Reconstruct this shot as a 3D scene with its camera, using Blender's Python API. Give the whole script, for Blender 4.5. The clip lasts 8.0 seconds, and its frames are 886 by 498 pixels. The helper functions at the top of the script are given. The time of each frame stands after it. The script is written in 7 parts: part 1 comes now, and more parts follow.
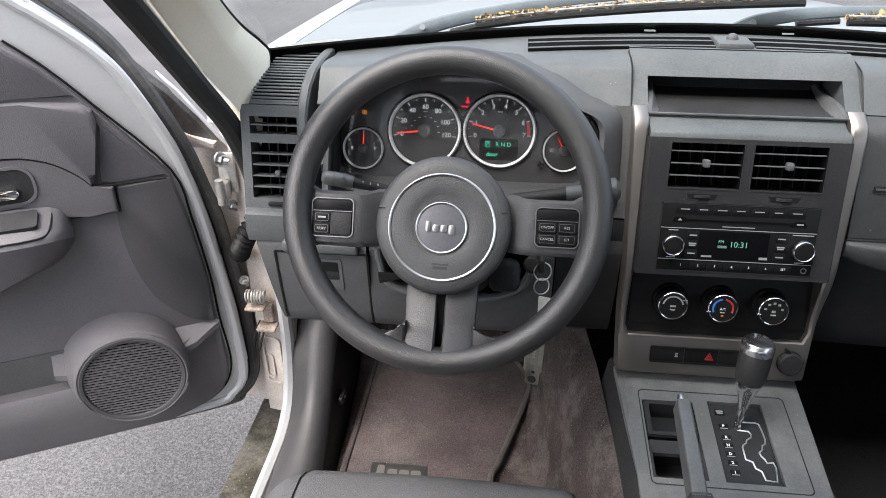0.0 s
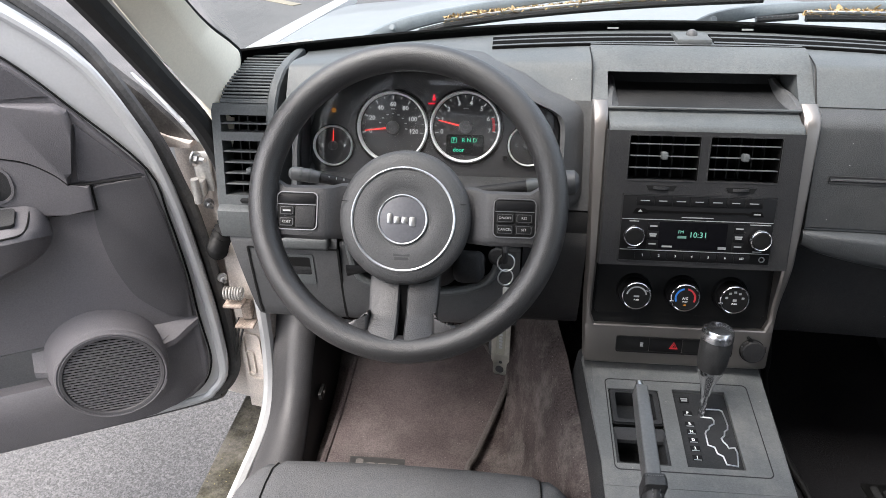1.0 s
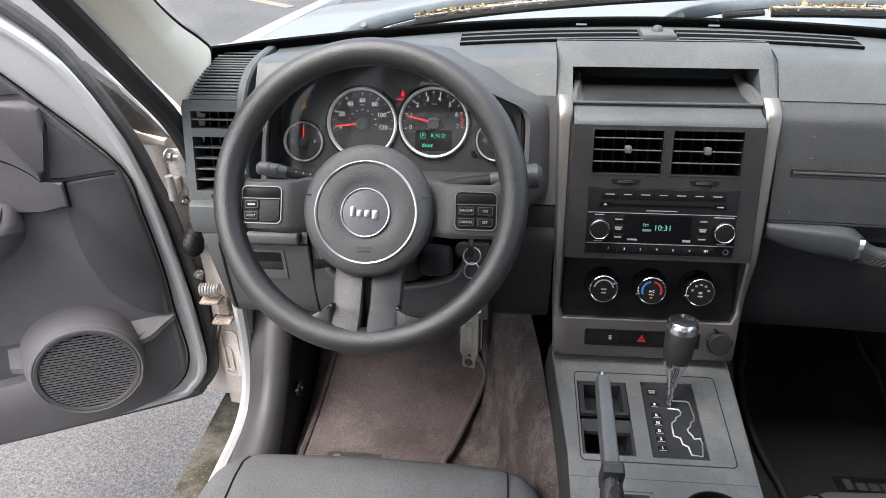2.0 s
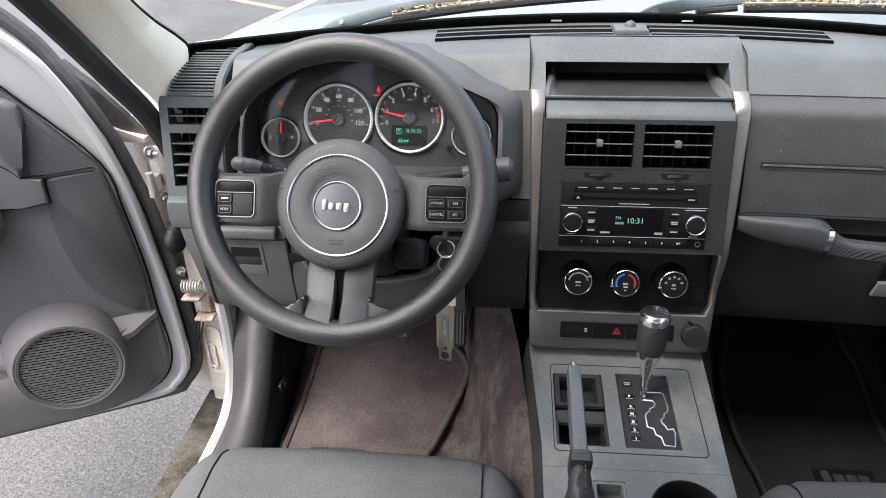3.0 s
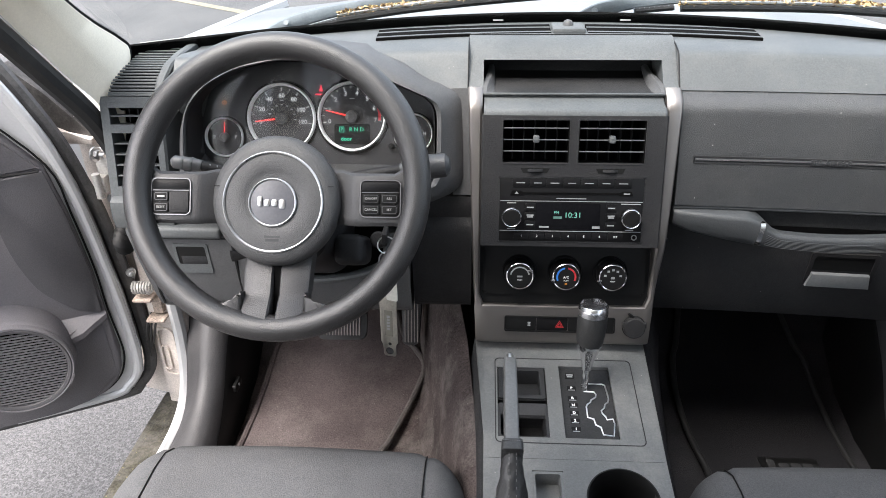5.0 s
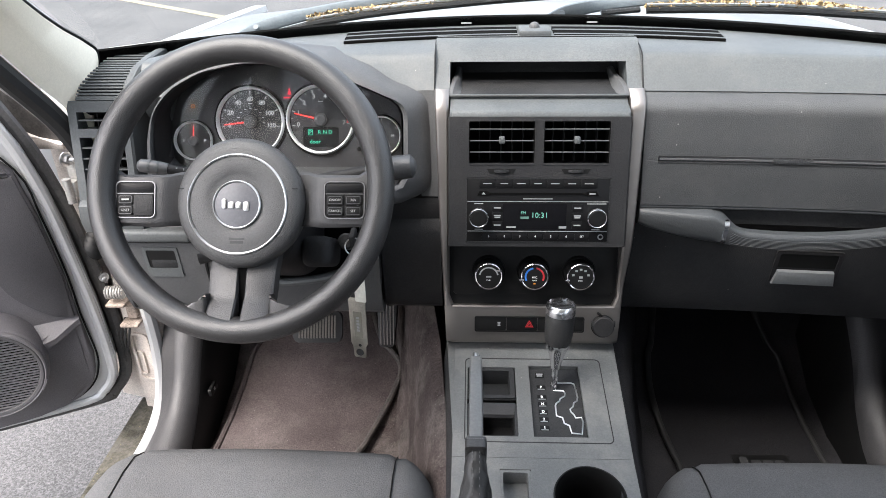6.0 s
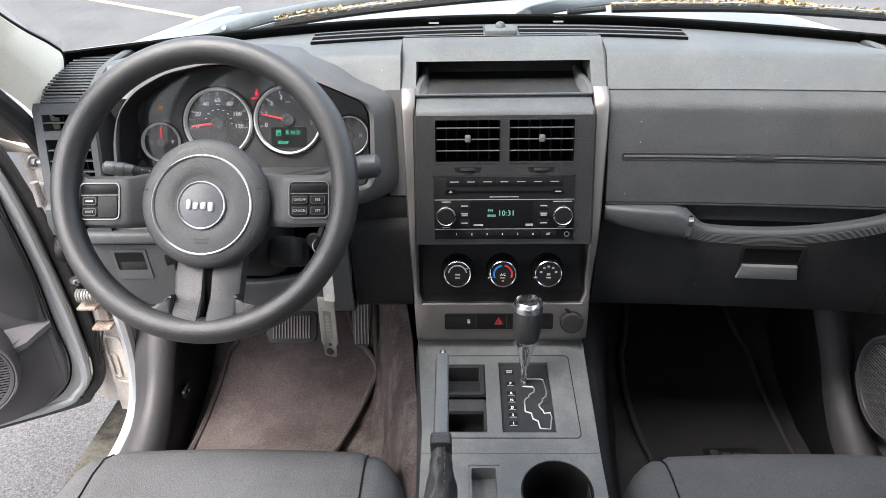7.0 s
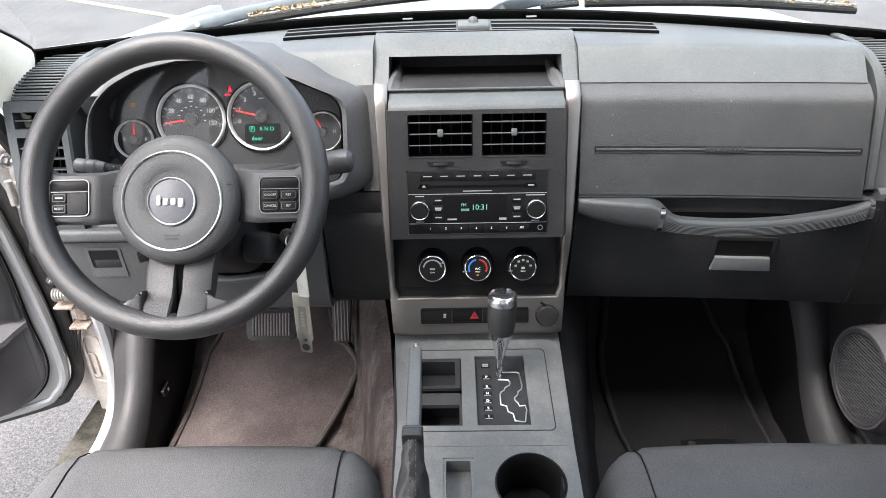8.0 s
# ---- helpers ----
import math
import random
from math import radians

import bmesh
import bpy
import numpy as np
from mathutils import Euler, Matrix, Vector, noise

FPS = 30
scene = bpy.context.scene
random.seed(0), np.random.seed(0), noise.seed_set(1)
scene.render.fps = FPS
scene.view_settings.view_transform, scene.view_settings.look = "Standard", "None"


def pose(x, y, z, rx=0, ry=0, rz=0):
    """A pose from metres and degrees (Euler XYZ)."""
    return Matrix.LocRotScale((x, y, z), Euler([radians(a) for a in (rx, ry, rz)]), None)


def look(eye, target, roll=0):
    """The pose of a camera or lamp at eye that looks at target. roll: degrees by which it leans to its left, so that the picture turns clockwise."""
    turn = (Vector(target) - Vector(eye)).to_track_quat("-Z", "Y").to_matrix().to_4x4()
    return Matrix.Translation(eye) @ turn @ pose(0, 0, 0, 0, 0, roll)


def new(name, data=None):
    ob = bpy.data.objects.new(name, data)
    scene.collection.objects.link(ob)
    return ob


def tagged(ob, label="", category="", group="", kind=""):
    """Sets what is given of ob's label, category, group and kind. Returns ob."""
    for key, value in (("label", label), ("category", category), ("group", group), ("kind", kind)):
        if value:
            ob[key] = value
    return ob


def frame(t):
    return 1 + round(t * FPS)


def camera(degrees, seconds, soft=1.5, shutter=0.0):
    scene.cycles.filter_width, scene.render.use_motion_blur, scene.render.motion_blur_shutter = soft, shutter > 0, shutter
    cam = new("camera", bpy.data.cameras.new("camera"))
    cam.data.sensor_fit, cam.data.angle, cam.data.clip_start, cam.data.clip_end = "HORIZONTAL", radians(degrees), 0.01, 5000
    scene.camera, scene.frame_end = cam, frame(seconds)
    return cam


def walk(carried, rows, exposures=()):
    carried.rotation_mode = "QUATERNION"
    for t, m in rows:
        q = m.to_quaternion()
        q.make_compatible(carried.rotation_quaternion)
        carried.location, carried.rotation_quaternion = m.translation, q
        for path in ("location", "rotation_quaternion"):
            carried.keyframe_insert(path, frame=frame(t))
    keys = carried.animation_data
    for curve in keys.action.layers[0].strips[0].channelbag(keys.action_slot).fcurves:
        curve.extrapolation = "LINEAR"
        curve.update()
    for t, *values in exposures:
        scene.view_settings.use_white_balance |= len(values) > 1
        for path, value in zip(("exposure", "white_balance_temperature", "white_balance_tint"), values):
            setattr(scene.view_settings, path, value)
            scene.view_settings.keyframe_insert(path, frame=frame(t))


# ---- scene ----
cam = camera(65.0, 8.0, soft=0.8)
PATH = [
    (0, (-0.3284, 0.0220, 1.4656), (-0.4909, 1.7424, 0.4587), 0.19),
    (0.5, (-0.2984, 0.0090, 1.4659), (-0.4648, 1.7327, 0.4653), -0.22),
    (1, (-0.2793, -0.0020, 1.4621), (-0.4419, 1.7260, 0.4683), -0.41),
    (1.5, (-0.2553, -0.0070, 1.4593), (-0.4160, 1.7227, 0.4682), -0.51),
    (3, (-0.1992, -0.0240, 1.4500), (-0.3539, 1.7110, 0.4672), -0.81),
    (3.5, (-0.1831, -0.0280, 1.4481), (-0.3289, 1.7083, 0.4663), -0.81),
    (4, (-0.1721, -0.0320, 1.4462), (-0.3029, 1.7069, 0.4668), -0.81),
    (4.5, (-0.1572, -0.0350, 1.4454), (-0.2729, 1.7068, 0.4693), -0.71),
    (6, (-0.1031, -0.0440, 1.4409), (-0.1851, 1.7096, 0.4827), -0.92),
    (6.5, (-0.0901, -0.0480, 1.4411), (-0.1531, 1.7078, 0.4855), -0.92),
    (7, (-0.0741, -0.0510, 1.4413), (-0.1200, 1.7042, 0.4836), -1.02),
    (7.5, (-0.0641, -0.0550, 1.4404), (-0.0941, 1.6997, 0.4811), -1.02),
    (8, (-0.0480, -0.0570, 1.4355), (-0.0700, 1.6978, 0.4763), -1.22),
]
walk(cam, [(t, look(eye, target, roll)) for t, eye, target, roll in PATH],
     exposures=[(0.0, 2.50, 6300, 11), (0.5, 2.58, 6300, 11), (1.5, 2.62, 6300, 11), (3.0, 2.69, 6300, 11), (4.0, 2.73, 6300, 11), (6.0, 2.90, 6300, 11), (7.0, 2.92, 6300, 11), (7.5, 3.06, 6300, 11), (8.0, 3.13, 6300, 11)])

# ---- daylight: an overcast sky with one wide, weak sun ----
world = bpy.data.worlds.new("overcast_sky")
scene.world = world
world.use_nodes = True
wn_ = world.node_tree
sky = wn_.nodes.new("ShaderNodeTexSky")
sky.sky_type, sky.sun_disc = "NISHITA", False
sky.sun_elevation, sky.sun_rotation = radians(59), radians(-132)
sky.air_density, sky.dust_density, sky.ozone_density = 1.0, 6.0, 1.0
cloud = wn_.nodes.new("ShaderNodeMix")  # an even cloud cover over the clear sky
cloud.data_type = "RGBA"
cloud.inputs["Factor"].default_value = 0.55
cloud.inputs["B"].default_value = (3.6, 3.7, 3.75, 1)
wn_.links.new(sky.outputs[0], cloud.inputs["A"])
wn_.links.new(cloud.outputs["Result"], wn_.nodes["Background"].inputs[0])
wn_.nodes["Background"].inputs[1].default_value = 0.13
sun = new("sun", bpy.data.lights.new("sun", "SUN"))
sun.data.energy, sun.data.angle, sun.data.color = 0.95, radians(36), (1.0, 0.96, 0.91)
sun.matrix_world = look((-3.6, -3.2, 8.0), (0, 0, 0))


# ---- materials ----
def mat(name, col, rough=0.5, metal=0.0, var=0.12, big=6.0, fine=300.0, bump=0.0, bump_scale=600.0,
        pebble=0.0, dust=0.0, spec=0.5, coat=0.0, specks=0.0, speck_scale=160.0, speck_col=(0.26, 0.25, 0.235)):
    """A surface with large and fine variation, grain relief and, if asked, pale dust and loose specks."""
    m = bpy.data.materials.new(name)
    m.use_nodes = True
    t = m.node_tree
    b = t.nodes["Principled BSDF"]
    co = t.nodes.new("ShaderNodeTexCoord")
    n1 = t.nodes.new("ShaderNodeTexNoise")
    n1.inputs["Scale"].default_value, n1.inputs["Detail"].default_value = big, 6
    n2 = t.nodes.new("ShaderNodeTexNoise")
    n2.inputs["Scale"].default_value, n2.inputs["Detail"].default_value = fine, 2
    for n in (n1, n2):
        t.links.new(co.outputs["Object"], n.inputs["Vector"])
    add = t.nodes.new("ShaderNodeMath")
    add.operation = "ADD"
    t.links.new(n1.outputs["Fac"], add.inputs[0])
    t.links.new(n2.outputs["Fac"], add.inputs[1])
    ramp = t.nodes.new("ShaderNodeMapRange")
    ramp.inputs["From Min"].default_value, ramp.inputs["From Max"].default_value = 0.6, 1.4
    ramp.inputs["To Min"].default_value, ramp.inputs["To Max"].default_value = 1 - var, 1 + var
    t.links.new(add.outputs[0], ramp.inputs["Value"])
    mul = t.nodes.new("ShaderNodeMix")
    mul.data_type, mul.blend_type = "RGBA", "MULTIPLY"
    mul.inputs["Factor"].default_value = 1.0
    mul.inputs["A"].default_value = (*col, 1)
    t.links.new(ramp.outputs[0], mul.inputs["B"])
    out = mul.outputs["Result"]
    if dust:
        n3 = t.nodes.new("ShaderNodeTexNoise")
        n3.inputs["Scale"].default_value, n3.inputs["Detail"].default_value = 9.0, 8
        n3.inputs["Roughness"].default_value = 0.75
        t.links.new(co.outputs["Object"], n3.inputs["Vector"])
        r3 = t.nodes.new("ShaderNodeMapRange")
        r3.inputs["From Min"].default_value, r3.inputs["From Max"].default_value = 0.47, 0.74
        r3.inputs["To Max"].default_value = dust
        t.links.new(n3.outputs["Fac"], r3.inputs["Value"])
        mx = t.nodes.new("ShaderNodeMix")
        mx.data_type = "RGBA"
        mx.inputs["B"].default_value = (0.33, 0.31, 0.28, 1)
        t.links.new(r3.outputs[0], mx.inputs["Factor"])
        t.links.new(out, mx.inputs["A"])
        out = mx.outputs["Result"]
    if specks:
        v3 = t.nodes.new("ShaderNodeTexVoronoi")
        v3.inputs["Scale"].default_value = speck_scale
        t.links.new(co.outputs["Object"], v3.inputs["Vector"])
        sc = t.nodes.new("ShaderNodeSeparateColor")
        t.links.new(v3.outputs["Color"], sc.inputs[0])
        few = t.nodes.new("ShaderNodeMath")
        few.operation, few.inputs[1].default_value = "GREATER_THAN", 1.0 - specks
        t.links.new(sc.outputs[0], few.inputs[0])
        small = t.nodes.new("ShaderNodeMath")
        small.operation, small.inputs[1].default_value = "LESS_THAN", 0.14
        t.links.new(v3.outputs["Distance"], small.inputs[0])
        both = t.nodes.new("ShaderNodeMath")
        both.operation = "MULTIPLY"
        t.links.new(few.outputs[0], both.inputs[0])
        t.links.new(small.outputs[0], both.inputs[1])
        dot = t.nodes.new("ShaderNodeMix")
        dot.data_type = "RGBA"
        dot.inputs["B"].default_value = (*speck_col, 1)
        t.links.new(both.outputs[0], dot.inputs["Factor"])
        t.links.new(out, dot.inputs["A"])
        out = dot.outputs["Result"]
    t.links.new(out, b.inputs["Base Color"])
    rr = t.nodes.new("ShaderNodeMapRange")
    rr.inputs["From Min"].default_value, rr.inputs["From Max"].default_value = 0.3, 0.7
    rr.inputs["To Min"].default_value, rr.inputs["To Max"].default_value = max(0.02, rough - 0.06), min(1, rough + 0.06)
    t.links.new(n1.outputs["Fac"], rr.inputs["Value"])
    t.links.new(rr.outputs[0], b.inputs["Roughness"])
    b.inputs["Metallic"].default_value = metal
    b.inputs["Specular IOR Level"].default_value = spec
    b.inputs["Coat Weight"].default_value = coat
    if bump or pebble:
        bp = t.nodes.new("ShaderNodeBump")
        bp.inputs["Distance"].default_value = 0.001
        if pebble:
            v = t.nodes.new("ShaderNodeTexVoronoi")
            v.feature, v.inputs["Scale"].default_value = "SMOOTH_F1", bump_scale
            t.links.new(co.outputs["Object"], v.inputs["Vector"])
            bp.inputs["Strength"].default_value = pebble
            bp.invert = True
            t.links.new(v.outputs["Distance"], bp.inputs["Height"])
        else:
            n4 = t.nodes.new("ShaderNodeTexNoise")
            n4.inputs["Scale"].default_value, n4.inputs["Detail"].default_value = bump_scale, 3
            t.links.new(co.outputs["Object"], n4.inputs["Vector"])
            bp.inputs["Strength"].default_value = bump
            t.links.new(n4.outputs["Fac"], bp.inputs["Height"])
        t.links.new(bp.outputs["Normal"], b.inputs["Normal"])
    return m


def glow(name, col, strength):
    m = mat(name, (0.01, 0.01, 0.01), 0.4)
    b = m.node_tree.nodes["Principled BSDF"]
    b.inputs["Emission Color"].default_value = (*col, 1)
    b.inputs["Emission Strength"].default_value = strength
    return m


def clear(name, col=(1, 1, 1), rough=0.0, mix=0.95):
    """Thin clear sheet: see-through with a real gloss."""
    m = bpy.data.materials.new(name)
    m.use_nodes = True
    t = m.node_tree
    b = t.nodes["Principled BSDF"]
    b.inputs["Base Color"].default_value = (*col, 1)
    b.inputs["Roughness"].default_value = rough
    b.inputs["IOR"].default_value = 1.45
    tr = t.nodes.new("ShaderNodeBsdfTransparent")
    tr.inputs[0].default_value = (*col, 1)
    gl = t.nodes.new("ShaderNodeBsdfGlossy")
    gl.inputs["Roughness"].default_value = rough
    mx = t.nodes.new("ShaderNodeMixShader")
    mx.inputs[0].default_value = 1 - mix
    t.links.new(tr.outputs[0], mx.inputs[1])
    t.links.new(gl.outputs[0], mx.inputs[2])
    t.links.new(mx.outputs[0], t.nodes["Material Output"].inputs["Surface"])
    return m


SLATE = mat("slate_plastic", (0.075, 0.081, 0.083), 0.52, var=0.28, fine=380, bump=0.5, bump_scale=700, dust=0.08, spec=0.35)
SLATE_PAD = mat("slate_pad", (0.068, 0.074, 0.076), 0.52, var=0.25, fine=420, bump=0.35, bump_scale=900, dust=0.10, spec=0.55, specks=0.02)
DARK = mat("dark_plastic", (0.020, 0.020, 0.021), 0.55, var=0.35, fine=400, bump=0.6, bump_scale=600, dust=0.04, spec=0.22)
DARK_FACE = mat("dark_face", (0.023, 0.0235, 0.0245), 0.55, var=0.35, fine=400, bump=0.6, bump_scale=600, dust=0.05, spec=0.22)
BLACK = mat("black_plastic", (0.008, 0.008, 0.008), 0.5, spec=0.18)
AIRBAG = mat("airbag_grain", (0.019, 0.0205, 0.0215), 0.39, var=0.45, fine=420, bump=0.9, bump_scale=1150, dust=0.06, spec=0.8, specks=0.008)
CLUSTER = mat("cluster_plastic", (0.066, 0.067, 0.069), 0.52, var=0.25, fine=380, bump=0.5, bump_scale=700, dust=0.06, spec=0.35)
POD = mat("pod_plastic", (0.018, 0.018, 0.019), 0.5, var=0.3, fine=400, bump=0.6, bump_scale=650, dust=0.04, spec=0.35)
GLOSS = mat("gloss_black", (0.007, 0.007, 0.0075), 0.45, spec=0.15)
# near-black for the glass band and speaker cone, and for shade inside openings
VOID = mat("black_and_gap_shade", (0.005, 0.005, 0.005), 0.9, spec=0.03)
LEATHER = mat("wheel_skin", (0.024, 0.023, 0.023), 0.37, var=0.35, fine=600, pebble=0.42, bump_scale=1200, spec=0.75)
SATIN_EDGE = mat("satin_edge", (0.20, 0.20, 0.205), 0.42, metal=0.8)
PAD_SKIN = mat("pad_skin", (0.054, 0.054, 0.0545), 0.42, var=0.3, fine=500, pebble=0.5, bump_scale=1100)
SPOKE = mat("spoke_plastic", (0.036, 0.0355, 0.0365), 0.42, var=0.25, fine=380, bump=0.5, bump_scale=700)
TRIM = mat("satin_trim", (0.235, 0.218, 0.206), 0.40, metal=0.85, var=0.06, fine=900)
CHROME = mat("chrome", (0.72, 0.72, 0.73), 0.12, metal=1.0, var=0.03)
BRUSHED = mat("brushed_metal", (0.5, 0.5, 0.5), 0.3, metal=1.0)
CREAM = mat("cream_trim", (0.86, 0.80, 0.67), 0.75, bump=0.4, bump_scale=700, var=0.06, spec=0.3)
PAINT = mat("silver_paint", (0.45, 0.455, 0.46), 0.34, metal=0.2, coat=0.4, var=0.06)
# hood: darker copy of the silver, in place of its dim reflections
HOOD_PAINT = mat("darkened_hood_paint", (0.15, 0.154, 0.158), 0.42, metal=0.3, coat=0.3, var=0.10, big=3, fine=60)
PRIMER = mat("dirty_primer", (0.54, 0.485, 0.44), 0.7, var=0.3, big=22, dust=0.1)
MOSS = mat("mossy_dirt", (0.040, 0.037, 0.025), 0.95, var=0.9, big=45, fine=200, bump=1.0, bump_scale=220, dust=0.45, specks=0.35, speck_scale=110, speck_col=(0.17, 0.155, 0.075))
RUBBER = mat("seal_rubber", (0.018, 0.018, 0.018), 0.6, bump=0.2, dust=0.06)
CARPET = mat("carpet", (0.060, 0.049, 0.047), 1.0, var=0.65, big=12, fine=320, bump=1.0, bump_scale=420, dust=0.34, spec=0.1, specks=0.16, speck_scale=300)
MATTING = mat("floor_mat_pile", (0.076, 0.062, 0.061), 1.0, var=0.55, big=7, fine=380, bump=1.0, bump_scale=420, dust=0.14, spec=0.1, specks=0.045, speck_scale=240)
CLOTH = mat("seat_cloth", (0.098, 0.099, 0.102), 1.0, var=0.32, big=5, fine=520, bump=0.9, bump_scale=750, spec=0.08, dust=0.04)
ASPHALT = mat("worn_asphalt", (0.080, 0.077, 0.076), 0.8, var=0.45, big=1.5, fine=90, pebble=1.0, bump_scale=260, spec=0.4)


def aggregate(m, scale, lo, hi):
    """Stones of uneven tone, cell by cell, in a ground material."""
    t = m.node_tree
    b = t.nodes["Principled BSDF"]
    old = b.inputs["Base Color"].links[0].from_socket
    co = t.nodes.new("ShaderNodeTexCoord")
    v = t.nodes.new("ShaderNodeTexVoronoi")
    v.inputs["Scale"].default_value = scale
    t.links.new(co.outputs["Object"], v.inputs["Vector"])
    sep = t.nodes.new("ShaderNodeSeparateColor")
    t.links.new(v.outputs["Color"], sep.inputs[0])
    mr = t.nodes.new("ShaderNodeMapRange")
    mr.inputs["To Min"].default_value, mr.inputs["To Max"].default_value = lo, hi
    t.links.new(sep.outputs[0], mr.inputs["Value"])
    mx = t.nodes.new("ShaderNodeMix")
    mx.data_type, mx.blend_type = "RGBA", "MULTIPLY"
    mx.inputs["Factor"].default_value = 1.0
    t.links.new(old, mx.inputs["A"])
    t.links.new(mr.outputs[0], mx.inputs["B"])
    t.links.new(mx.outputs["Result"], b.inputs["Base Color"])


aggregate(ASPHALT, 260.0, 0.62, 1.40)
LINE = mat("road_paint", (0.20, 0.18, 0.135), 0.85, var=0.3, big=8)
DIAL_PRINT = glow("lit_dial_print", (0.9, 0.92, 0.92), 0.085)
DIAL_PRINT.node_tree.nodes["Principled BSDF"].inputs["Base Color"].default_value = (0.85, 0.85, 0.84, 1)
WHITE_PRINT = mat("white_print", (0.85, 0.85, 0.84), 0.6)
GREY_PRINT = mat("grey_print", (0.26, 0.27, 0.27), 0.6)
RED_PRINT = mat("red_print", (0.38, 0.02, 0.025), 0.5)
BLUE_PRINT = mat("blue_print", (0.03, 0.16, 0.5), 0.5)
NEEDLE = glow("needle_red", (1.0, 0.03, 0.02), 0.25)
RED_LAMP = glow("red_lamp", (1.0, 0.01, 0.04), 0.18)
AMBER_LAMP = glow("amber_lamp", (1.0, 0.35, 0.02), 0.12)
GREEN_LCD = glow("green_display", (0.05, 0.9, 0.5), 0.16)
PALE_LCD = glow("pale_display", (0.30, 0.85, 0.65), 0.12)
LEAF = mat("dry_leaf", (0.36, 0.28, 0.17), 0.8, var=0.5, big=120)


def island_tones(m, lo, hi):
    """Each loose piece of one mesh takes a tone of its own."""
    t = m.node_tree
    b = t.nodes["Principled BSDF"]
    old = b.inputs["Base Color"].links[0].from_socket
    g = t.nodes.new("ShaderNodeNewGeometry")
    cr = t.nodes.new("ShaderNodeValToRGB")
    cr.color_ramp.elements[0].color, cr.color_ramp.elements[1].color = (*lo, 1), (*hi, 1)
    t.links.new(g.outputs["Random Per Island"], cr.inputs[0])
    mx = t.nodes.new("ShaderNodeMix")
    mx.data_type, mx.blend_type = "RGBA", "MULTIPLY"
    mx.inputs["Factor"].default_value = 1.0
    t.links.new(old, mx.inputs["A"])
    t.links.new(cr.outputs[0], mx.inputs["B"])
    t.links.new(mx.outputs["Result"], b.inputs["Base Color"])


island_tones(LEAF, (0.25, 0.18, 0.13), (1.9, 1.75, 1.35))
GLASS = clear("window_glass", (0.84, 0.87, 0.86))
DOOR_GLASS = clear("door_glass", (0.84, 0.87, 0.85))
PRIVACY = clear("privacy_glass", (0.50, 0.50, 0.51))
LENS = clear("gauge_lens", (0.98, 0.98, 0.98), 0.0, 0.988)


def dusty(m, share):
    """A thin uneven pale film on a clear sheet, standing in for hazy reflections."""
    t = m.node_tree
    out = t.nodes["Material Output"].inputs["Surface"]
    old = out.links[0].from_socket
    co = t.nodes.new("ShaderNodeTexCoord")
    n = t.nodes.new("ShaderNodeTexNoise")
    n.inputs["Scale"].default_value, n.inputs["Detail"].default_value = 16.0, 6
    t.links.new(co.outputs["Object"], n.inputs["Vector"])
    mr = t.nodes.new("ShaderNodeMapRange")
    mr.inputs["From Min"].default_value, mr.inputs["From Max"].default_value = 0.3, 0.7
    mr.inputs["To Min"].default_value, mr.inputs["To Max"].default_value = 0.5 * share, 1.5 * share
    t.links.new(n.outputs["Fac"], mr.inputs["Value"])
    df = t.nodes.new("ShaderNodeBsdfDiffuse")
    df.inputs[0].default_value = (0.6, 0.58, 0.55, 1)
    mx = t.nodes.new("ShaderNodeMixShader")
    t.links.new(mr.outputs[0], mx.inputs[0])
    t.links.new(old, mx.inputs[1])
    t.links.new(df.outputs[0], mx.inputs[2])
    t.links.new(mx.outputs[0], out)


# the film on the gauge lens imitates its veil of reflections
dusty(LENS, 0.007)
SPEAKER_RING = mat("speaker_ring", (0.062, 0.060, 0.063), 0.5, var=0.2, fine=450, bump=0.4, bump_scale=650, spec=0.4)
DOOR_GREY = mat("door_plastic", (0.106, 0.101, 0.107), 0.55, var=0.2, fine=450, bump=0.5, bump_scale=650, dust=0.05, spec=0.35)
RING = mat("satin_ring", (0.98, 0.98, 0.98), 0.42, metal=0.15, var=0.03, spec=0.8)
CONSOLE = mat("console_plastic", (0.112, 0.116, 0.115), 0.47, var=0.20, big=11, fine=380, bump=0.5, bump_scale=600, dust=0.34, spec=0.4, specks=0.02)
STITCH = mat("stitch_thread", (0.11, 0.11, 0.11), 0.8)
BOOT = mat("leather_boot", (0.026, 0.026, 0.026), 0.5, var=0.3, pebble=0.35, bump_scale=900, spec=0.5)
STEEL_TAG = mat("steel_tag", (0.45, 0.43, 0.38), 0.35, metal=0.9, var=0.2, big=40)
HEADLINER = mat("headliner_cloth", (0.72, 0.69, 0.62), 0.95, bump=0.3)


# ---- mesh helpers ----
I4 = Matrix.Identity(4)


def thing(name, label, category, at=(0, 0, 0), group="", kind=""):
    ob = new(name)
    ob.empty_display_size = 0.05
    ob.location = at
    return tagged(ob, label, category, group, kind)


def part(name, bm, material, parent=None, label="", angle=35):
    """One mesh object, modelled in world coordinates, under a thing or a part."""
    bmesh.ops.recalc_face_normals(bm, faces=bm.faces)
    me = bpy.data.meshes.new(name)
    bm.to_mesh(me)
    bm.free()
    me.materials.append(material)
    for p in me.polygons:
        p.use_smooth = True
    me.set_sharp_from_angle(angle=radians(angle))
    ob = new(name, me)
    if parent:
        ob.parent = parent
        if parent.type == "EMPTY":
            ob.matrix_parent_inverse = Matrix.Translation(-parent.location)
    if label:
        tagged(ob, label)
    return ob


def B():
    return bmesh.new()


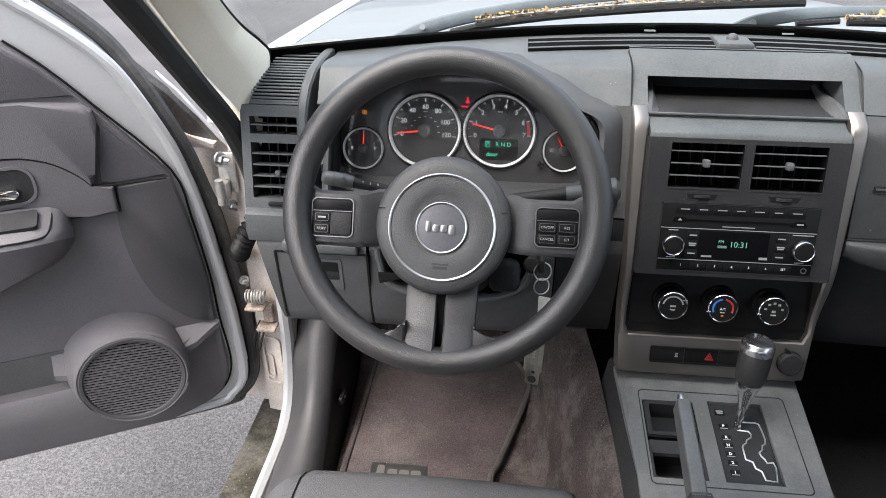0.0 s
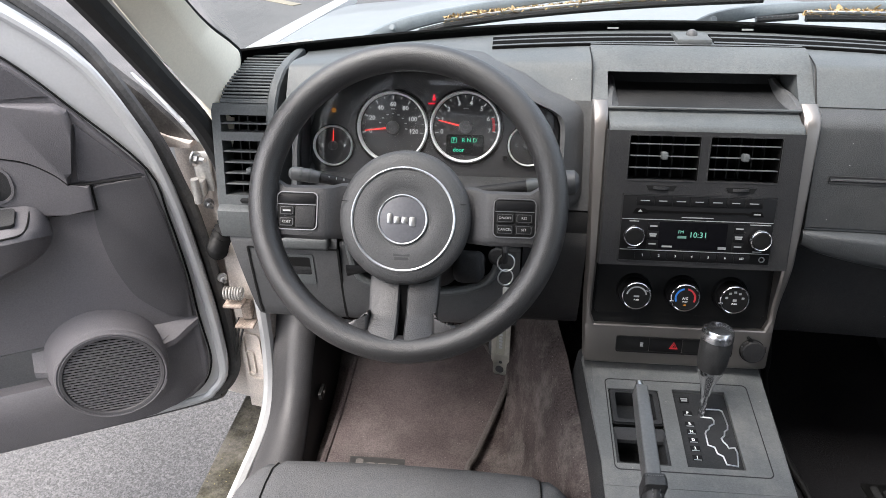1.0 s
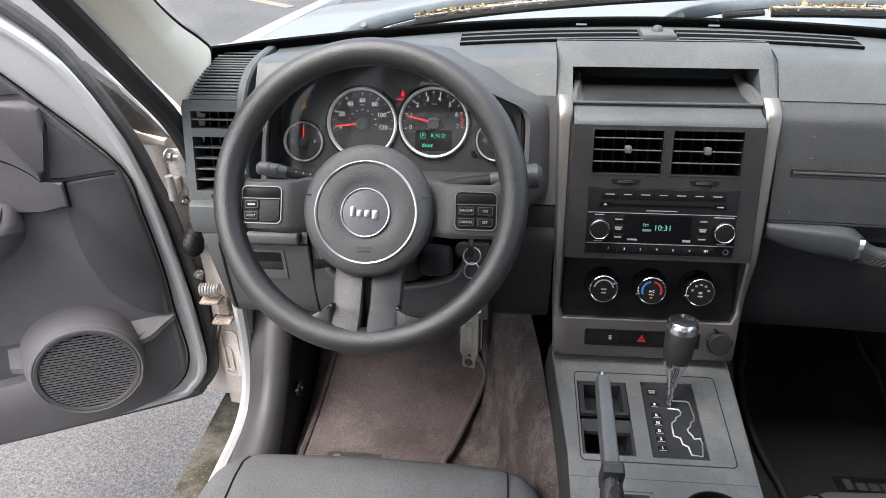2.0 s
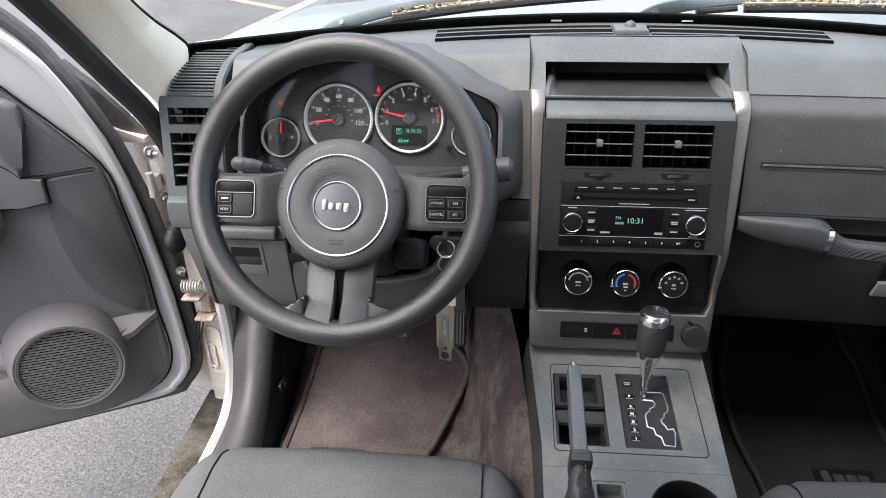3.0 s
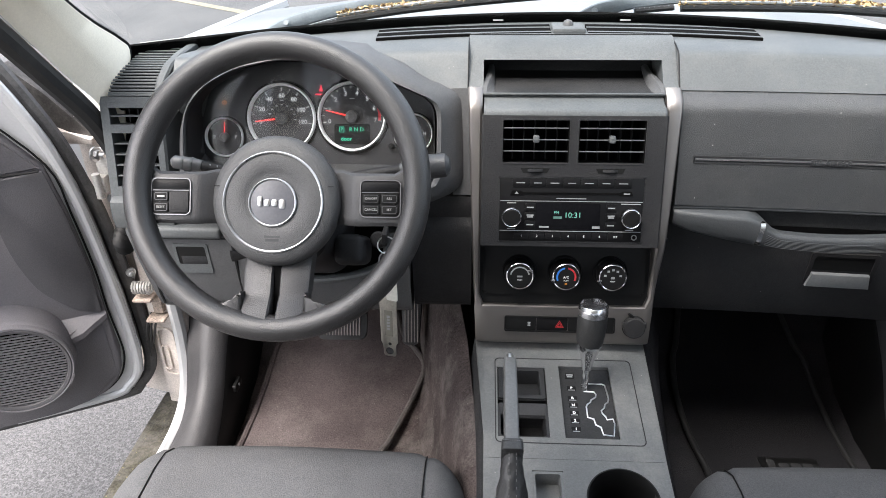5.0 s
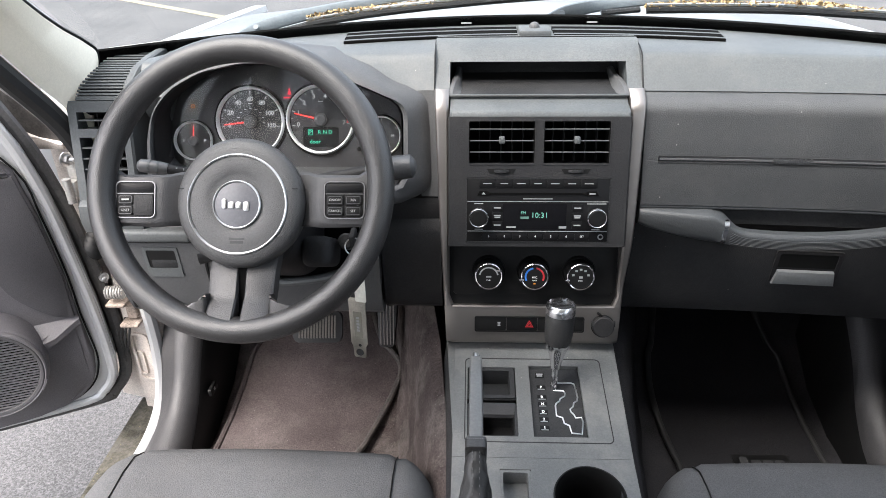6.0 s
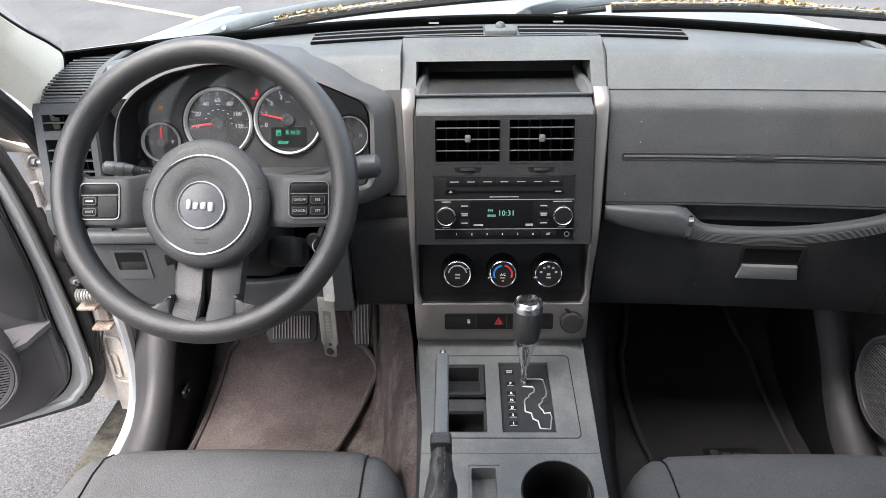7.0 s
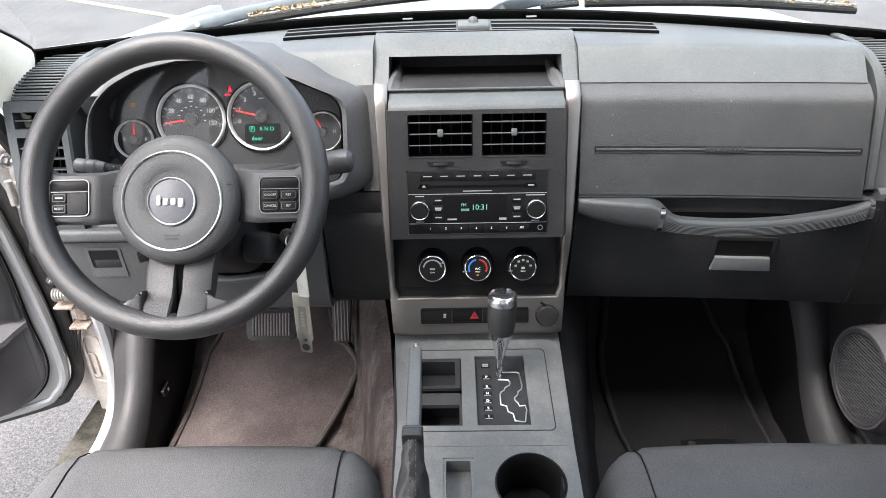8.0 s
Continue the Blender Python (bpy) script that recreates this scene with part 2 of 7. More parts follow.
def box(bm, c, s, M=I4, r=0.0, seg=2):
    m = M @ Matrix.Translation(c) @ Matrix.Diagonal((*s, 1))
    vs = bmesh.ops.create_cube(bm, size=1, matrix=m)["verts"]
    if r:
        es = list({e for v in vs for e in v.link_edges})
        bmesh.ops.bevel(bm, geom=es, offset=r, segments=seg, profile=0.5, affect="EDGES")
    return bm


def prism(bm, poly, d0, d1, M=I4, r=0.0, seg=2):
    lo = [bm.verts.new(M @ Vector((x, y, d0))) for x, y in poly]
    hi = [bm.verts.new(M @ Vector((x, y, d1))) for x, y in poly]
    n = len(poly)
    top = bm.faces.new(hi)
    bm.faces.new(lo[::-1])
    for i in range(n):
        bm.faces.new((lo[i], lo[(i + 1) % n], hi[(i + 1) % n], hi[i]))
    if r:
        bmesh.ops.bevel(bm, geom=list(top.edges), offset=r, segments=seg, profile=0.5, affect="EDGES")
    return bm


def loft(bm, rings, closed=True, cap0=True, cap1=True, wrap=False):
    rows = [[bm.verts.new(p) for p in ring] for ring in rings]
    pairs = list(zip(rows, rows[1:])) + ([(rows[-1], rows[0])] if wrap else [])
    for a, b in pairs:
        n = len(a)
        for i in range(n if closed else n - 1):
            bm.faces.new((a[i], a[(i + 1) % n], b[(i + 1) % n], b[i]))
    if closed and not wrap:
        if cap0:
            bm.faces.new(rows[0][::-1])
        if cap1:
            bm.faces.new(rows[-1])
    return bm


def lathe(bm, prof, M=I4, n=48, sx=1.0, sy=1.0):
    """prof: (radius, height) from one end to the other; radius 0 closes an end."""
    rings = []
    for r, h in prof:
        if r == 0:
            rings.append([bm.verts.new(M @ Vector((0, 0, h)))])
        else:
            rings.append([bm.verts.new(M @ Vector((r * sx * math.cos(2 * math.pi * i / n), r * sy * math.sin(2 * math.pi * i / n), h))) for i in range(n)])
    for a, b in zip(rings, rings[1:]):
        for i in range(n):
            j = (i + 1) % n
            if len(a) == 1 and len(b) == 1:
                break
            if len(a) == 1:
                bm.faces.new((a[0], b[j], b[i]))
            elif len(b) == 1:
                bm.faces.new((a[i], a[j], b[0]))
            else:
                bm.faces.new((a[i], a[j], b[j], b[i]))
    return bm


def tube(bm, pts, rad, n=12, closed=False, M=I4, flat=1.0):
    pts = [M @ Vector(p) for p in pts]
    k = len(pts)
    rads = rad if isinstance(rad, (list, tuple)) else [rad] * k
    tang = []
    for i in range(k):
        a = pts[(i - 1) % k] if closed or i > 0 else pts[i]
        b = pts[(i + 1) % k] if closed or i < k - 1 else pts[i]
        tang.append((b - a).normalized())
    up = Vector((0, 0, 1)) if abs(tang[0].z) < 0.9 else Vector((0, 1, 0))
    nor = (up - tang[0] * up.dot(tang[0])).normalized()
    rings = []
    for i in range(k):
        nor = (nor - tang[i] * nor.dot(tang[i])).normalized()
        bi = tang[i].cross(nor)
        rings.append([pts[i] + rads[i] * (math.cos(2 * math.pi * j / n) * nor + flat * math.sin(2 * math.pi * j / n) * bi) for j in range(n)])
    return loft(bm, rings, wrap=closed)


def smooth_path(pts, k=6):
    """Catmull-Rom points through pts."""
    P = [Vector(p) for p in pts]
    out = []
    for i in range(len(P) - 1):
        a, b, c, d = P[max(0, i - 1)], P[i], P[i + 1], P[min(len(P) - 1, i + 2)]
        for j in range(k):
            t = j / k
            out.append(0.5 * ((2 * b) + (c - a) * t + (2 * a - 5 * b + 4 * c - d) * t * t + (3 * b - a - 3 * c + d) * t ** 3))
    out.append(P[-1])
    return out


def rrect(w, h, r, n=6, cx=0.0, cy=0.0):
    """Rounded rectangle, 4 * n points."""
    out = []
    for q, (sx, sy) in enumerate(((1, 1), (-1, 1), (-1, -1), (1, -1))):
        for i in range(n):
            a = math.pi / 2 * (q + i / (n - 1))
            out.append((cx + sx * (w / 2 - r) + r * math.cos(a), cy + sy * (h / 2 - r) + r * math.sin(a)))
    return out


def ring_plate(bm, outer, inner, d0, d1, M=I4, lip=0.0):
    """A plate with one hole; outer and inner have as many points. lip: how far the hole's rim drops."""
    def row(o, d):
        return [M @ Vector((x, y, d)) for x, y in o]
    return loft(bm, [row(outer, d0), row(outer, d1), row(inner, d1 - lip), row(inner, d0)], wrap=True)


def grid_plate(bm, xs, ys, solid, d0, d1, M=I4):
    """A plate on a grid of lines with cells left open; solid(i, j) says which cells stand."""
    top, bot = {}, {}

    def v(store, i, j, d):
        if (i, j) not in store:
            store[i, j] = bm.verts.new(M @ Vector((xs[i], ys[j], d)))
        return store[i, j]
    nx, ny = len(xs) - 1, len(ys) - 1
    ok = {(i, j) for i in range(nx) for j in range(ny) if solid(i, j)}
    for i, j in ok:
        c = [(i, j), (i + 1, j), (i + 1, j + 1), (i, j + 1)]
        bm.faces.new([v(top, *p, d1) for p in c])
        bm.faces.new([v(bot, *p, d0) for p in c][::-1])
        for a, b, nb in ((c[0], c[1], (i, j - 1)), (c[1], c[2], (i + 1, j)), (c[2], c[3], (i, j + 1)), (c[3], c[0], (i - 1, j))):
            if nb not in ok:
                bm.faces.new((v(bot, *a, d0), v(bot, *b, d0), v(top, *b, d1), v(top, *a, d1)))
    return bm


def sweep(bm, xs, profile):
    """Closed cross-sections (y, z) given by profile(x), joined along x."""
    return loft(bm, [[Vector((x, y, z)) for y, z in profile(x)] for x in xs])


def face_frame(o, right, up):
    """Local x to the right, y up along a face, z out of it."""
    r, u = Vector(right).normalized(), Vector(up)
    u = (u - r * u.dot(r)).normalized()
    w = r.cross(u)
    m = Matrix((r, u, w)).transposed().to_4x4()
    m.translation = o
    return m


def words(name, text, size, x, y, d, M, material, parent, depth=0.0003, turn=0.0, align="CENTER", bold=0.0):
    """Raised lettering, as a mesh, on a face."""
    cu = bpy.data.curves.new(name, "FONT")
    cu.body, cu.size, cu.extrude, cu.align_x, cu.align_y, cu.offset = text, size, depth, align, "CENTER", bold
    cu.resolution_u = 2
    tmp = bpy.data.objects.new(name, cu)
    scene.collection.objects.link(tmp)
    dg = bpy.context.evaluated_depsgraph_get()
    me = bpy.data.meshes.new_from_object(tmp.evaluated_get(dg))
    bpy.data.objects.remove(tmp)
    me.transform(M @ Matrix.Translation((x, y, d)) @ Matrix.Rotation(turn, 4, "Z"))
    me.materials.clear()
    me.materials.append(material)
    ob = new(name, me)
    ob.parent = parent
    if parent.type == "EMPTY":
        ob.matrix_parent_inverse = Matrix.Translation(-parent.location)
    return ob


def bars(bm, x, y, w, h, d, M, rows=1, gap=0.4):
    """Plain bars in place of small print."""
    for k in range(rows):
        hh = h / (rows + gap * (rows - 1))
        box(bm, (x, y + h / 2 - hh / 2 - k * hh * (1 + gap), d), (w * (1 - 0.15 * (k % 2)), hh, 0.0004), M)
    return bm


def sector(bm, r0, r1, a0, a1, d0, d1, M, n=16, cx=0.0, cy=0.0):
    pts = [(cx + r1 * math.cos(a0 + (a1 - a0) * i / n), cy + r1 * math.sin(a0 + (a1 - a0) * i / n)) for i in range(n + 1)]
    pts += [(cx + r0 * math.cos(a1 - (a1 - a0) * i / n), cy + r0 * math.sin(a1 - (a1 - a0) * i / n)) for i in range(n + 1)]
    return prism(bm, pts, d0, d1, M)


CX = -0.007  # the car's middle line


def ease(a):
    a = min(1.0, max(0.0, a))
    return a * a * (3 - 2 * a)


# ---- outside: ground and marking ----
bm = B()
bmesh.ops.create_grid(bm, x_segments=1, y_segments=1, size=300)
tagged(part("ground", bm, ASPHALT), "worn grey asphalt parking lot with coarse stones", "ground", kind="structure")
bm = B()
box(bm, (0, 0, 0.004), (6.5, 0.13, 0.004), Matrix.Translation((-5.2, 9.74, 0)) @ Matrix.Rotation(radians(-37), 4, "Z"))
tagged(part("road_marking", bm, LINE), "faded yellow painted parking line on asphalt", "road marking", kind="structure")

# ---- the car's shell ----
car = thing("car_body", "silver car body shell with open driver door opening", "car body", (CX, 0, 0.25), kind="structure")


def foot(x):
    """The windscreen's lower edge: y and z at x."""
    d = (x - CX) ** 2
    return 1.165 - 0.25 * d, 1.213 - 0.075 * d + 0.035 * d * d


XS = [CX + (-0.69 + 1.38 * i / 28) for i in range(29)]


def glass_row(k, off):
    out = []
    for x in XS:
        y, z = foot(x)
        s = 1 - 0.13 * k
        out.append(Vector((CX + (x - CX) * s, y - 0.66 * k + off, z + 0.49 * k + off)))
    return out


bm = B()
rows = [glass_row(k / 8, 0.0) for k in range(9)]
grid = [[bm.verts.new(p) for p in r] for r in rows]
for a, b in zip(grid, grid[1:]):
    for i in range(len(a) - 1):
        bm.faces.new((a[i], a[i + 1], b[i + 1], b[i]))
ws = part("windshield", bm, GLASS, car, "clear windshield glass")
ws.visible_shadow = False
# black ceramic band along the glass foot
bm = B()
rings = []
for x in XS:
    y, z = foot(x)
    rings.append([Vector((x, y - 0.003, z - 0.03)), Vector((x, y - 0.004, z)), Vector((x, y - 0.015, z + 0.0135)), Vector((x, y - 0.012, z + 0.016)), Vector((x, y + 0.006, z - 0.0)), Vector((x, y + 0.006, z - 0.03))])
loft(bm, rings)
part("windshield_band", bm, VOID, car, "black band at the foot of the windshield")
for mx in (-0.114, 0.093):
    bm = B()
    box(bm, (mx, 1.1495, 1.2165), (0.017, 0.002, 0.0022), Matrix.Identity(4))
    part("band_mark", bm, GREY_PRINT, car, "small pale mark on the black band")
bm = B()
PLT = face_frame((-0.640, 1.093, 1.1935), (1, 0.50, 0.03), (0, 0.4, 1))
prism(bm, rrect(0.105, 0.011, 0.001), 0, 0.0010, PLT)
plate = part("glass_plate", bm, mat("plate_pale", (0.50, 0.50, 0.48), 0.5, var=0.2, big=50), car, "pale plate at the windshield's lower corner")
for x in (-0.044, -0.038, -0.026, -0.012, -0.004, 0.010, 0.016, 0.030, 0.043):
    bm = B()
    box(bm, (x, -0.001, 0.0012), (0.0042, 0.0050, 0.0006), PLT)
    part("plate_bar", bm, BLACK, plate)
# cowl under the wipers
bm = B()
rings = []
for x in XS:
    y, z = foot(x)
    rings.append([Vector((x * 1.02, y + 0.004, z - 0.03)), Vector((x * 1.02, y + 0.010, z - 0.012)), Vector((x * 1.02, y + 0.09, z - 0.040)), Vector((x * 1.02, y + 0.19, z - 0.05)), Vector((x * 1.02, y + 0.19, z - 0.10)), Vector((x * 1.02, y + 0.02, z - 0.10))])
loft(bm, rings)
part("cowl", bm, DARK, car, "dark plastic cowl at the windshield foot")
# hood
bm = B()
rings = []
NX = 32
for i in range(NX + 1):
    u = -1 + 2 * i / NX
    x = CX + 0.735 * u
    crown = 0.045 * (1 - u * u) + 0.010 * math.exp(-((abs(u) - 0.62) / 0.10) ** 2)
    y0 = foot(x)[0] + 0.165
    row = []
    for j in range(11):
        v = j / 10
        row.append(Vector((x, y0 + (2.25 - y0) * v, 1.139 + 0.78 * crown - 0.055 * v - 0.04 * v ** 4)))
    rings.append(row + [p + Vector((0, 0, -0.03)) for p in row[::-1]])
loft(bm, rings)
part("hood", bm, HOOD_PAINT, car, "silver hood in a darkened copy of the paint")
for sgn in (-1, 1):
    bm = B()
    rings = []
    for j in range(13):
        v = j / 12
        y = 1.13 + 1.07 * v
        z = 1.142 - 0.05 * v - 0.012 * v * v
        rings.append([Vector((CX + sgn * xx, y, zz)) for xx, zz in ((0.738, z - 0.02), (0.742, z - 0.003), (0.78, z - 0.004), (0.815, z - 0.018), (0.86, z - 0.06), (0.90, z - 0.16), (0.905, 0.55), (0.88, 0.55), (0.84, z - 0.15))])
    loft(bm, rings)
    part("fender", bm, PAINT, car, "silver painted front fender")
    # A pillar: cream trim inside, painted metal outside
    edge_g = smooth_path([(0.684, 0.985, 1.135), (0.6705, 1.012, 1.196), (0.6745, 0.998, 1.220), (0.678, 0.94, 1.256), (0.674, 0.87, 1.302), (0.660, 0.72, 1.41), (0.64, 0.55, 1.535), (0.62, 0.40, 1.65)], 5)
    edge_l = smooth_path([(0.690, 0.965, 1.06), (0.692, 0.952, 1.110), (0.700, 0.935, 1.145), (0.712, 0.890, 1.200), (0.716, 0.79, 1.308), (0.690, 0.64, 1.43), (0.665, 0.47, 1.56), (0.64, 0.33, 1.67)], 5)
    rings = []
    outer = []
    for k, (g, l) in enumerate(zip(edge_g, edge_l)):
        f = 0.66 - 0.30 * min(1.0, k / 20)  # the ridge drifts towards the glass higher up
        ridge = g.lerp(l, f) + Vector((-0.009, -0.012, -0.001))
        rings.append([Vector((CX + sgn * p.x, p.y, p.z)) for p in (g, g.lerp(ridge, 0.12) + Vector((-0.003, -0.001, 0.001)), g.lerp(ridge, 0.9) + Vector((-0.001, 0, 0)), ridge.lerp(l, 0.06), l + Vector((-0.001, -0.002, -0.001)), l, l + Vector((0.03, 0.02, 0.02)), g + Vector((0.035, 0.01, 0.0)))])
        c = g.lerp(l, 0.4) + Vector((0.055, 0.03, 0.03))
        outer.append([Vector((CX + sgn * (c.x + a), c.y + b, c.z + b)) for a, b in ((-0.02, 0.02), (0.025, 0.005), (0.025, -0.03), (-0.02, -0.03))])
    bm = B()
    loft(bm, rings)
    part("a_pillar_trim", bm, CREAM, car, "cream plastic pillar trim with a soft ridge", angle=40)
    bm = B()
    tube(bm, [Vector((CX + sgn * (p.x + 0.002), p.y, p.z)) for p in edge_g], 0.0045, 6)
    part("glass_edge", bm, BLACK, car, "black edge of the windshield glass")
    bm = B()
    loft(bm, outer)
    part("a_pillar", bm, PAINT, car, "silver painted windshield pillar")
    bm = B()
    sp = smooth_path([(CX + sgn * a, b, c) for a, b, c in ((0.665, 0.33, 1.66), (0.70, 0.50, 1.53), (0.722, 0.66, 1.40), (0.733, 0.79, 1.290), (0.729, 0.88, 1.195), (0.716, 0.94, 1.115), (0.712, 0.985, 1.03), (0.712, 1.0, 0.98))], 6)
    tube(bm, sp, 0.0165, 10)
    part("door_seal", bm, RUBBER, car, "black rubber door seal")
    # roof rail and B pillar, closing the shell
    bm = B()
    box(bm, (CX + sgn * 0.66, -0.55, 1.69), (0.10, 2.1, 0.09), r=0.02)
    part("roof_rail", bm, CREAM, car)
    bm = B()
    prism(bm, [(-0.30, 0.45), (-0.12, 0.45), (-0.16, 1.70), (-0.30, 1.70)], 0, 0.06, Matrix(((0, 0, sgn, CX + sgn * 0.70), (1, 0, 0, 0), (0, 1, 0, 0), (0, 0, 0, 1))))
    part("b_pillar", bm, CREAM, car)
    bm = B()
    box(bm, (CX + sgn * 0.76, -1.05, 0.72), (0.10, 1.5, 0.74), r=0.01)
    box(bm, (CX + sgn * 0.73, -1.55, 1.40), (0.06, 0.5, 0.62), r=0.01)
    part("rear_side", bm, DARK, car)
bm = B()
box(bm, (CX, -0.58, 1.735), (1.36, 2.1, 0.03), r=0.01)
part("headliner", bm, HEADLINER, car, "pale cloth headliner")
bm = B()
box(bm, (CX, -0.58, 1.775), (1.42, 2.2, 0.03), r=0.01)
part("roof_panel", bm, PAINT, car)
bm = B()
box(bm, (CX, -1.80, 0.72), (1.5, 0.06, 0.80), r=0.01)
box(bm, (CX, -1.80, 1.66), (1.5, 0.06, 0.14), r=0.01)
part("rear_panel", bm, DARK, car)
# side and rear windows, out of view and added to dim the cabin: clear tinted in the door, dark privacy glass behind


def pane(pts, material, label):
    bm = B()
    bm.faces.new([bm.verts.new(p) for p in pts])
    return part("window_pane", bm, material, car, label)


pane([(CX + 0.70, y, z) for y, z in ((-0.14, 1.20), (0.83, 1.20), (0.62, 1.44), (0.36, 1.66), (-0.16, 1.66))], DOOR_GLASS, "green-tinted side window glass")
for sgn in (-1, 1):
    pane([(CX + sgn * 0.71, y, z) for y, z in ((-1.32, 1.08), (-0.30, 1.08), (-0.30, 1.66), (-1.32, 1.66))], PRIVACY, "dark privacy glass, unseen, added to dim the cabin")
pane([(CX + x, -1.80, z) for x, z in ((-0.70, 1.11), (0.70, 1.11), (0.70, 1.60), (-0.70, 1.60))], PRIVACY, "dark rear window glass, unseen, added to dim the cabin")
# floor pan with toe board: the driver's carpet is faded and full of dust, the passenger's darker copy stands for shade
SHADE_CARPET = mat("shade_carpet", (0.031, 0.030, 0.032), 1.0, var=0.4, big=20, fine=420, bump=1.0, bump_scale=420, spec=0.1)
bm = B()
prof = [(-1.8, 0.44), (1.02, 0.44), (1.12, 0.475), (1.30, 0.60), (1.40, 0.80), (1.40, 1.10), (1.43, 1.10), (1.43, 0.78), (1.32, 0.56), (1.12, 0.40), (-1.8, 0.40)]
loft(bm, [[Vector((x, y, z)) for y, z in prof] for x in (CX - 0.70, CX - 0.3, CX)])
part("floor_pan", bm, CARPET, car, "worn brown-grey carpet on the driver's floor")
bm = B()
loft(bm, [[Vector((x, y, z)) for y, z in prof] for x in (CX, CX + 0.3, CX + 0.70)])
part("floor_pan", bm, SHADE_CARPET, car, "carpet on the passenger floor, coloured dark for shade")
# transmission tunnel, carpeted: faded on the driver's side, darkened for shade on the other
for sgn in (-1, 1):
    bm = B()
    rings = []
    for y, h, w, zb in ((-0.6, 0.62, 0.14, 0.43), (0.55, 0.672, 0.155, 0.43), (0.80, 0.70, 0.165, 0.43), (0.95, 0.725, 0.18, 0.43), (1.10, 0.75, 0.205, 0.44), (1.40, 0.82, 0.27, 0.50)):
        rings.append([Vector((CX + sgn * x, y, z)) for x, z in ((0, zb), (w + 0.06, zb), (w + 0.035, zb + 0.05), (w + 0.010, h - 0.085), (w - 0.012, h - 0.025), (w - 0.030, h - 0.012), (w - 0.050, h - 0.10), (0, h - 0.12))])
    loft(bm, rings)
    part("tunnel", bm, CARPET if sgn < 0 else SHADE_CARPET, car, "brown-grey carpet over the transmission tunnel" if sgn < 0 else "carpet over the transmission tunnel, coloured dark for shade")
# sills: black tread strip, painted flange, plastic scuff plate
KICK = mat("kick_plastic", (0.040, 0.039, 0.041), 0.55, var=0.2, fine=380, bump=0.5, bump_scale=500, dust=0.06, spec=0.55)
for sgn in (-1, 1):
    bm = B()
    box(bm, (CX + sgn * 0.768, 0.45, 0.445), (0.066, 1.28, 0.02), r=0.004)
    part("sill_strip", bm, MOSS, car, "mossy dirty sill ledge")
    bm = B()
    box(bm, (CX + sgn * 0.762, 0.1, 0.385), (0.055, 1.95, 0.085), r=0.01)
    part("sill_panel", bm, PAINT, car, "silver painted sill panel")
    bm = B()
    tube(bm, smooth_path([(CX + sgn * a, b, c) for a, b, c in ((0.703, 1.005, 1.0), (0.704, 1.015, 0.86), (0.708, 1.03, 0.74), (0.716, 1.045, 0.62), (0.721, 1.03, 0.525), (0.722, 0.97, 0.48), (0.725, 0.85, 0.468), (0.728, 0.5, 0.468), (0.730, -0.1, 0.468))], 6), 0.0125, 8)
    part("door_flange", bm, PAINT, car, "silver painted flange round the door opening")
    bm = B()
    inside = B()
    rings, dark = [], []
    edge = smooth_path([(1.22, 0.80, 0.80), (1.12, 0.745, 0.74), (1.04, 0.66, 0.63), (0.98, 0.578, 0.52), (0.90, 0.530, 0.485), (0.75, 0.505, 0.478), (0.40, 0.498, 0.478), (-0.1, 0.495, 0.478)], 4)
    for y, zt, zo in edge:
        xo = 0.704 + 0.010 * ease((1.02 - y) / 0.12)
        xi = 0.620 + 0.008 * math.exp(-((y - 1.0) / 0.10) ** 2)
        dent = 0.010 * math.exp(-((y - 1.085) / 0.025) ** 2)
        rings.append([Vector((CX + sgn * x, y, z)) for x, z in ((xo, 0.44), (xo, zo - 0.010), (xo - 0.004, zo - 0.002), (xo - 0.014, zo + 0.2 * (zt - zo) + 0.002), (xo - 0.030 + 0.4 * dent, zo + 0.55 * (zt - zo) + 0.006 - dent), (xi + 0.036, zt + 0.003 - 0.6 * dent), (xi + 0.020, zt - 0.002), (xi + 0.008, zt - 0.013), (xi, zt - 0.035), (xi - 0.006, zt - 0.06), (xi - 0.006, 0.44))])
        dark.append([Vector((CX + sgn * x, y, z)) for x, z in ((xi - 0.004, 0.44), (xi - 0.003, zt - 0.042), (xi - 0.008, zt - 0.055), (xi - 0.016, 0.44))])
    loft(bm, rings)
    kp = part("kick_panel", bm, KICK, car, "dark grey plastic kick panel and scuff plate", angle=75)
    # black overlay: dark plastic with the gap's shade put into the colour
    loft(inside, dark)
    part("kick_shade", inside, BLACK, kp, "black inner side of the kick panel, plastic and painted shade")
# hood release lever on the driver's kick panel
bm = B()
RL = face_frame((CX - 0.6065, 1.02, 0.540), (0, 1, 0), (-0.10, 0, 1))
prism(bm, rrect(0.034, 0.016, 0.004), -0.006, 0.0004, RL, 0.001)
rel = part("release_lever", bm, BLACK, car, "black hood release lever")
bm = B()
bars(bm, 0, 0.0, 0.006, 0.006, 0.001, RL, rows=2)
part("release_mark", bm, WHITE_PRINT, rel)
# hinge pillar with its dirty metal
bm = B()
loft(bm, [[Vector((CX - 0.726, 1.052, z)), Vector((CX - 0.778, 1.062, z)), Vector((CX - 0.786, 1.10, z)), Vector((CX - 0.86, 1.12, z)), Vector((CX - 0.86, 1.16, z)), Vector((CX - 0.70, 1.16, z)), Vector((CX - 0.70, 1.052, z))] for z in (0.44, 0.49, 0.70, 0.9, 0.98, 1.03)])
part("hinge_pillar", bm, PRIMER, car, "dusty painted hinge pillar of the door opening")
bm = B()
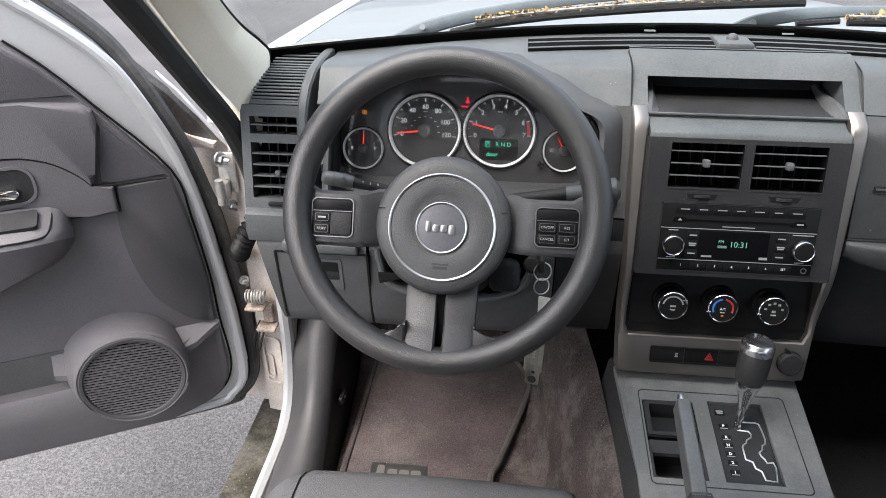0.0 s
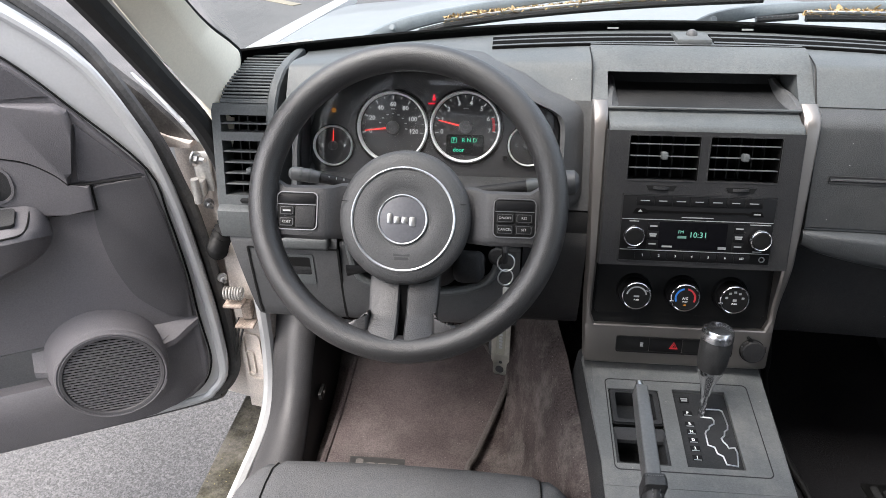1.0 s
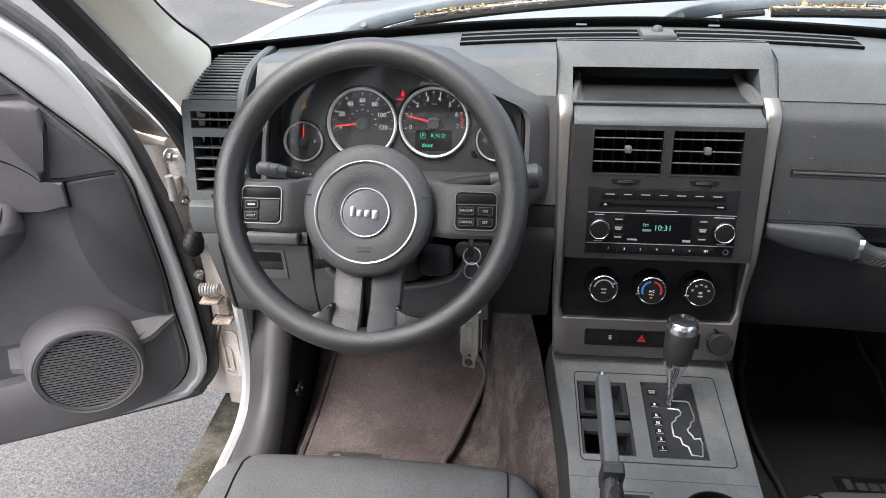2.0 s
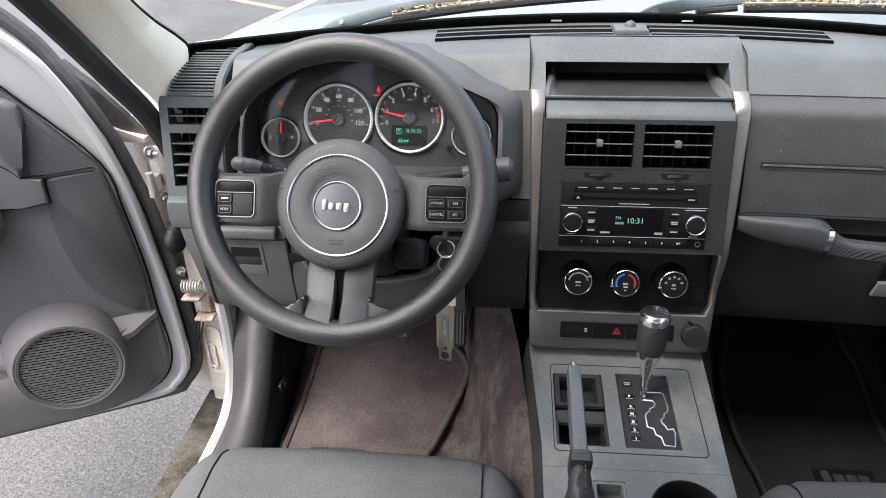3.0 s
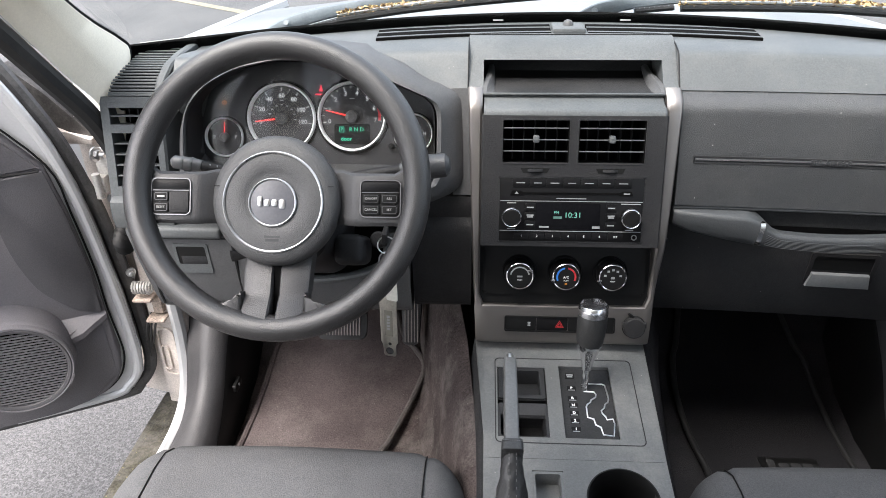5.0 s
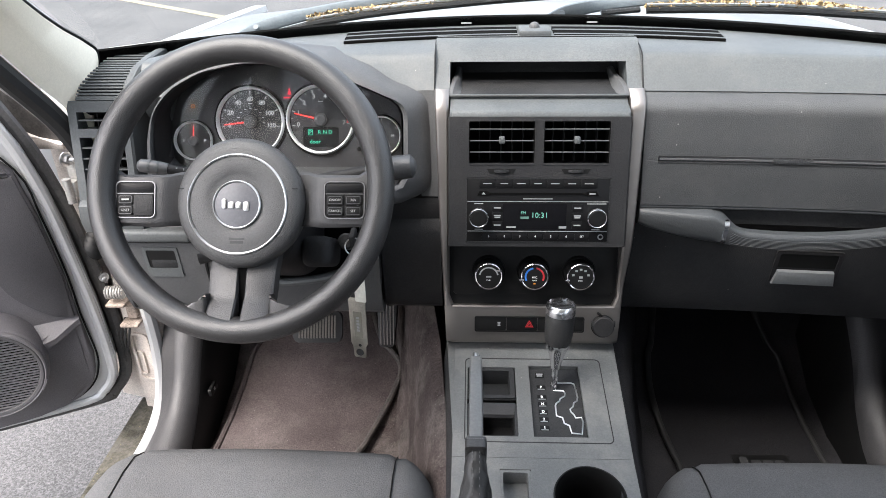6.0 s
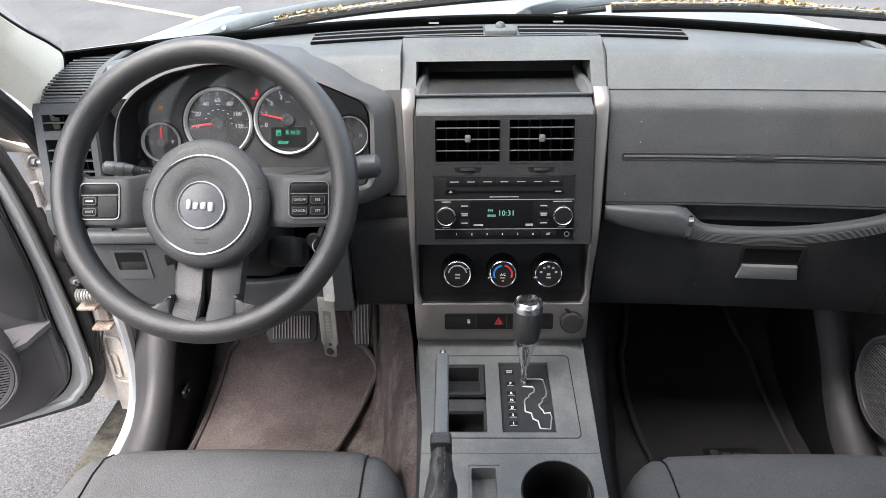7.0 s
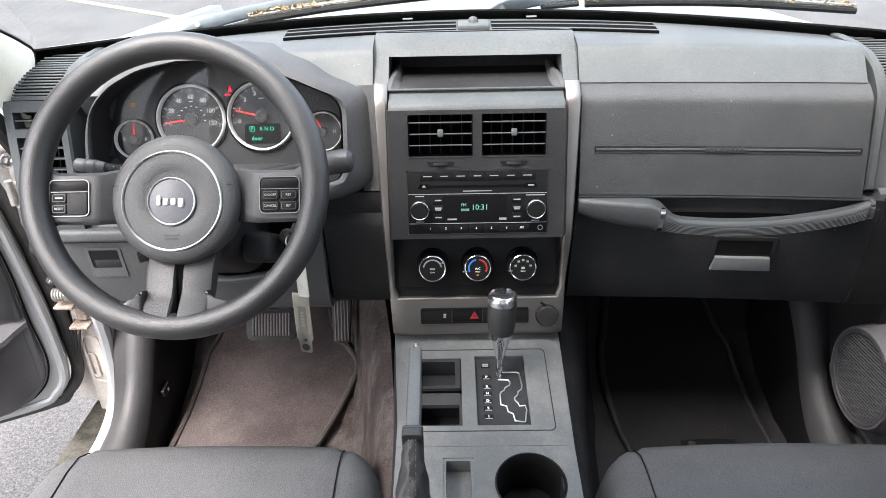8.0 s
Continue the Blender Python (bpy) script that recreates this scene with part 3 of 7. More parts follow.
loft(bm, [[Vector((CX + 0.735, 1.0, z)), Vector((CX + 0.785, 1.10, z)), Vector((CX + 0.86, 1.12, z)), Vector((CX + 0.86, 1.16, z)), Vector((CX + 0.70, 1.16, z)), Vector((CX + 0.70, 1.0, z))] for z in (0.44, 0.70, 1.13)])
part("hinge_pillar", bm, PRIMER, car)
bm = B()
box(bm, (CX + 0.694, 1.10, 0.79), (0.022, 0.36, 0.70), r=0.006)
part("side_trim", bm, DARK, car, "black plastic trim at the side of the footwell")


def bolt(parent, p, d, r=0.010, label="plated hinge bolt"):
    bm = B()
    M = Matrix.Translation(p) @ Vector(d).to_track_quat("Z", "Y").to_matrix().to_4x4()
    lathe(bm, [(0, 0), (r * 1.5, 0), (r * 1.5, 0.003), (0, 0.003)], M, 20)
    lathe(bm, [(0, 0.003), (r, 0.003), (r, 0.011), (r * 0.8, 0.012), (0, 0.012)], M, 6)
    lathe(bm, [(0, 0.012), (r * 0.5, 0.012), (r * 0.5, 0.022), (0, 0.022)], M, 10)
    return part("bolt", bm, BRUSHED, parent, label)


# door hinges, brackets, spring and wiring boot on the pillar
HX = CX - 0.775
HINGE = mat("hinge_steel", (0.42, 0.41, 0.39), 0.45, metal=0.5, var=0.3, big=30)
for z0 in (1.00,):
    bm = B()
    box(bm, (HX - 0.006, 1.052, z0 - 0.010), (0.030, 0.008, 0.072), r=0.003)
    box(bm, (HX - 0.012, 1.038, z0 - 0.035), (0.022, 0.020, 0.030), r=0.004)
    lathe(bm, [(0, -0.022), (0.007, -0.022), (0.007, 0.022), (0, 0.022)], Matrix.Translation((HX - 0.012, 1.026, z0 - 0.035)), 14)
    h = part("door_hinge", bm, HINGE, car, "steel door hinge bolted to the pillar")
    bolt(h, (HX - 0.012, 1.040, z0 + 0.018), (0.95, -0.30, 0.0), 0.0085)
bolt(car, (HX - 0.006, 1.048, 0.932), (0.6, -0.8, 0.0), 0.006, "small plated bolt")
bolt(car, (HX - 0.004, 1.040, 0.785), (0.6, -0.8, 0.0), 0.006, "small plated bolt")
bm = B()
coil = [(HX + 0.004 + 0.034 * i / 90, 1.022 + 0.011 * math.cos(i * 0.45), 0.762 + 0.011 * math.sin(i * 0.45)) for i in range(90)]
tube(bm, coil, 0.0020, 6)
part("check_spring", bm, HINGE, car, "coiled steel door check spring")
bm = B()
box(bm, (HX + 0.018, 1.026, 0.738), (0.036, 0.030, 0.006), r=0.002)
box(bm, (HX + 0.034, 1.040, 0.716), (0.020, 0.016, 0.038), r=0.004)
box(bm, (HX + 0.032, 1.030, 0.690), (0.036, 0.030, 0.007), r=0.003)
part("check_bracket", bm, mat("rusty_steel", (0.29, 0.235, 0.195), 0.75, var=0.7, big=60, dust=0.3), car, "rusty door check bracket")
for k in range(3):
    bm = B()
    tube(bm, smooth_path([(HX + 0.024 - 0.006 * k, 1.046, 0.69), (HX + 0.014 - 0.008 * k, 1.040, 0.655), (HX + 0.002 - 0.004 * k, 1.043, 0.62), (HX - 0.012, 1.047, 0.60 - 0.01 * k)], 5), 0.0022, 6)
    part("drain_wire", bm, RUBBER, car, "thin dark wire on the hinge pillar")
bm = B()
pts = smooth_path([(HX + 0.056, 1.045, 0.928), (HX + 0.043, 1.022, 0.918), (HX + 0.026, 1.014, 0.892), (HX + 0.010, 1.02, 0.862), (HX - 0.004, 1.045, 0.838)], 14)
tube(bm, pts, [0.0150 + 0.0034 * math.sin(i * 1.57) for i in range(len(pts))], 14)
part("wiring_boot", bm, BLACK, car, "ribbed black rubber wiring boot")
bm = B()
ring_plate(bm, rrect(0.040, 0.115, 0.012), rrect(0.032, 0.107, 0.010), 0, 0.004, face_frame((HX + 0.024, 1.0555, 0.590), (1, -0.19, 0), (0, 0, 1)))
ring_plate(bm, rrect(0.018, 0.060, 0.009), rrect(0.013, 0.055, 0.0065), 0, 0.004, face_frame((HX + 0.016, 1.0570, 0.575), (1, -0.19, 0), (0, 0, 1)))
part("pillar_stamping", bm, PRIMER, car)

bm = B()
FSM = Matrix(((1, 0, 0, 0), (0, 0, -1, 1.10), (0, 1, 0, 0), (0, 0, 0, 1)))
prism(bm, [(-0.936, 1.161), (-0.915, 1.141), (-0.879, 1.11), (-0.843, 1.071), (-0.808, 1.033), (-0.826, 1.029), (-0.859, 1.039), (-0.887, 1.053), (-0.916, 1.094)], 0, 0.02, FSM, 0.005)
part("fender_seal", bm, mat("dusty_seal", (0.040, 0.037, 0.035), 0.8, var=0.5, big=40, dust=0.4), car, "dirty dark rubber seal behind the fender edge")
bm = B()
prism(bm, [(-0.895, 1.149), (-0.865, 1.119), (-0.783, 1.014), (-0.802, 1.032), (-0.835, 1.075), (-0.871, 1.114)], 0.012, 0.02, FSM, 0.002)
part("pillar_foot", bm, PAINT, car, "silver painted foot of the windshield pillar")
bm = B()
prism(bm, [(-0.883, 1.056), (-0.854, 1.043), (-0.81, 1.034), (-0.812, 1.023), (-0.858, 1.024), (-0.872, 1.032)], 0.004, 0.03, FSM, 0.003)
part("fender_bracket", bm, PRIMER, car, "dusty folded fender bracket")

# wipers and leaves on the cowl


WIPER_GREY = mat("wiper_grey", (0.13, 0.15, 0.165), 0.35, var=0.2, big=30)


def wiper(blade, arm, cuff):
    """blade and arm: points along each; cuff: where the ribbed spring sits on the arm."""
    w = thing("windshield_wiper", "grey metal and black rubber windshield wiper at rest", "wiper", blade[0], "windshield wipers")
    pts = smooth_path(blade, 6)
    bm = B()
    tube(bm, pts, 0.0055, 8)
    bl = part("blade", bm, BLACK, w, "black wiper blade")
    bm = B()
    tube(bm, [p + Vector((0, 0.004, 0.008)) for p in pts], 0.0028, 6)
    part("blade_spine", bm, BRUSHED, bl)
    a = smooth_path(arm, 6)
    n = len(a)
    bm = B()
    tube(bm, a, [0.0135 - 0.008 * i / (n - 1) for i in range(n)], 10, flat=0.45)
    ar = part("arm", bm, WIPER_GREY, w, "blue-grey painted wiper arm")
    bm = B()
    M = Matrix.Translation(a[5] + Vector((0, -0.012, 0.004))) @ Matrix.Rotation(radians(60), 4, "X")
    lathe(bm, [(0, 0), (0.006, 0), (0.006, 0.001), (0.004, 0.002), (0.004, 0.004), (0, 0.004)], M, 18)
    part("nut", bm, WIPER_GREY, ar, "wiper arm nut")
    bm = B()
    tube(bm, [cuff[0], cuff[1]], 0.0052, 8)
    part("spring", bm, DARK, ar)
    for k in range(9):
        bm = B()
        c = Vector(cuff[0]).lerp(Vector(cuff[1]), k / 8)
        box(bm, (0, 0, 0), (0.0024, 0.008, 0.009), Matrix.Translation(c) @ Matrix.Rotation(radians(-12), 4, "Y"), r=0.001, seg=1)
        part("spring_rib", bm, WIPER_GREY, ar)
    return w


BLADES = (((-0.385, 1.165, 1.2125), (-0.25, 1.175, 1.230), (-0.07, 1.17, 1.248), (0.107, 1.15, 1.262)),
          ((0.185, 1.172, 1.2305), (0.30, 1.172, 1.2305), (0.437, 1.17, 1.227), (0.64, 1.165, 1.2125)))
wiper(BLADES[0], ((-0.525, 1.185, 1.176), (-0.455, 1.165, 1.212), (-0.36, 1.18, 1.232), (-0.244, 1.19, 1.250), (-0.06, 1.18, 1.272)), ((-0.425, 1.165, 1.203), (-0.375, 1.17, 1.214)))
wiper(BLADES[1], ((0.015, 1.205, 1.196), (0.055, 1.185, 1.226), (0.14, 1.19, 1.240), (0.25, 1.19, 1.246), (0.43, 1.185, 1.252)), ((0.112, 1.178, 1.226), (0.175, 1.18, 1.231)))
random.seed(4)
bm = B()
runs = [smooth_path(b, 12) for b in BLADES]
for i in range(7000):
    run = runs[i % 2]
    k = random.randrange(len(run) - 1)
    p = run[k].lerp(run[k + 1], random.random())
    thick = 0.6 + 0.4 * math.sin(p.x * 23.0) * math.sin(p.x * 7.0 + 1.0)
    s = random.uniform(0.0014, 0.0050) if random.random() < 0.97 else random.uniform(0.007, 0.012)
    M = Matrix.Translation((p.x, p.y + 0.010 + random.gauss(0, 0.004), p.z + random.uniform(0.002, 0.006 + 0.009 * thick))) @ Euler((random.uniform(-1, 1), random.uniform(-1, 1), random.uniform(0, 6.3))).to_matrix().to_4x4()
    q = [(-s, 0, 0), (-s * 0.3, s * 0.45, s * 0.15), (s * 0.7, s * 0.3, 0), (s, 0, s * 0.2), (s * 0.3, -s * 0.4, 0.1 * s)]
    bm.faces.new([bm.verts.new(M @ Vector(p)) for p in q])
leaves = part("fallen_leaves", bm, LEAF)
tagged(leaves, "dry brown leaf litter lying along the cowl", "leaves", kind="stuff")

# ---- dashboard ----
dash = thing("dashboard", "dark slate-grey moulded plastic dashboard with soft pad top", "dashboard", (CX, 1.0, 0.95))


def bow(x, k=0.096):
    return -k * (x - CX) ** 2


def under_hood(x):
    """The lowest place for the pad over the instrument hood, just below the hood's top."""
    line = ((-0.572, 1.0), (-0.562, 1.150), (-0.532, 1.184), (-0.49, 1.209), (-0.43, 1.217), (-0.37, 1.217), (-0.31, 1.209), (-0.25, 1.187), (-0.208, 1.162), (-0.19, 1.0))
    for (a, c), (b, d) in zip(line, line[1:]):
        if a <= x <= b:
            return c + (d - c) * (x - a) / (b - a) - 0.010
    return 0.0


def pad_profile(x):
    """The pad falls away towards the windscreen's corners and runs out under the instrument hood."""
    yb = foot(x)[0] - 0.006
    zb = foot(x)[1] - 0.001
    floor = under_hood(x)
    out = [(yb, zb - 0.06), (yb, zb)]
    for y, z in ((1.085, 1.2145), (1.025, 1.2075), (1.009, 1.2031), (1.0035, 1.2012), (0.9985, 1.1972), (0.9945, 1.1915), (0.9915, 1.1875), (0.9665, 1.1545), (0.985, 1.120), (1.05, 1.10)):
        fall = min(1.0, max(0.0, (y - 0.985) / 0.10)) * 0.072 * (x - CX) ** 2
        out.append((y + bow(x), max(z - fall, floor)))
    return out


bm = B()
cuts = (-0.590, CX - 0.1505, CX + 0.1505, 0.5555)
for k, (a, b) in enumerate(zip(cuts, cuts[1:])):
    sweep(bm, [a + (b - a) * i / 24 for i in range(25)], pad_profile if k != 1 else lambda x: [(foot(x)[0] - 0.006, 1.15), (foot(x)[0] - 0.006, foot(x)[1] - 0.001), (1.086, 1.2150), (1.049, 1.2138), (1.049, 1.20), (1.07, 1.15)])
part("dash_pad", bm, SLATE_PAD, dash, "slate-grey soft dashboard pad")

# defroster slots, near-black blocks that stand for their shaded depth, and their slats
for x0, x1 in ((-0.302, -0.034), (0.022, 0.278)):
    bm = B()
    n = 24
    rows = []
    for i in range(n + 1):
        x = x0 + (x1 - x0) * i / n
        yc = 1.083 + 2.4 * bow(x)
        zc = 1.2165 - 0.055 * (x - CX) ** 2
        rows.append([Vector((x, yc + a, zc + b)) for a, b in ((-0.022, -0.0015), (0.022, 0.0025), (0.022, -0.008), (-0.022, -0.010))])
    loft(bm, rows)
    slot = part("defroster_slot", bm, VOID, dash, "near-black block for the shaded defroster slot")
    for k in range(4):
        bm = B()
        rows = []
        for i in range(n + 1):
            x = x0 + (x1 - x0) * i / n
            yc = 1.083 + 2.4 * bow(x) - 0.022 + 0.044 * (k + 0.5) / 4 + (0.007 if k % 2 else 0)
            zc = 1.2175 - 0.055 * (x - CX) ** 2 + 0.004 * ((k + 0.5) / 4 - 0.5)
            rows.append([Vector((x, yc + a, zc + b)) for a, b in ((-0.0024, -0.002), (-0.0024, -0.0002), (0.0024, 0.0002), (0.0024, -0.002))])
        loft(bm, rows)
        part("slat", bm, SLATE, slot)
# sun sensor
bm = B()
box(bm, (CX, 1.083, 1.2165), (0.050, 0.050, 0.010), r=0.003)
sens = part("sensor_plate", bm, SLATE, dash)
bm = B()
lathe(bm, [(0.0085, 0.0), (0.008, 0.003), (0.006, 0.0065), (0.003, 0.008), (0, 0.0083)], Matrix.Translation((CX, 1.086, 1.2213)), 20)
part("sun_sensor", bm, CLUSTER, sens, "small round sun sensor dome")

# centre pod above the stack, with the open bin
bm = B()
PW = 0.1515


def pod_profile(x):
    return [(1.047, 1.19), (1.047, 1.2142), (1.042, 1.2137), (1.028, 1.2090), (1.015, 1.2035), (1.006, 1.1965), (0.998, 1.1890), (1.040, 1.1890), (1.047, 1.188)]


sweep(bm, [CX - PW, CX - PW + 0.003, CX + PW - 0.003, CX + PW], pod_profile)
for sgn in (-1, 1):
    loft(bm, [[Vector((CX + sgn * a, y, z)) for a in (0.1295, PW)] + [Vector((CX + sgn * a, y + 0.10, z)) for a in (PW, 0.1295)] for y, z in ((0.998, 1.1890), (0.988, 1.178), (0.972, 1.163), (0.956, 1.150))])
pod = part("centre_hood", bm, SLATE, dash, "slate-grey hood over the open storage bin")
# bin back and ceiling in black: the hood's shadow is in the colour
bm = B()
loft(bm, [[Vector((CX + x, y, z)) for y, z in ((1.012, 1.1885), (1.062, 1.1885), (1.066, 1.180), (1.055, 1.166), (1.012, 1.153), (0.957, 1.1490), (0.957, 1.145), (1.02, 1.148), (1.066, 1.160), (1.076, 1.19), (1.07, 1.193), (1.012, 1.193))] for x in (-0.1295, 0.1295)])
binb = part("storage_bin", bm, BLACK, pod, "open storage bin with walls blackened for shade")
bm = B()
loft(bm, [[Vector((CX + x, y, z)) for y, z in ((0.956, 1.1505), (1.00, 1.1525), (1.035, 1.158), (1.052, 1.168), (1.058, 1.178), (1.064, 1.178), (1.058, 1.160), (1.03, 1.150), (0.956, 1.1460))] for x in (-0.128, 0.128)])
part("bin_floor", bm, DARK_FACE, binb, "curved dark grey bin floor")
for sgn in (-1, 1):
    bm = B()
    loft(bm, [[Vector((CX + sgn * x, y, z)) for x, z in ((a, h), (a - 0.004, h + 0.0008), (a - 0.007, h), (a - 0.009, h - 0.003), (0.112, 1.1500 + 2.2 * max(0, y - 0.96) ** 2), (0.112, 1.1480), (a, 1.1480))] for y, a, h in ((0.9535, 0.1318, 1.1520), (0.958, 0.1315, 1.1550), (0.967, 0.1305, 1.1590), (0.980, 0.1285, 1.1625), (0.995, 0.1260, 1.1645), (1.02, 0.1230, 1.1650), (1.05, 0.1215, 1.1690))])
    part("bin_side", bm, CLUSTER, binb, "grey flared side of the bin")
bm = B()
box(bm, (CX, 0.9540, 1.1508), (0.262, 0.004, 0.0034), r=0.0012)
part("bin_edge", bm, SLATE, binb, "pale front edge of the bin")

# thin dark seam between the hood and the pad
bm = B()
seam = [(0.9665, 1.1545), (0.9915, 1.1875), (0.9945, 1.1915), (0.9985, 1.1972), (1.0035, 1.2012), (1.009, 1.2031), (1.025, 1.2075), (1.047, 1.2110)]
for sgn in (-1, 1):
    tube(bm, [(CX + sgn * (PW + 0.0004), y + bow(CX + PW) - 0.0003, z + 0.0003 - 0.0016 * max(0, y - 0.985) / 0.10) for y, z in seam], 0.0012, 6)
tube(bm, [(CX - PW, 1.0482, 1.2146), (CX, 1.0482, 1.2146), (CX + PW, 1.0482, 1.2146)], 0.0009, 6)
part("hood_seam", bm, BLACK, pod)

# ---- passenger side: airbag panel, glove box with handle ----
AX0, AX1 = 0.1475, 0.5585


def xs_between(a, b, n):
    return [a + (b - a) * i / n for i in range(n + 1)]


def airbag_profile(x):
    f = bow(x)
    return [(y + f, z) for y, z in ((0.995, 1.1550), (0.970, 1.1544), (0.9640, 1.1515), (0.9520, 1.1420), (0.9470, 1.1370), (0.9440, 1.1305), (0.9425, 1.1250), (0.935, 1.095), (0.925, 1.062), (0.9145, 1.02), (0.909, 0.999), (0.940, 0.996), (0.985, 1.10))]


bm = B()
sweep(bm, xs_between(AX0, AX1, 16), airbag_profile)
air = part("airbag_panel", bm, AIRBAG, dash, "grained slate-grey passenger airbag panel")
bm = B()
for a, b in ((0.0, 0.0020), (-0.0085, -0.0075)):
    loft(bm, [[Vector((x, y + bow(x) - 0.0006, z)) for y, z in ((0.9262 + a * 0.27, 1.068 + a), (0.9262 + b * 0.27, 1.068 + b), (0.932, 1.068 + b), (0.932, 1.068 + a))] for x in xs_between(0.169, 0.549, 14)])
for x in (0.169, 0.549):
    box(bm, (x, 0.9252 + bow(x), 1.0645), (0.0010, 0.003, 0.0095))
part("crease", bm, DARK, air, "long horizontal crease in the airbag panel")
bm = B()
tube(bm, [(x, 0.9258 + bow(x), 1.0645) for x in xs_between(0.171, 0.547, 14)], 0.0024, 8)
part("crease_bead", bm, AIRBAG, air, "rounded bead in the crease")
MA = face_frame((0.358, 0.9252 + bow(0.358) - 0.0005, 1.0647), (1, -0.070, 0), (0, 0.27, 1))
words("lettering", "SRS AIRBAG", 0.0108, 0, 0, 0.0014, MA, mat("emboss", (0.030, 0.031, 0.033), 0.45), air, 0.0010, bold=0.0002)

GX0, GX1 = 0.1475, 0.60


def glove_profile(x):
    f = bow(x)
    return [(y + f, z) for y, z in ((0.935, 0.994), (0.922, 0.990), (0.925, 0.95), (0.931, 0.90), (0.938, 0.85), (0.945, 0.802), (0.953, 0.789), (1.02, 0.783), (1.10, 0.83), (1.10, 0.98))]


glove = thing("glove_box", "dark grey glove box with curved pull handle", "glove box", (0.36, 0.95, 0.8))
bm = B()
sweep(bm, xs_between(GX0, GX1, 14), glove_profile)
part("glove_door", bm, mat("glove_plastic", (0.025, 0.0255, 0.027), 0.52, var=0.35, fine=400, bump=0.6, bump_scale=600, dust=0.05, spec=0.3, specks=0.01), glove, "dark grey glove box door")
# handle: broad wedge at its root, then a ribbed grip that bows out, with an open slot behind
HX0, HX1 = 0.1475, 0.5760


def grip_line(x):
    """Front face, lower edge and upper front edge of the handle at x."""
    u = (x - HX0) / (HX1 - HX0)
    sag = math.sin(math.pi * min(1.0, u * 0.97)) ** 0.75
    front = 0.906 + bow(x) - 0.0265 * sag
    low = 0.9665 - 0.0275 * sag + 0.004 * u
    k = ease((x - 0.245) / 0.055)
    top = (0.9905 - 0.004 * u) * (1 - k) + (low + 0.0235 + 0.006 * ease((x - 0.54) / 0.036)) * k
    return front, low, top


HANDLE = mat("handle_plastic", (0.038, 0.041, 0.043), 0.5, var=0.25, fine=380, bump=0.5, bump_scale=700)
bm = B()
rings = []
for x in xs_between(HX0, HX1, 70):
    yo, zb, zt = grip_line(x)
    k = ease((x - 0.245) / 0.045)
    yi = (0.926 + bow(x)) * (1 - k) + (yo + 0.018) * k
    zi = 0.9945 * (1 - k) + (zt + 0.002) * k
    hh = zt - zb
    rings.append([Vector((x, y, z)) for y, z in ((yi, zi), (yo + 0.006, zt + 0.002), (yo + 0.002, zt - 0.001), (yo, zt - 0.005), (yo, zb + 0.3 * hh), (yo + 0.003, zb + 0.10 * hh), (yo + 0.009, zb), (yo + 0.018, zb - 0.001), (yi, zb + 0.004))])
loft(bm, rings)
hd = part("pull_handle", bm, HANDLE, glove, "curved ribbed grey grip handle")
for k in range(7):
    bm = B()
    rows = []
    for x in xs_between(0.276, 0.566, 36):
        yo, zb, zt = grip_line(x)
        z = zb + (zt - zb) * (0.22 + 0.085 * k)
        rows.append(Vector((x, yo - 0.0002, z)))
    tube(bm, rows, 0.0006, 5)
    part("grip_rib", bm, HANDLE, hd)
for sx, tilt in ((0.2660, 0.10), (0.5735, -0.05)):
    bm = B()
    yo, zb, zt = grip_line(sx)
    hh = zt - zb
    loft(bm, [[Vector((sx + dx + tilt * (z - zb), y - 0.0012, z)) for y, z in ((yo + 0.004, zt + 0.002), (yo + 0.001, zt - 0.002), (yo, zt - 0.006), (yo, zb + 0.3 * hh), (yo + 0.003, zb + 0.1 * hh), (yo + 0.009, zb - 0.001), (yo + 0.014, zb + 0.004), (yo + 0.014, zt))] for dx in (-0.0035, 0.0035)])
    part("handle_badge", bm, CHROME, glove, "small bright badge on the handle")
bm = B()
loft(bm, [[Vector((x, y + bow(x), z)) for y, z in ((0.9185, 0.9945), (0.9195, 0.9935), (0.9195, 0.962), (0.926, 0.962), (0.926, 0.9945))] for x in xs_between(0.258, 0.562, 8)])
part("handle_slot", bm, DARK_FACE, glove, "dark grey back wall of the slot behind the handle")
# solid near-black strip: the shade below the slot wall, put in as colour
bm = B()
loft(bm, [[Vector((x, y + bow(x), z)) for y, z in ((0.9185, 0.966), (0.9185, 0.955), (0.926, 0.950), (0.926, 0.966))] for x in xs_between(0.268, 0.555, 8)])
part("slot_gap", bm, VOID, glove, "near-black strip for the shade under the slot")
bm = B()
loft(bm, [[Vector((x, y + bow(x), z)) for y, z in ((0.9105, 0.9975), (0.9095, 0.9955), (0.9100, 0.9935), (0.922, 0.9935), (0.922, 0.9975))] for x in xs_between(0.1480, HX1 - 0.006, 12)])
part("panel_ledge", bm, HANDLE, glove, "thin grey ledge over the handle slot")
# latch
yl = 0.931 + bow(0.417)
ML = face_frame((0.417, yl, 0.89), (1, -0.08, 0), (0, -0.14, 1))
bm = B()
ring_plate(bm, rrect(0.098, 0.062, 0.004), rrect(0.086, 0.050, 0.004), -0.006, 0.0025, ML)
part("latch_frame", bm, DARK, glove)
# flat black plate: the recess's shade is in its colour
bm = B()
prism(bm, [(-0.043, 0.026), (-0.043, -0.002), (0.043, -0.002), (0.043, 0.026)], -0.004, 0.0008, ML)
part("latch_recess", bm, BLACK, glove)
bm = B()
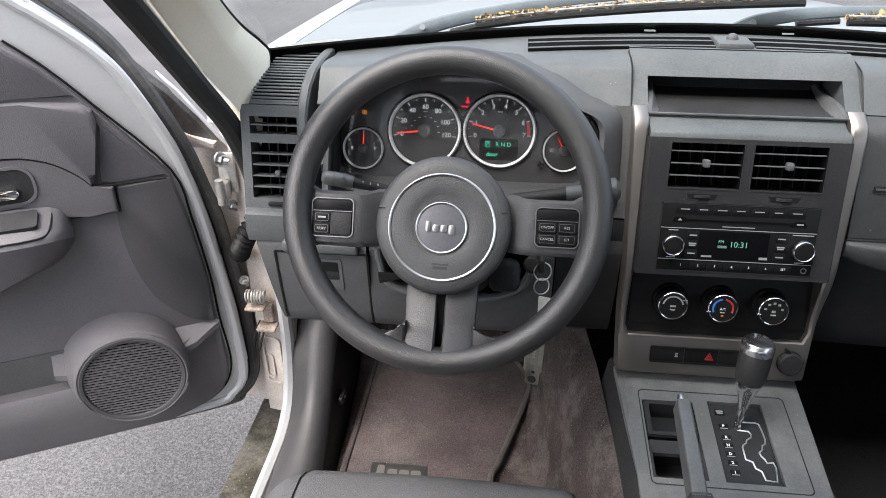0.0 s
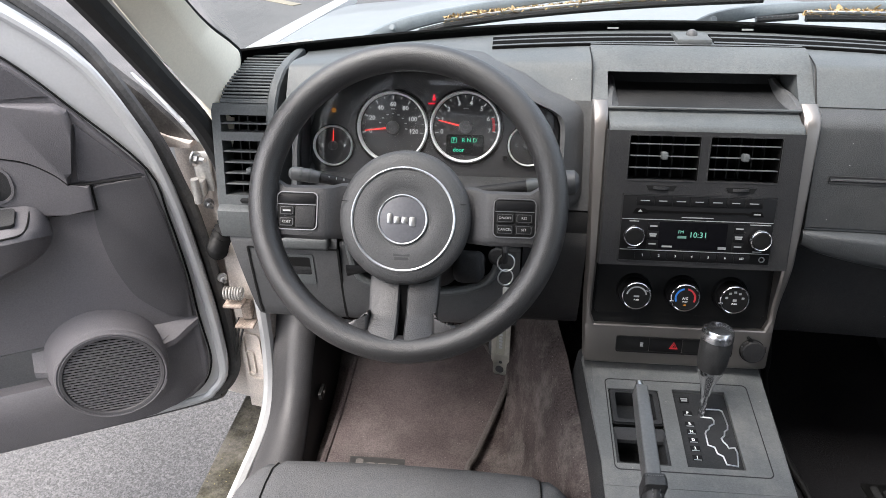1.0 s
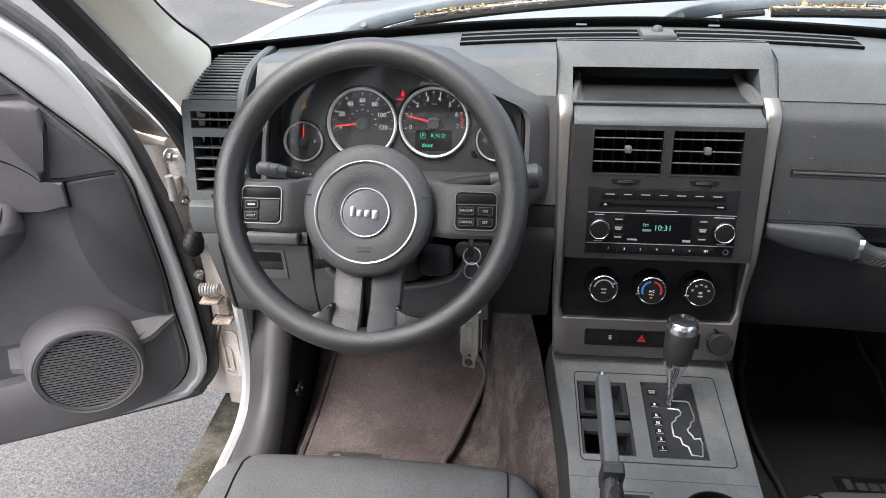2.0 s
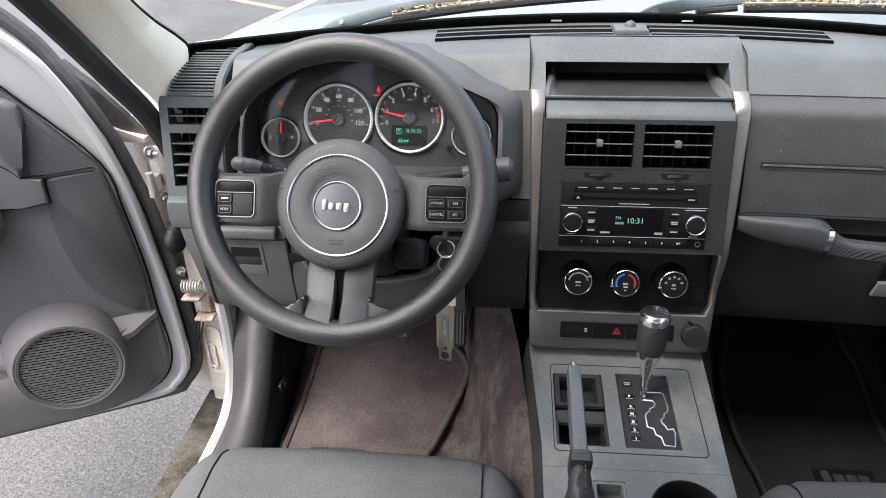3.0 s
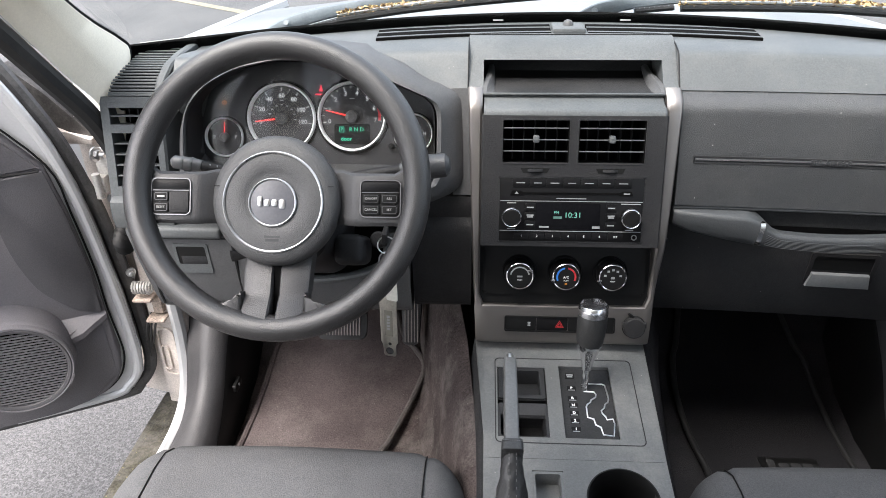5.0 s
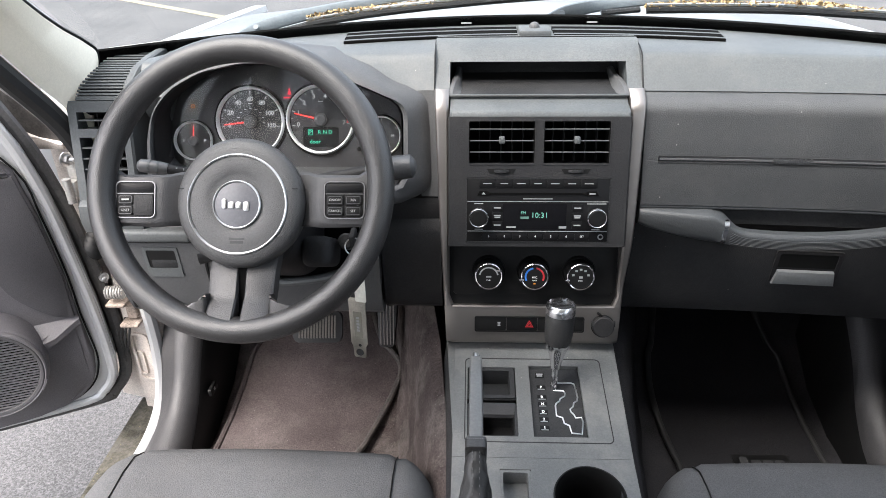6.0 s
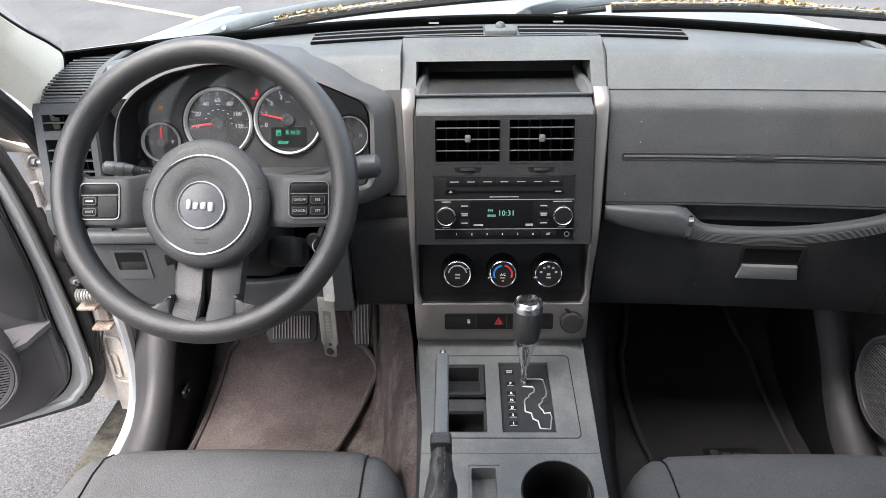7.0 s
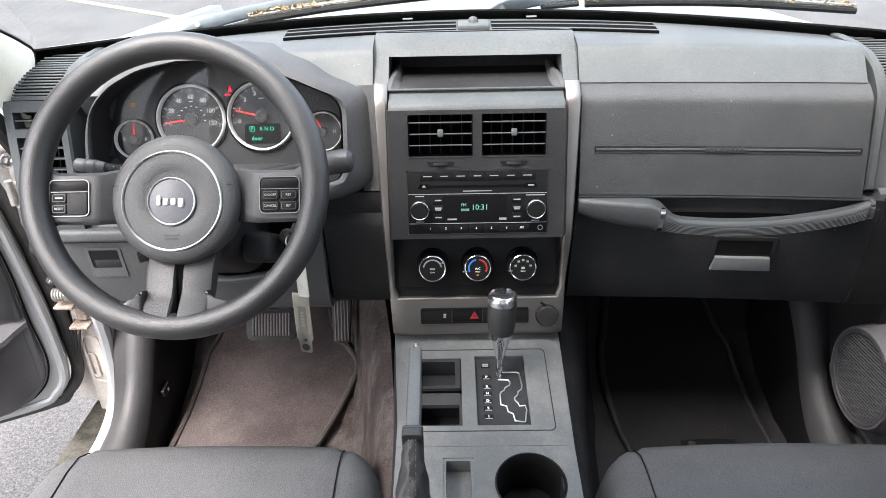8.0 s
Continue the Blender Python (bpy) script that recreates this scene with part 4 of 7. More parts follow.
prism(bm, [(-0.047, -0.031), (0.047, -0.031), (0.042, -0.006), (-0.042, -0.006)], 0.001, 0.008, ML, 0.002)
part("latch_lever", bm, mat("latch_grey", (0.20, 0.205, 0.205), 0.5), glove, "pale grey latch lever")

bm = B()
sweep(bm, xs_between(0.6015, 0.7040, 4), lambda x: [(y - 0.004, z) for y, z in glove_profile(0.60 + 0.35 * (x - 0.60))])
part("end_cap", bm, DARK, dash, "dark cover at the end of the dashboard")

# ---- end columns: ribbed demister and side vents, both ends ----


def end_column(sgn):
    def X(x):
        return CX + sgn * x
    col = thing("side_vent_column", "grey dashboard end column with ribbed demister and two air vents", "air vent", (X(0.65), 0.94, 0.95), "dashboard end columns")
    bm = B()
    # body of the column below the ribs, with openings cut for the vents
    Mv = face_frame((X(0.6485), 0.9235, 1.0775), (1, 0, 0), (0, 0.235, 1))
    q = 0.0 if sgn < 0 else 0.020
    xs_ = [-0.0485, -0.0355, 0.0330, 0.0440] if sgn < 0 else [-0.0640, -0.0330, 0.0355, 0.0485]
    ys_ = [-0.078, -0.0620, 0.0190, 0.0317, 0.0563, 0.0725]
    xm = (xs_[1] + xs_[2]) / 2
    grid_plate(bm, xs_, ys_, lambda i, j: not (i == 1 and j in (1, 3)), -0.05, 0.0, Mv)
    part("vent_face", bm, SLATE, col)
    # near-black back plate: the vent's shaded depth is put into its colour
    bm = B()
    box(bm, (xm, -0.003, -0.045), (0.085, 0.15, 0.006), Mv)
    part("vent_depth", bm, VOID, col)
    for y0, y1, n in ((-0.0620, 0.0190, 4), (0.0317, 0.0563, 1)):
        for k in range(n):
            bm = B()
            yy = y0 + (y1 - y0) * (k + 1) / (n + 1)
            box(bm, (xm, yy, -0.012), (0.0685, 0.0024, 0.020), Mv @ Matrix.Rotation(0.0, 4, "X"), r=0.0006, seg=1)
            part("louvre", bm, SLATE, col)
        for k in range(3):
            bm = B()
            box(bm, (xm - 0.016 + 0.0135 * k, (y0 + y1) / 2, -0.032), (0.0018, y1 - y0, 0.014), Mv)
            part("vane", bm, BLACK, col)
    bm = B()
    box(bm, (xm + 0.004, -0.0245, -0.002), (0.008, 0.008, 0.012), Mv, r=0.002)
    part("vent_tab", bm, SLATE, col, "small louvre tab")
    bm = B()
    prism(bm, rrect(0.036, 0.007, 0.003), -0.002, 0.003, Mv @ Matrix.Translation((xm + 0.006, -0.0700, 0)), 0.001)
    part("vent_wheel", bm, BLACK, col, "slim vent shutter wheel")
    # lower band
    bm = B()
    loft(bm, [[Vector((X(x), y, z)) for y, z in ((0.900, 1.003), (0.892, 0.998), (0.888, 0.975), (0.893, 0.955), (0.93, 0.950), (0.97, 1.0))] for x in ((0.600, 0.604, 0.690, 0.694) if sgn < 0 else (0.600, 0.604, 0.700, 0.708))])
    part("lower_band", bm, SLATE, col)
    # ribs on the curve up to the glass
    curve = smooth_path([(0, 0.942, 1.150), (0, 0.956, 1.166), (0, 0.982, 1.179), (0, 1.018, 1.186), (0, 1.072, 1.190)], 8)

    def edges(y):
        k = (y - 0.942) / 0.13
        return 0.6125 - 0.012 * k - q, 0.683 - 0.013 * min(1.0, 2.5 * max(0.0, k))

    # near-black base: shade between the ribs is painted, the ribs lie almost flush
    bm = B()
    rows = []
    for p in curve:
        xi, xo = edges(p.y)
        rows.append([Vector((X(xi), p.y + 0.0015, p.z - 0.0035)), Vector((X(xo), p.y + 0.0015, p.z - 0.0035)), Vector((X(xo), p.y + 0.02, p.z - 0.03)), Vector((X(xi), p.y + 0.02, p.z - 0.03))])
    loft(bm, rows)
    base = part("demister_base", bm, VOID, col, "near-black base for the shade between the demister ribs")
    for i in range(19):
        f = i / 18 * (len(curve) - 1)
        a = curve[int(f)].lerp(curve[min(len(curve) - 1, int(f) + 1)], f - int(f))
        xi, xo = edges(a.y)
        g = curve[min(len(curve) - 1, int(f) + 1)] - curve[min(len(curve) - 2, int(f))]
        bm = B()
        box(bm, (0, 0, 0), (xo - xi, 0.0032, 0.0022), Matrix.Translation(((X(xi) + X(xo)) / 2, a.y, a.z)) @ Matrix.Rotation(math.atan2(g.z, g.y), 4, "X"), r=0.0005, seg=1)
        part("rib", bm, SLATE, base)
    # narrow curved cheek between the column and the pad
    bm = B()
    rows = []
    for y, z, a in ((0.900, 1.003, 0), (0.9125, 1.06, 0), (0.922, 1.10, 0), (0.931, 1.136, 0), (0.942, 1.153, 0.1), (0.957, 1.170, 0.25), (0.985, 1.185, 0.5), (1.02, 1.192, 0.75), (1.06, 1.195, 1), (1.085, 1.194, 1)):
        xo = edges(max(0.942, y))[0]
        xi = 0.598 - 0.010 * a - q
        rows.append([Vector((X(xo), y - 0.001, z)), Vector((X(xo - 0.003), y - 0.004, z + 0.002)), Vector((X(xi + 0.003), y - 0.004, z + 0.002)), Vector((X(xi), y - 0.001, z + 0.0)), Vector((X(xi), y + 0.06, z - 0.04)), Vector((X(xo), y + 0.06, z - 0.04))])
    loft(bm, rows)
    part("cheek", bm, SLATE, col, "narrow curved slate-grey cheek panel")
    return col


end_column(-1)
end_column(1)

# ---- instrument hood and gauges ----


def radial(poly, c, n):
    """Outline of a polygon, sampled at n even angles about c."""
    out = []
    for i in range(n):
        a = 2 * math.pi * i / n
        d = (math.cos(a), math.sin(a))
        best = 0.0
        for (x0, y0), (x1, y1) in zip(poly, poly[1:] + poly[:1]):
            ex, ey = x1 - x0, y1 - y0
            den = d[0] * ey - d[1] * ex
            if abs(den) < 1e-12:
                continue
            t = ((x0 - c[0]) * ey - (y0 - c[1]) * ex) / den
            s = ((x0 - c[0]) * d[1] - (y0 - c[1]) * d[0]) / den
            if t > 0 and -1e-9 <= s <= 1 + 1e-9:
                best = max(best, t)
        out.append((c[0] + best * d[0], c[1] + best * d[1]))
    return out


def soften(pts, k=2):
    for _ in range(k):
        n = len(pts)
        pts = [((pts[i - 1][0] + 2 * pts[i][0] + pts[(i + 1) % n][0]) / 4, (pts[i - 1][1] + 2 * pts[i][1] + pts[(i + 1) % n][1]) / 4) for i in range(n)]
    return pts


HC = (-0.385, 1.11)
NH = 96
lip = soften(radial([(-0.568, 1.034), (-0.568, 1.10), (-0.563, 1.140), (-0.535, 1.170), (-0.49, 1.191), (-0.43, 1.203), (-0.37, 1.202), (-0.31, 1.191), (-0.25, 1.169), (-0.211, 1.153), (-0.202, 1.136), (-0.203, 1.034)], HC, NH), 1)
face_o = soften(radial([(-0.574, 1.032), (-0.573, 1.11), (-0.563, 1.14), (-0.49, 1.178), (-0.40, 1.186), (-0.30, 1.180), (-0.23, 1.155), (-0.207, 1.13), (-0.207, 1.032)], HC, NH), 2)
rim_o = soften(radial([(-0.588, 1.004), (-0.580, 1.11), (-0.562, 1.150), (-0.532, 1.184), (-0.49, 1.209), (-0.43, 1.217), (-0.37, 1.217), (-0.31, 1.209), (-0.25, 1.187), (-0.208, 1.162), (-0.196, 1.158), (-0.1600, 1.158), (-0.1600, 1.004)], HC, NH), 1)
back_o = radial([(-0.588, 1.004), (-0.580, 1.11), (-0.562, 1.150), (-0.532, 1.180), (-0.49, 1.205), (-0.43, 1.211), (-0.37, 1.211), (-0.31, 1.205), (-0.25, 1.185), (-0.208, 1.160), (-0.196, 1.156), (-0.1600, 1.156), (-0.1600, 1.004)], HC, NH)


def lip_y(z):
    return 0.878 + 0.33 * (z - 1.05)


def gauge_y(z):
    return 0.990 + 0.36 * (z - 1.103)


def right_back(x):
    """The hood's face falls back towards the centre stack."""
    k = min(1, max(0, (x + 0.235) / 0.07))
    return 0.040 * k * k * (3 - 2 * k)


hood = thing("instrument_cluster", "hooded instrument cluster with four chrome-ringed gauges", "instrument cluster", (-0.385, 0.98, 1.0))
bm = B()
loft(bm, [[Vector((x, 1.03, z)) for x, z in back_o],
          [Vector((x, lip_y(z) + 0.035 + right_back(x), z)) for x, z in rim_o],
          [Vector((x, lip_y(z) + 0.014 + right_back(x), z - 0.001)) for x, z in [(0.85 * a + 0.15 * c, 0.85 * b + 0.15 * d) for (a, b), (c, d) in zip(rim_o, lip)]],
          [Vector((x, lip_y(z) + 0.004 + right_back(x), z)) for x, z in [(0.5 * a + 0.5 * c, 0.5 * b + 0.5 * d) for (a, b), (c, d) in zip(rim_o, lip)]],
          [Vector((x, lip_y(z) + 0.002 + 0.6 * right_back(x), z)) for x, z in [(0.15 * a + 0.85 * c, 0.15 * b + 0.85 * d) for (a, b), (c, d) in zip(rim_o, lip)]],
          [Vector((x, lip_y(z) + 0.006 + 0.6 * right_back(x), z)) for x, z in lip],
          [Vector((x + 0.004 * (1 if x > HC[0] else -1), 1.05, z + 0.004)) for x, z in face_o]], wrap=True)
part("cluster_hood", bm, CLUSTER, hood, "dark grey plastic hood round the gauges", angle=50)
bm = B()
inner = [(0.985 * x + 0.015 * HC[0], 0.985 * z + 0.015 * HC[1]) for x, z in lip]
loft(bm, [[Vector((x, lip_y(z) + 0.0075 + 0.6 * right_back(x), z)) for x, z in inner],
          [Vector((x, gauge_y(z), z)) for x, z in face_o],
          [Vector((x, gauge_y(z) + 0.02, z)) for x, z in face_o]], cap0=False, cap1=False)
part("hood_liner", bm, mat("liner_black", (0.016, 0.016, 0.017), 0.6, var=0.3, bump=0.4, spec=0.25), hood, "black liner inside the gauge hood")
GM = face_frame((-0.385, gauge_y(1.103) - 0.001, 1.103), (1, 0, 0), (0, 0.36, 1))
bm = B()
prism(bm, [((x + 0.385), (z - 1.103) * 1.0628) for x, z in face_o], -0.004, 0.0, GM)
part("gauge_panel", bm, mat("gauge_panel", (0.040, 0.040, 0.042), 0.45, var=0.2), hood, "dark grey gauge panel")


GAUGE_FACE = mat("gauge_face", (0.018, 0.018, 0.019), 0.5)


def gauge(cx, cz, R, name, needle_a, needle_len, ticks, major, texts, tsize):
    """One round gauge; angles in degrees, counted from the right, upwards."""
    M = GM @ Matrix.Translation((cx + 0.385, (cz - 1.103) * 1.0628, 0))
    bm = B()
    lathe(bm, [(0, 0.0005), (R * 0.97, 0.0005), (R * 0.97, 0.0), (0, 0.0)], M, 64)
    g = part(name, bm, GAUGE_FACE, hood, "black gauge dial with white numerals")
    bm = B()
    lathe(bm, [(R * 0.945, 0.0), (R * 0.95, 0.006), (R * 0.975, 0.009), (R * 1.0, 0.0095), (R * 1.025, 0.007), (R * 1.04, 0.0), (R * 0.945, 0.0)], M, 72)
    part("chrome_ring", bm, RING, g, "bright silver ring")
    bm = B()
    lathe(bm, [(R * 1.04, 0.0), (R * 1.04, 0.004), (R * 1.10, 0.003), (R * 1.11, 0.0), (R * 1.04, 0.0)], M, 64)
    part("dark_ring", bm, BLACK, g)
    bm = B()
    for k, a in enumerate(ticks):
        a = radians(a)
        l = R * (0.10 if k in major else 0.055)
        wdt = R * (0.026 if k in major else 0.018)
        box(bm, (R * 0.90 - l / 2, 0, 0.0009), (l, wdt, 0.0004), M @ Matrix.Rotation(a, 4, "Z"))
    part("tick_marks", bm, DIAL_PRINT, g)
    for s, a, rr in texts:
        a = radians(a)
        words("numeral", s, tsize * 0.8, R * rr * math.cos(a), R * rr * math.sin(a), 0.0009, M, DIAL_PRINT, g, bold=0.0002)
    bm = B()
    a = radians(needle_a)
    prism(bm, [(-R * 0.05, -R * 0.03), (needle_len * R, -R * 0.012), (needle_len * R, R * 0.012), (-R * 0.05, R * 0.03)], 0.004, 0.0052, M @ Matrix.Rotation(a, 4, "Z"))
    part("needle", bm, NEEDLE, g, "red pointer")
    bm = B()
    hr = R * 0.19 if R > 0.04 else R * 0.24
    lathe(bm, [(hr, 0.001), (hr, 0.006), (hr * 0.85, 0.008), (hr * 0.45, 0.0085), (hr * 0.4, 0.007), (0, 0.007)], M, 28)
    part("needle_hub", bm, CLUSTER, g, "dark round pointer hub")
    return g, M


sp = [190 - 200 * i / 12 for i in range(13)]
g1, m1 = gauge(-0.447, 1.1005, 0.0520, "speedometer", 187, 0.80, sp, {0, 2, 4, 6, 8, 10, 12},
               [(s, 190 - 200 * i / 6, 0.66 if len(s) < 3 else 0.62) for i, s in enumerate(("0", "20", "40", "60", "80", "100", "120"))], 0.0118)
bm = B()
for i in range(9):
    a = radians(185 - 190 * i / 8)
    box(bm, (0.0205 * math.cos(a), 0.0205 * math.sin(a), 0.0009), (0.0035, 0.0014, 0.0003), m1)
bars(bm, 0, 0.0275, 0.006, 0.0014, 0.0009, m1)
part("inner_scale", bm, GREY_PRINT, g1, "small grey inner scale")
rp = [192 - 200 * i / 14 for i in range(15)]
g2, m2 = gauge(-0.3375, 1.1035, 0.0515, "tachometer", 167, 0.80, rp, {0, 2, 4, 6, 8, 10, 12, 14},
               [(str(i), 192 - 200 * i / 7, 0.70) for i in range(8)], 0.0118)
bm = B()
sector(bm, 0.0405, 0.0445, radians(-8), radians(20), 0.0006, 0.0010, m2, 8)
part("red_zone", bm, RED_PRINT, g2, "red zone on the dial")
bm = B()
bars(bm, 0, 0.0275, 0.0075, 0.0016, 0.0009, m2)
part("small_print", bm, GREY_PRINT, g2)
bm = B()
prism(bm, rrect(0.056, 0.031, 0.004), 0.0006, 0.0016, m2 @ Matrix.Translation((0, -0.0265, 0)))
lcd = part("trip_display", bm, GLOSS, g2, "dark trip display with green characters")
words("gear_letters", "R N D", 0.0085, 0.0065, -0.0195, 0.0018, m2, GREEN_LCD, lcd, 0.0002)
bm = B()
ring_plate(bm, rrect(0.0075, 0.0085, 0.001), rrect(0.0062, 0.0072, 0.0005), 0.0016, 0.0020, m2 @ Matrix.Translation((-0.0165, -0.0195, 0)))
part("gear_box", bm, GREEN_LCD, lcd)
words("gear_letter", "P", 0.0075, -0.0165, -0.0195, 0.0018, m2, GREEN_LCD, lcd, 0.0002)
words("door_message", "door", 0.0085, -0.0095, -0.0340, 0.0018, m2, GREEN_LCD, lcd, 0.0002, bold=0.0001)
gauge(-0.538, 1.0730, 0.0295, "fuel_gauge", 88, 0.78, (150, 120, 90, 60, 30), {0, 2, 4}, [("E", 180, 0.58), ("F", 0, 0.58)], 0.0085)
gauge(-0.243, 1.0800, 0.0295, "temperature_gauge", 118, 0.72, (150, 120, 90, 60, 30), {0, 2, 4}, [("C", 180, 0.58), ("H", 0, 0.58)], 0.0085)
# warning lamps
WL = GM @ Matrix.Translation((0, 0, 0.0))
bm = B()
lathe(bm, [(0, 0.0), (0.0014, 0.0), (0.0014, 0.0006), (0, 0.0006)], WL @ Matrix.Translation((-0.0005, 0.0465, 0)), 14)
prism(bm, [(-0.0035, 0.0385), (0.0025, 0.0385), (0.0008, 0.0445), (-0.0018, 0.0445)], 0, 0.0006, WL)
bars(bm, -0.004, 0.034, 0.011, 0.0022, 0.0004, WL)
part("seatbelt_lamp", bm, RED_LAMP, hood, "lit red warning lamp")
bm = B()
ring_plate(bm, rrect(0.007, 0.006, 0.0028), rrect(0.005, 0.0042, 0.002), 0, 0.0006, WL @ Matrix.Translation((-0.1525, 0.021, 0)))
box(bm, (-0.1525, 0.0212, 0.0004), (0.0009, 0.003, 0.0005), WL)
part("tyre_lamp", bm, AMBER_LAMP, hood, "lit amber warning lamp")
bm = B()
lathe(bm, [(0.0045, 0), (0.0042, 0.010), (0.003, 0.012), (0, 0.012)], WL @ Matrix.Translation((0.1085, -0.044, 0)), 16)
part("trip_button", bm, BLACK, hood, "black trip reset peg")
# clear lens over the dials, leaning back
bm = B()
LM = face_frame((-0.386, 0.955, 1.10), (1, 0.01, 0), (0, 0.25, 1))
prism(bm, [(x + 0.386, (z - 1.10) * 1.176 * 0.98) for x, z in face_o], 0, 0.0015, LM)
lens = part("clear_lens", bm, LENS, hood, "clear plastic gauge lens")
lens.visible_shadow = False

# ---- lower dash on the driver's side ----
low = thing("knee_panel", "dark grey lower dashboard panel under the steering column", "dashboard panel", (-0.43, 0.9, 0.8))


def knee_profile(x):
    k = min(1, max(0, (x + 0.27) / 0.03))
    d = 0.020 * k
    return [(y + d, z) for y, z in ((0.912, 1.0025), (0.905, 1.0), (0.902, 0.985), (0.905, 0.965), (0.896, 0.955), (0.893, 0.945), (0.897, 0.90), (0.902, 0.86), (0.908, 0.822), (0.914, 0.802), (0.926, 0.790), (0.95, 0.785), (1.05, 0.785), (1.08, 1.0))]


bm = B()
loft(bm, [[Vector((x + k * 0.13 * (0.96 - min(z, 0.96)), y + d, z)) for y, z in knee_profile(x)] for x, k, d in ((-0.694, 1, 0.006), (-0.691, 1, 0.001), (-0.655, 0.6, 0), (-0.60, 0, 0), (-0.525, 0, 0))])
part("left_panel", bm, CLUSTER, low, "dark grey knee panel")
# same panel in a darker copy, which carries the shade on this side
bm = B()
sweep(bm, [-0.245, -0.235, -0.20, -0.151], knee_profile)
part("right_panel", bm, DARK, low, "panel beside the centre stack, darker to stand for shade")
# near-black backing plate supplies the shade inside the column opening
bm = B()
sweep(bm, [-0.522, -0.42, -0.33, -0.248], lambda x: [(0.935, 1.0025), (0.930, 0.99), (0.932, 0.93), (0.925, 0.875), (0.915, 0.862), (0.913, 0.835), (0.925, 0.806), (1.05, 0.80), (1.08, 1.0)])
part("column_recess", bm, VOID, low, "near-black backing for the shade behind the steering column")
lip_u = smooth_path([(-0.509, 0.902, 0.948), (-0.507, 0.901, 0.932), (-0.500, 0.899, 0.904), (-0.484, 0.897, 0.882), (-0.42, 0.896, 0.866), (-0.35, 0.896, 0.871), (-0.304, 0.897, 0.885), (-0.286, 0.900, 0.907), (-0.281, 0.902, 0.932), (-0.280, 0.903, 0.948)], 5)
bm = B()
rows_u = [(-0.522, 0.948), (-0.5095, 0.948)] + [(p[0], p[2] - 0.004) for p in lip_u] + [(-0.2795, 0.948), (-0.248, 0.948)]
loft(bm, [[Vector((x, y, z)) for y, z in ((0.945, zu), (0.902, zu), (0.899, zu - 0.004), (0.900, 0.855), (0.908, 0.820), (0.914, 0.802), (0.926, 0.790), (0.945, 0.786))] for x, zu in rows_u])
part("column_surround", bm, CLUSTER, low, "dark grey panel round the column opening")
bm = B()
tube(bm, lip_u, 0.0075, 10, flat=0.8)
part("column_rim", bm, SLATE, low, "grey rim round the column opening")
# upper ledge, seam lines, fuse cover with finger pull
bm = B()
box(bm, (-0.592, 0.893, 0.951), (0.115, 0.022, 0.020), r=0.006, seg=3)
part("ledge", bm, SLATE, low, "rounded grey ledge")
bm = B()
for x in (-0.664, -0.524):
    loft(bm, [[Vector((x + dx, y, z)) for dx, y in ((-0.0016, yy - 0.0012), (0.0016, yy - 0.0012), (0.0016, yy + 0.01), (-0.0016, yy + 0.01))] for yy, z in ((0.893, 0.938), (0.897, 0.90), (0.902, 0.86), (0.908, 0.822), (0.914, 0.803))])
loft(bm, [[Vector((x, y, z)) for y, z in ((0.8925, 0.9365), (0.8925, 0.9395), (0.90, 0.9395), (0.90, 0.9365))] for x in (-0.664, -0.524)])
part("seam", bm, BLACK, low, "dark seams round the fuse cover")
FM = face_frame((-0.592, 0.8975, 0.900), (1, 0, 0), (0, -0.10, 1))
bm = B()
ring_plate(bm, rrect(0.056, 0.056, 0.003), rrect(0.046, 0.034, 0.003, cy=0.006), -0.004, 0.0018, FM, 0.0)
part("pull_frame", bm, SLATE, low, "square release handle frame")
# shallow black plate gives the pull recess its shade
bm = B()
prism(bm, rrect(0.046, 0.034, 0.002, cy=0.006), -0.004, 0.0008, FM)
part("pull_recess", bm, BLACK, low)
bm = B()
prism(bm, rrect(0.040, 0.015, 0.002, cx=0.002, cy=-0.003), -0.003, 0.0012, FM, 0.0004)
part("pull_tab", bm, DARK_FACE, low)

# ---- steering column, stalks, ignition and keys ----
WU = Vector((0, 0.5, 0.8660))
WN = Vector((0, -0.8660, 0.5))
WO = Vector((-0.3955, 0.742, 1.066))
WM = face_frame(WO, (1, 0, 0), WU)
column = thing("steering_column", "dark plastic steering column shroud with two stalks", "steering column", (-0.395, 0.88, 0.98))
bm = B()
loft(bm, [[WM @ Vector((x * s, y * s + 0.0 + dy, d)) for x, y in rrect(0.105, 0.12, 0.035, 8, cy=-0.008)] for d, s, dy in ((-0.055, 0.82, 0.0), (-0.065, 1.0, 0.0), (-0.16, 1.12, -0.004), (-0.22, 1.15, -0.008))])
part("shroud", bm, DARK, column, "dark column shroud")
bm = B()
box(bm, (0.075, -0.050, -0.135), (0.042, 0.044, 0.09), WM, r=0.012, seg=3)
part("lock_housing", bm, DARK, column, "ignition lock housing")
bm = B()
tube(bm, [WM @ Vector(p) for p in ((-0.04, 0.045, -0.085), (-0.10, 0.058, -0.080), (-0.135, 0.063, -0.077))], [0.0072, 0.0066, 0.0072], 14)
st = part("turn_stalk", bm, DARK, column, "dark indicator stalk with grey end")
bm = B()
tube(bm, [WM @ Vector(p) for p in ((-0.128, 0.062, -0.0775), (-0.142, 0.064, -0.0765), (-0.166, 0.067, -0.074), (-0.170, 0.0675, -0.0735))], [0.0080, 0.0094, 0.0092, 0.005], 16)
part("stalk_knob", bm, mat("stalk_grey", (0.075, 0.077, 0.080), 0.42, spec=0.6), st)
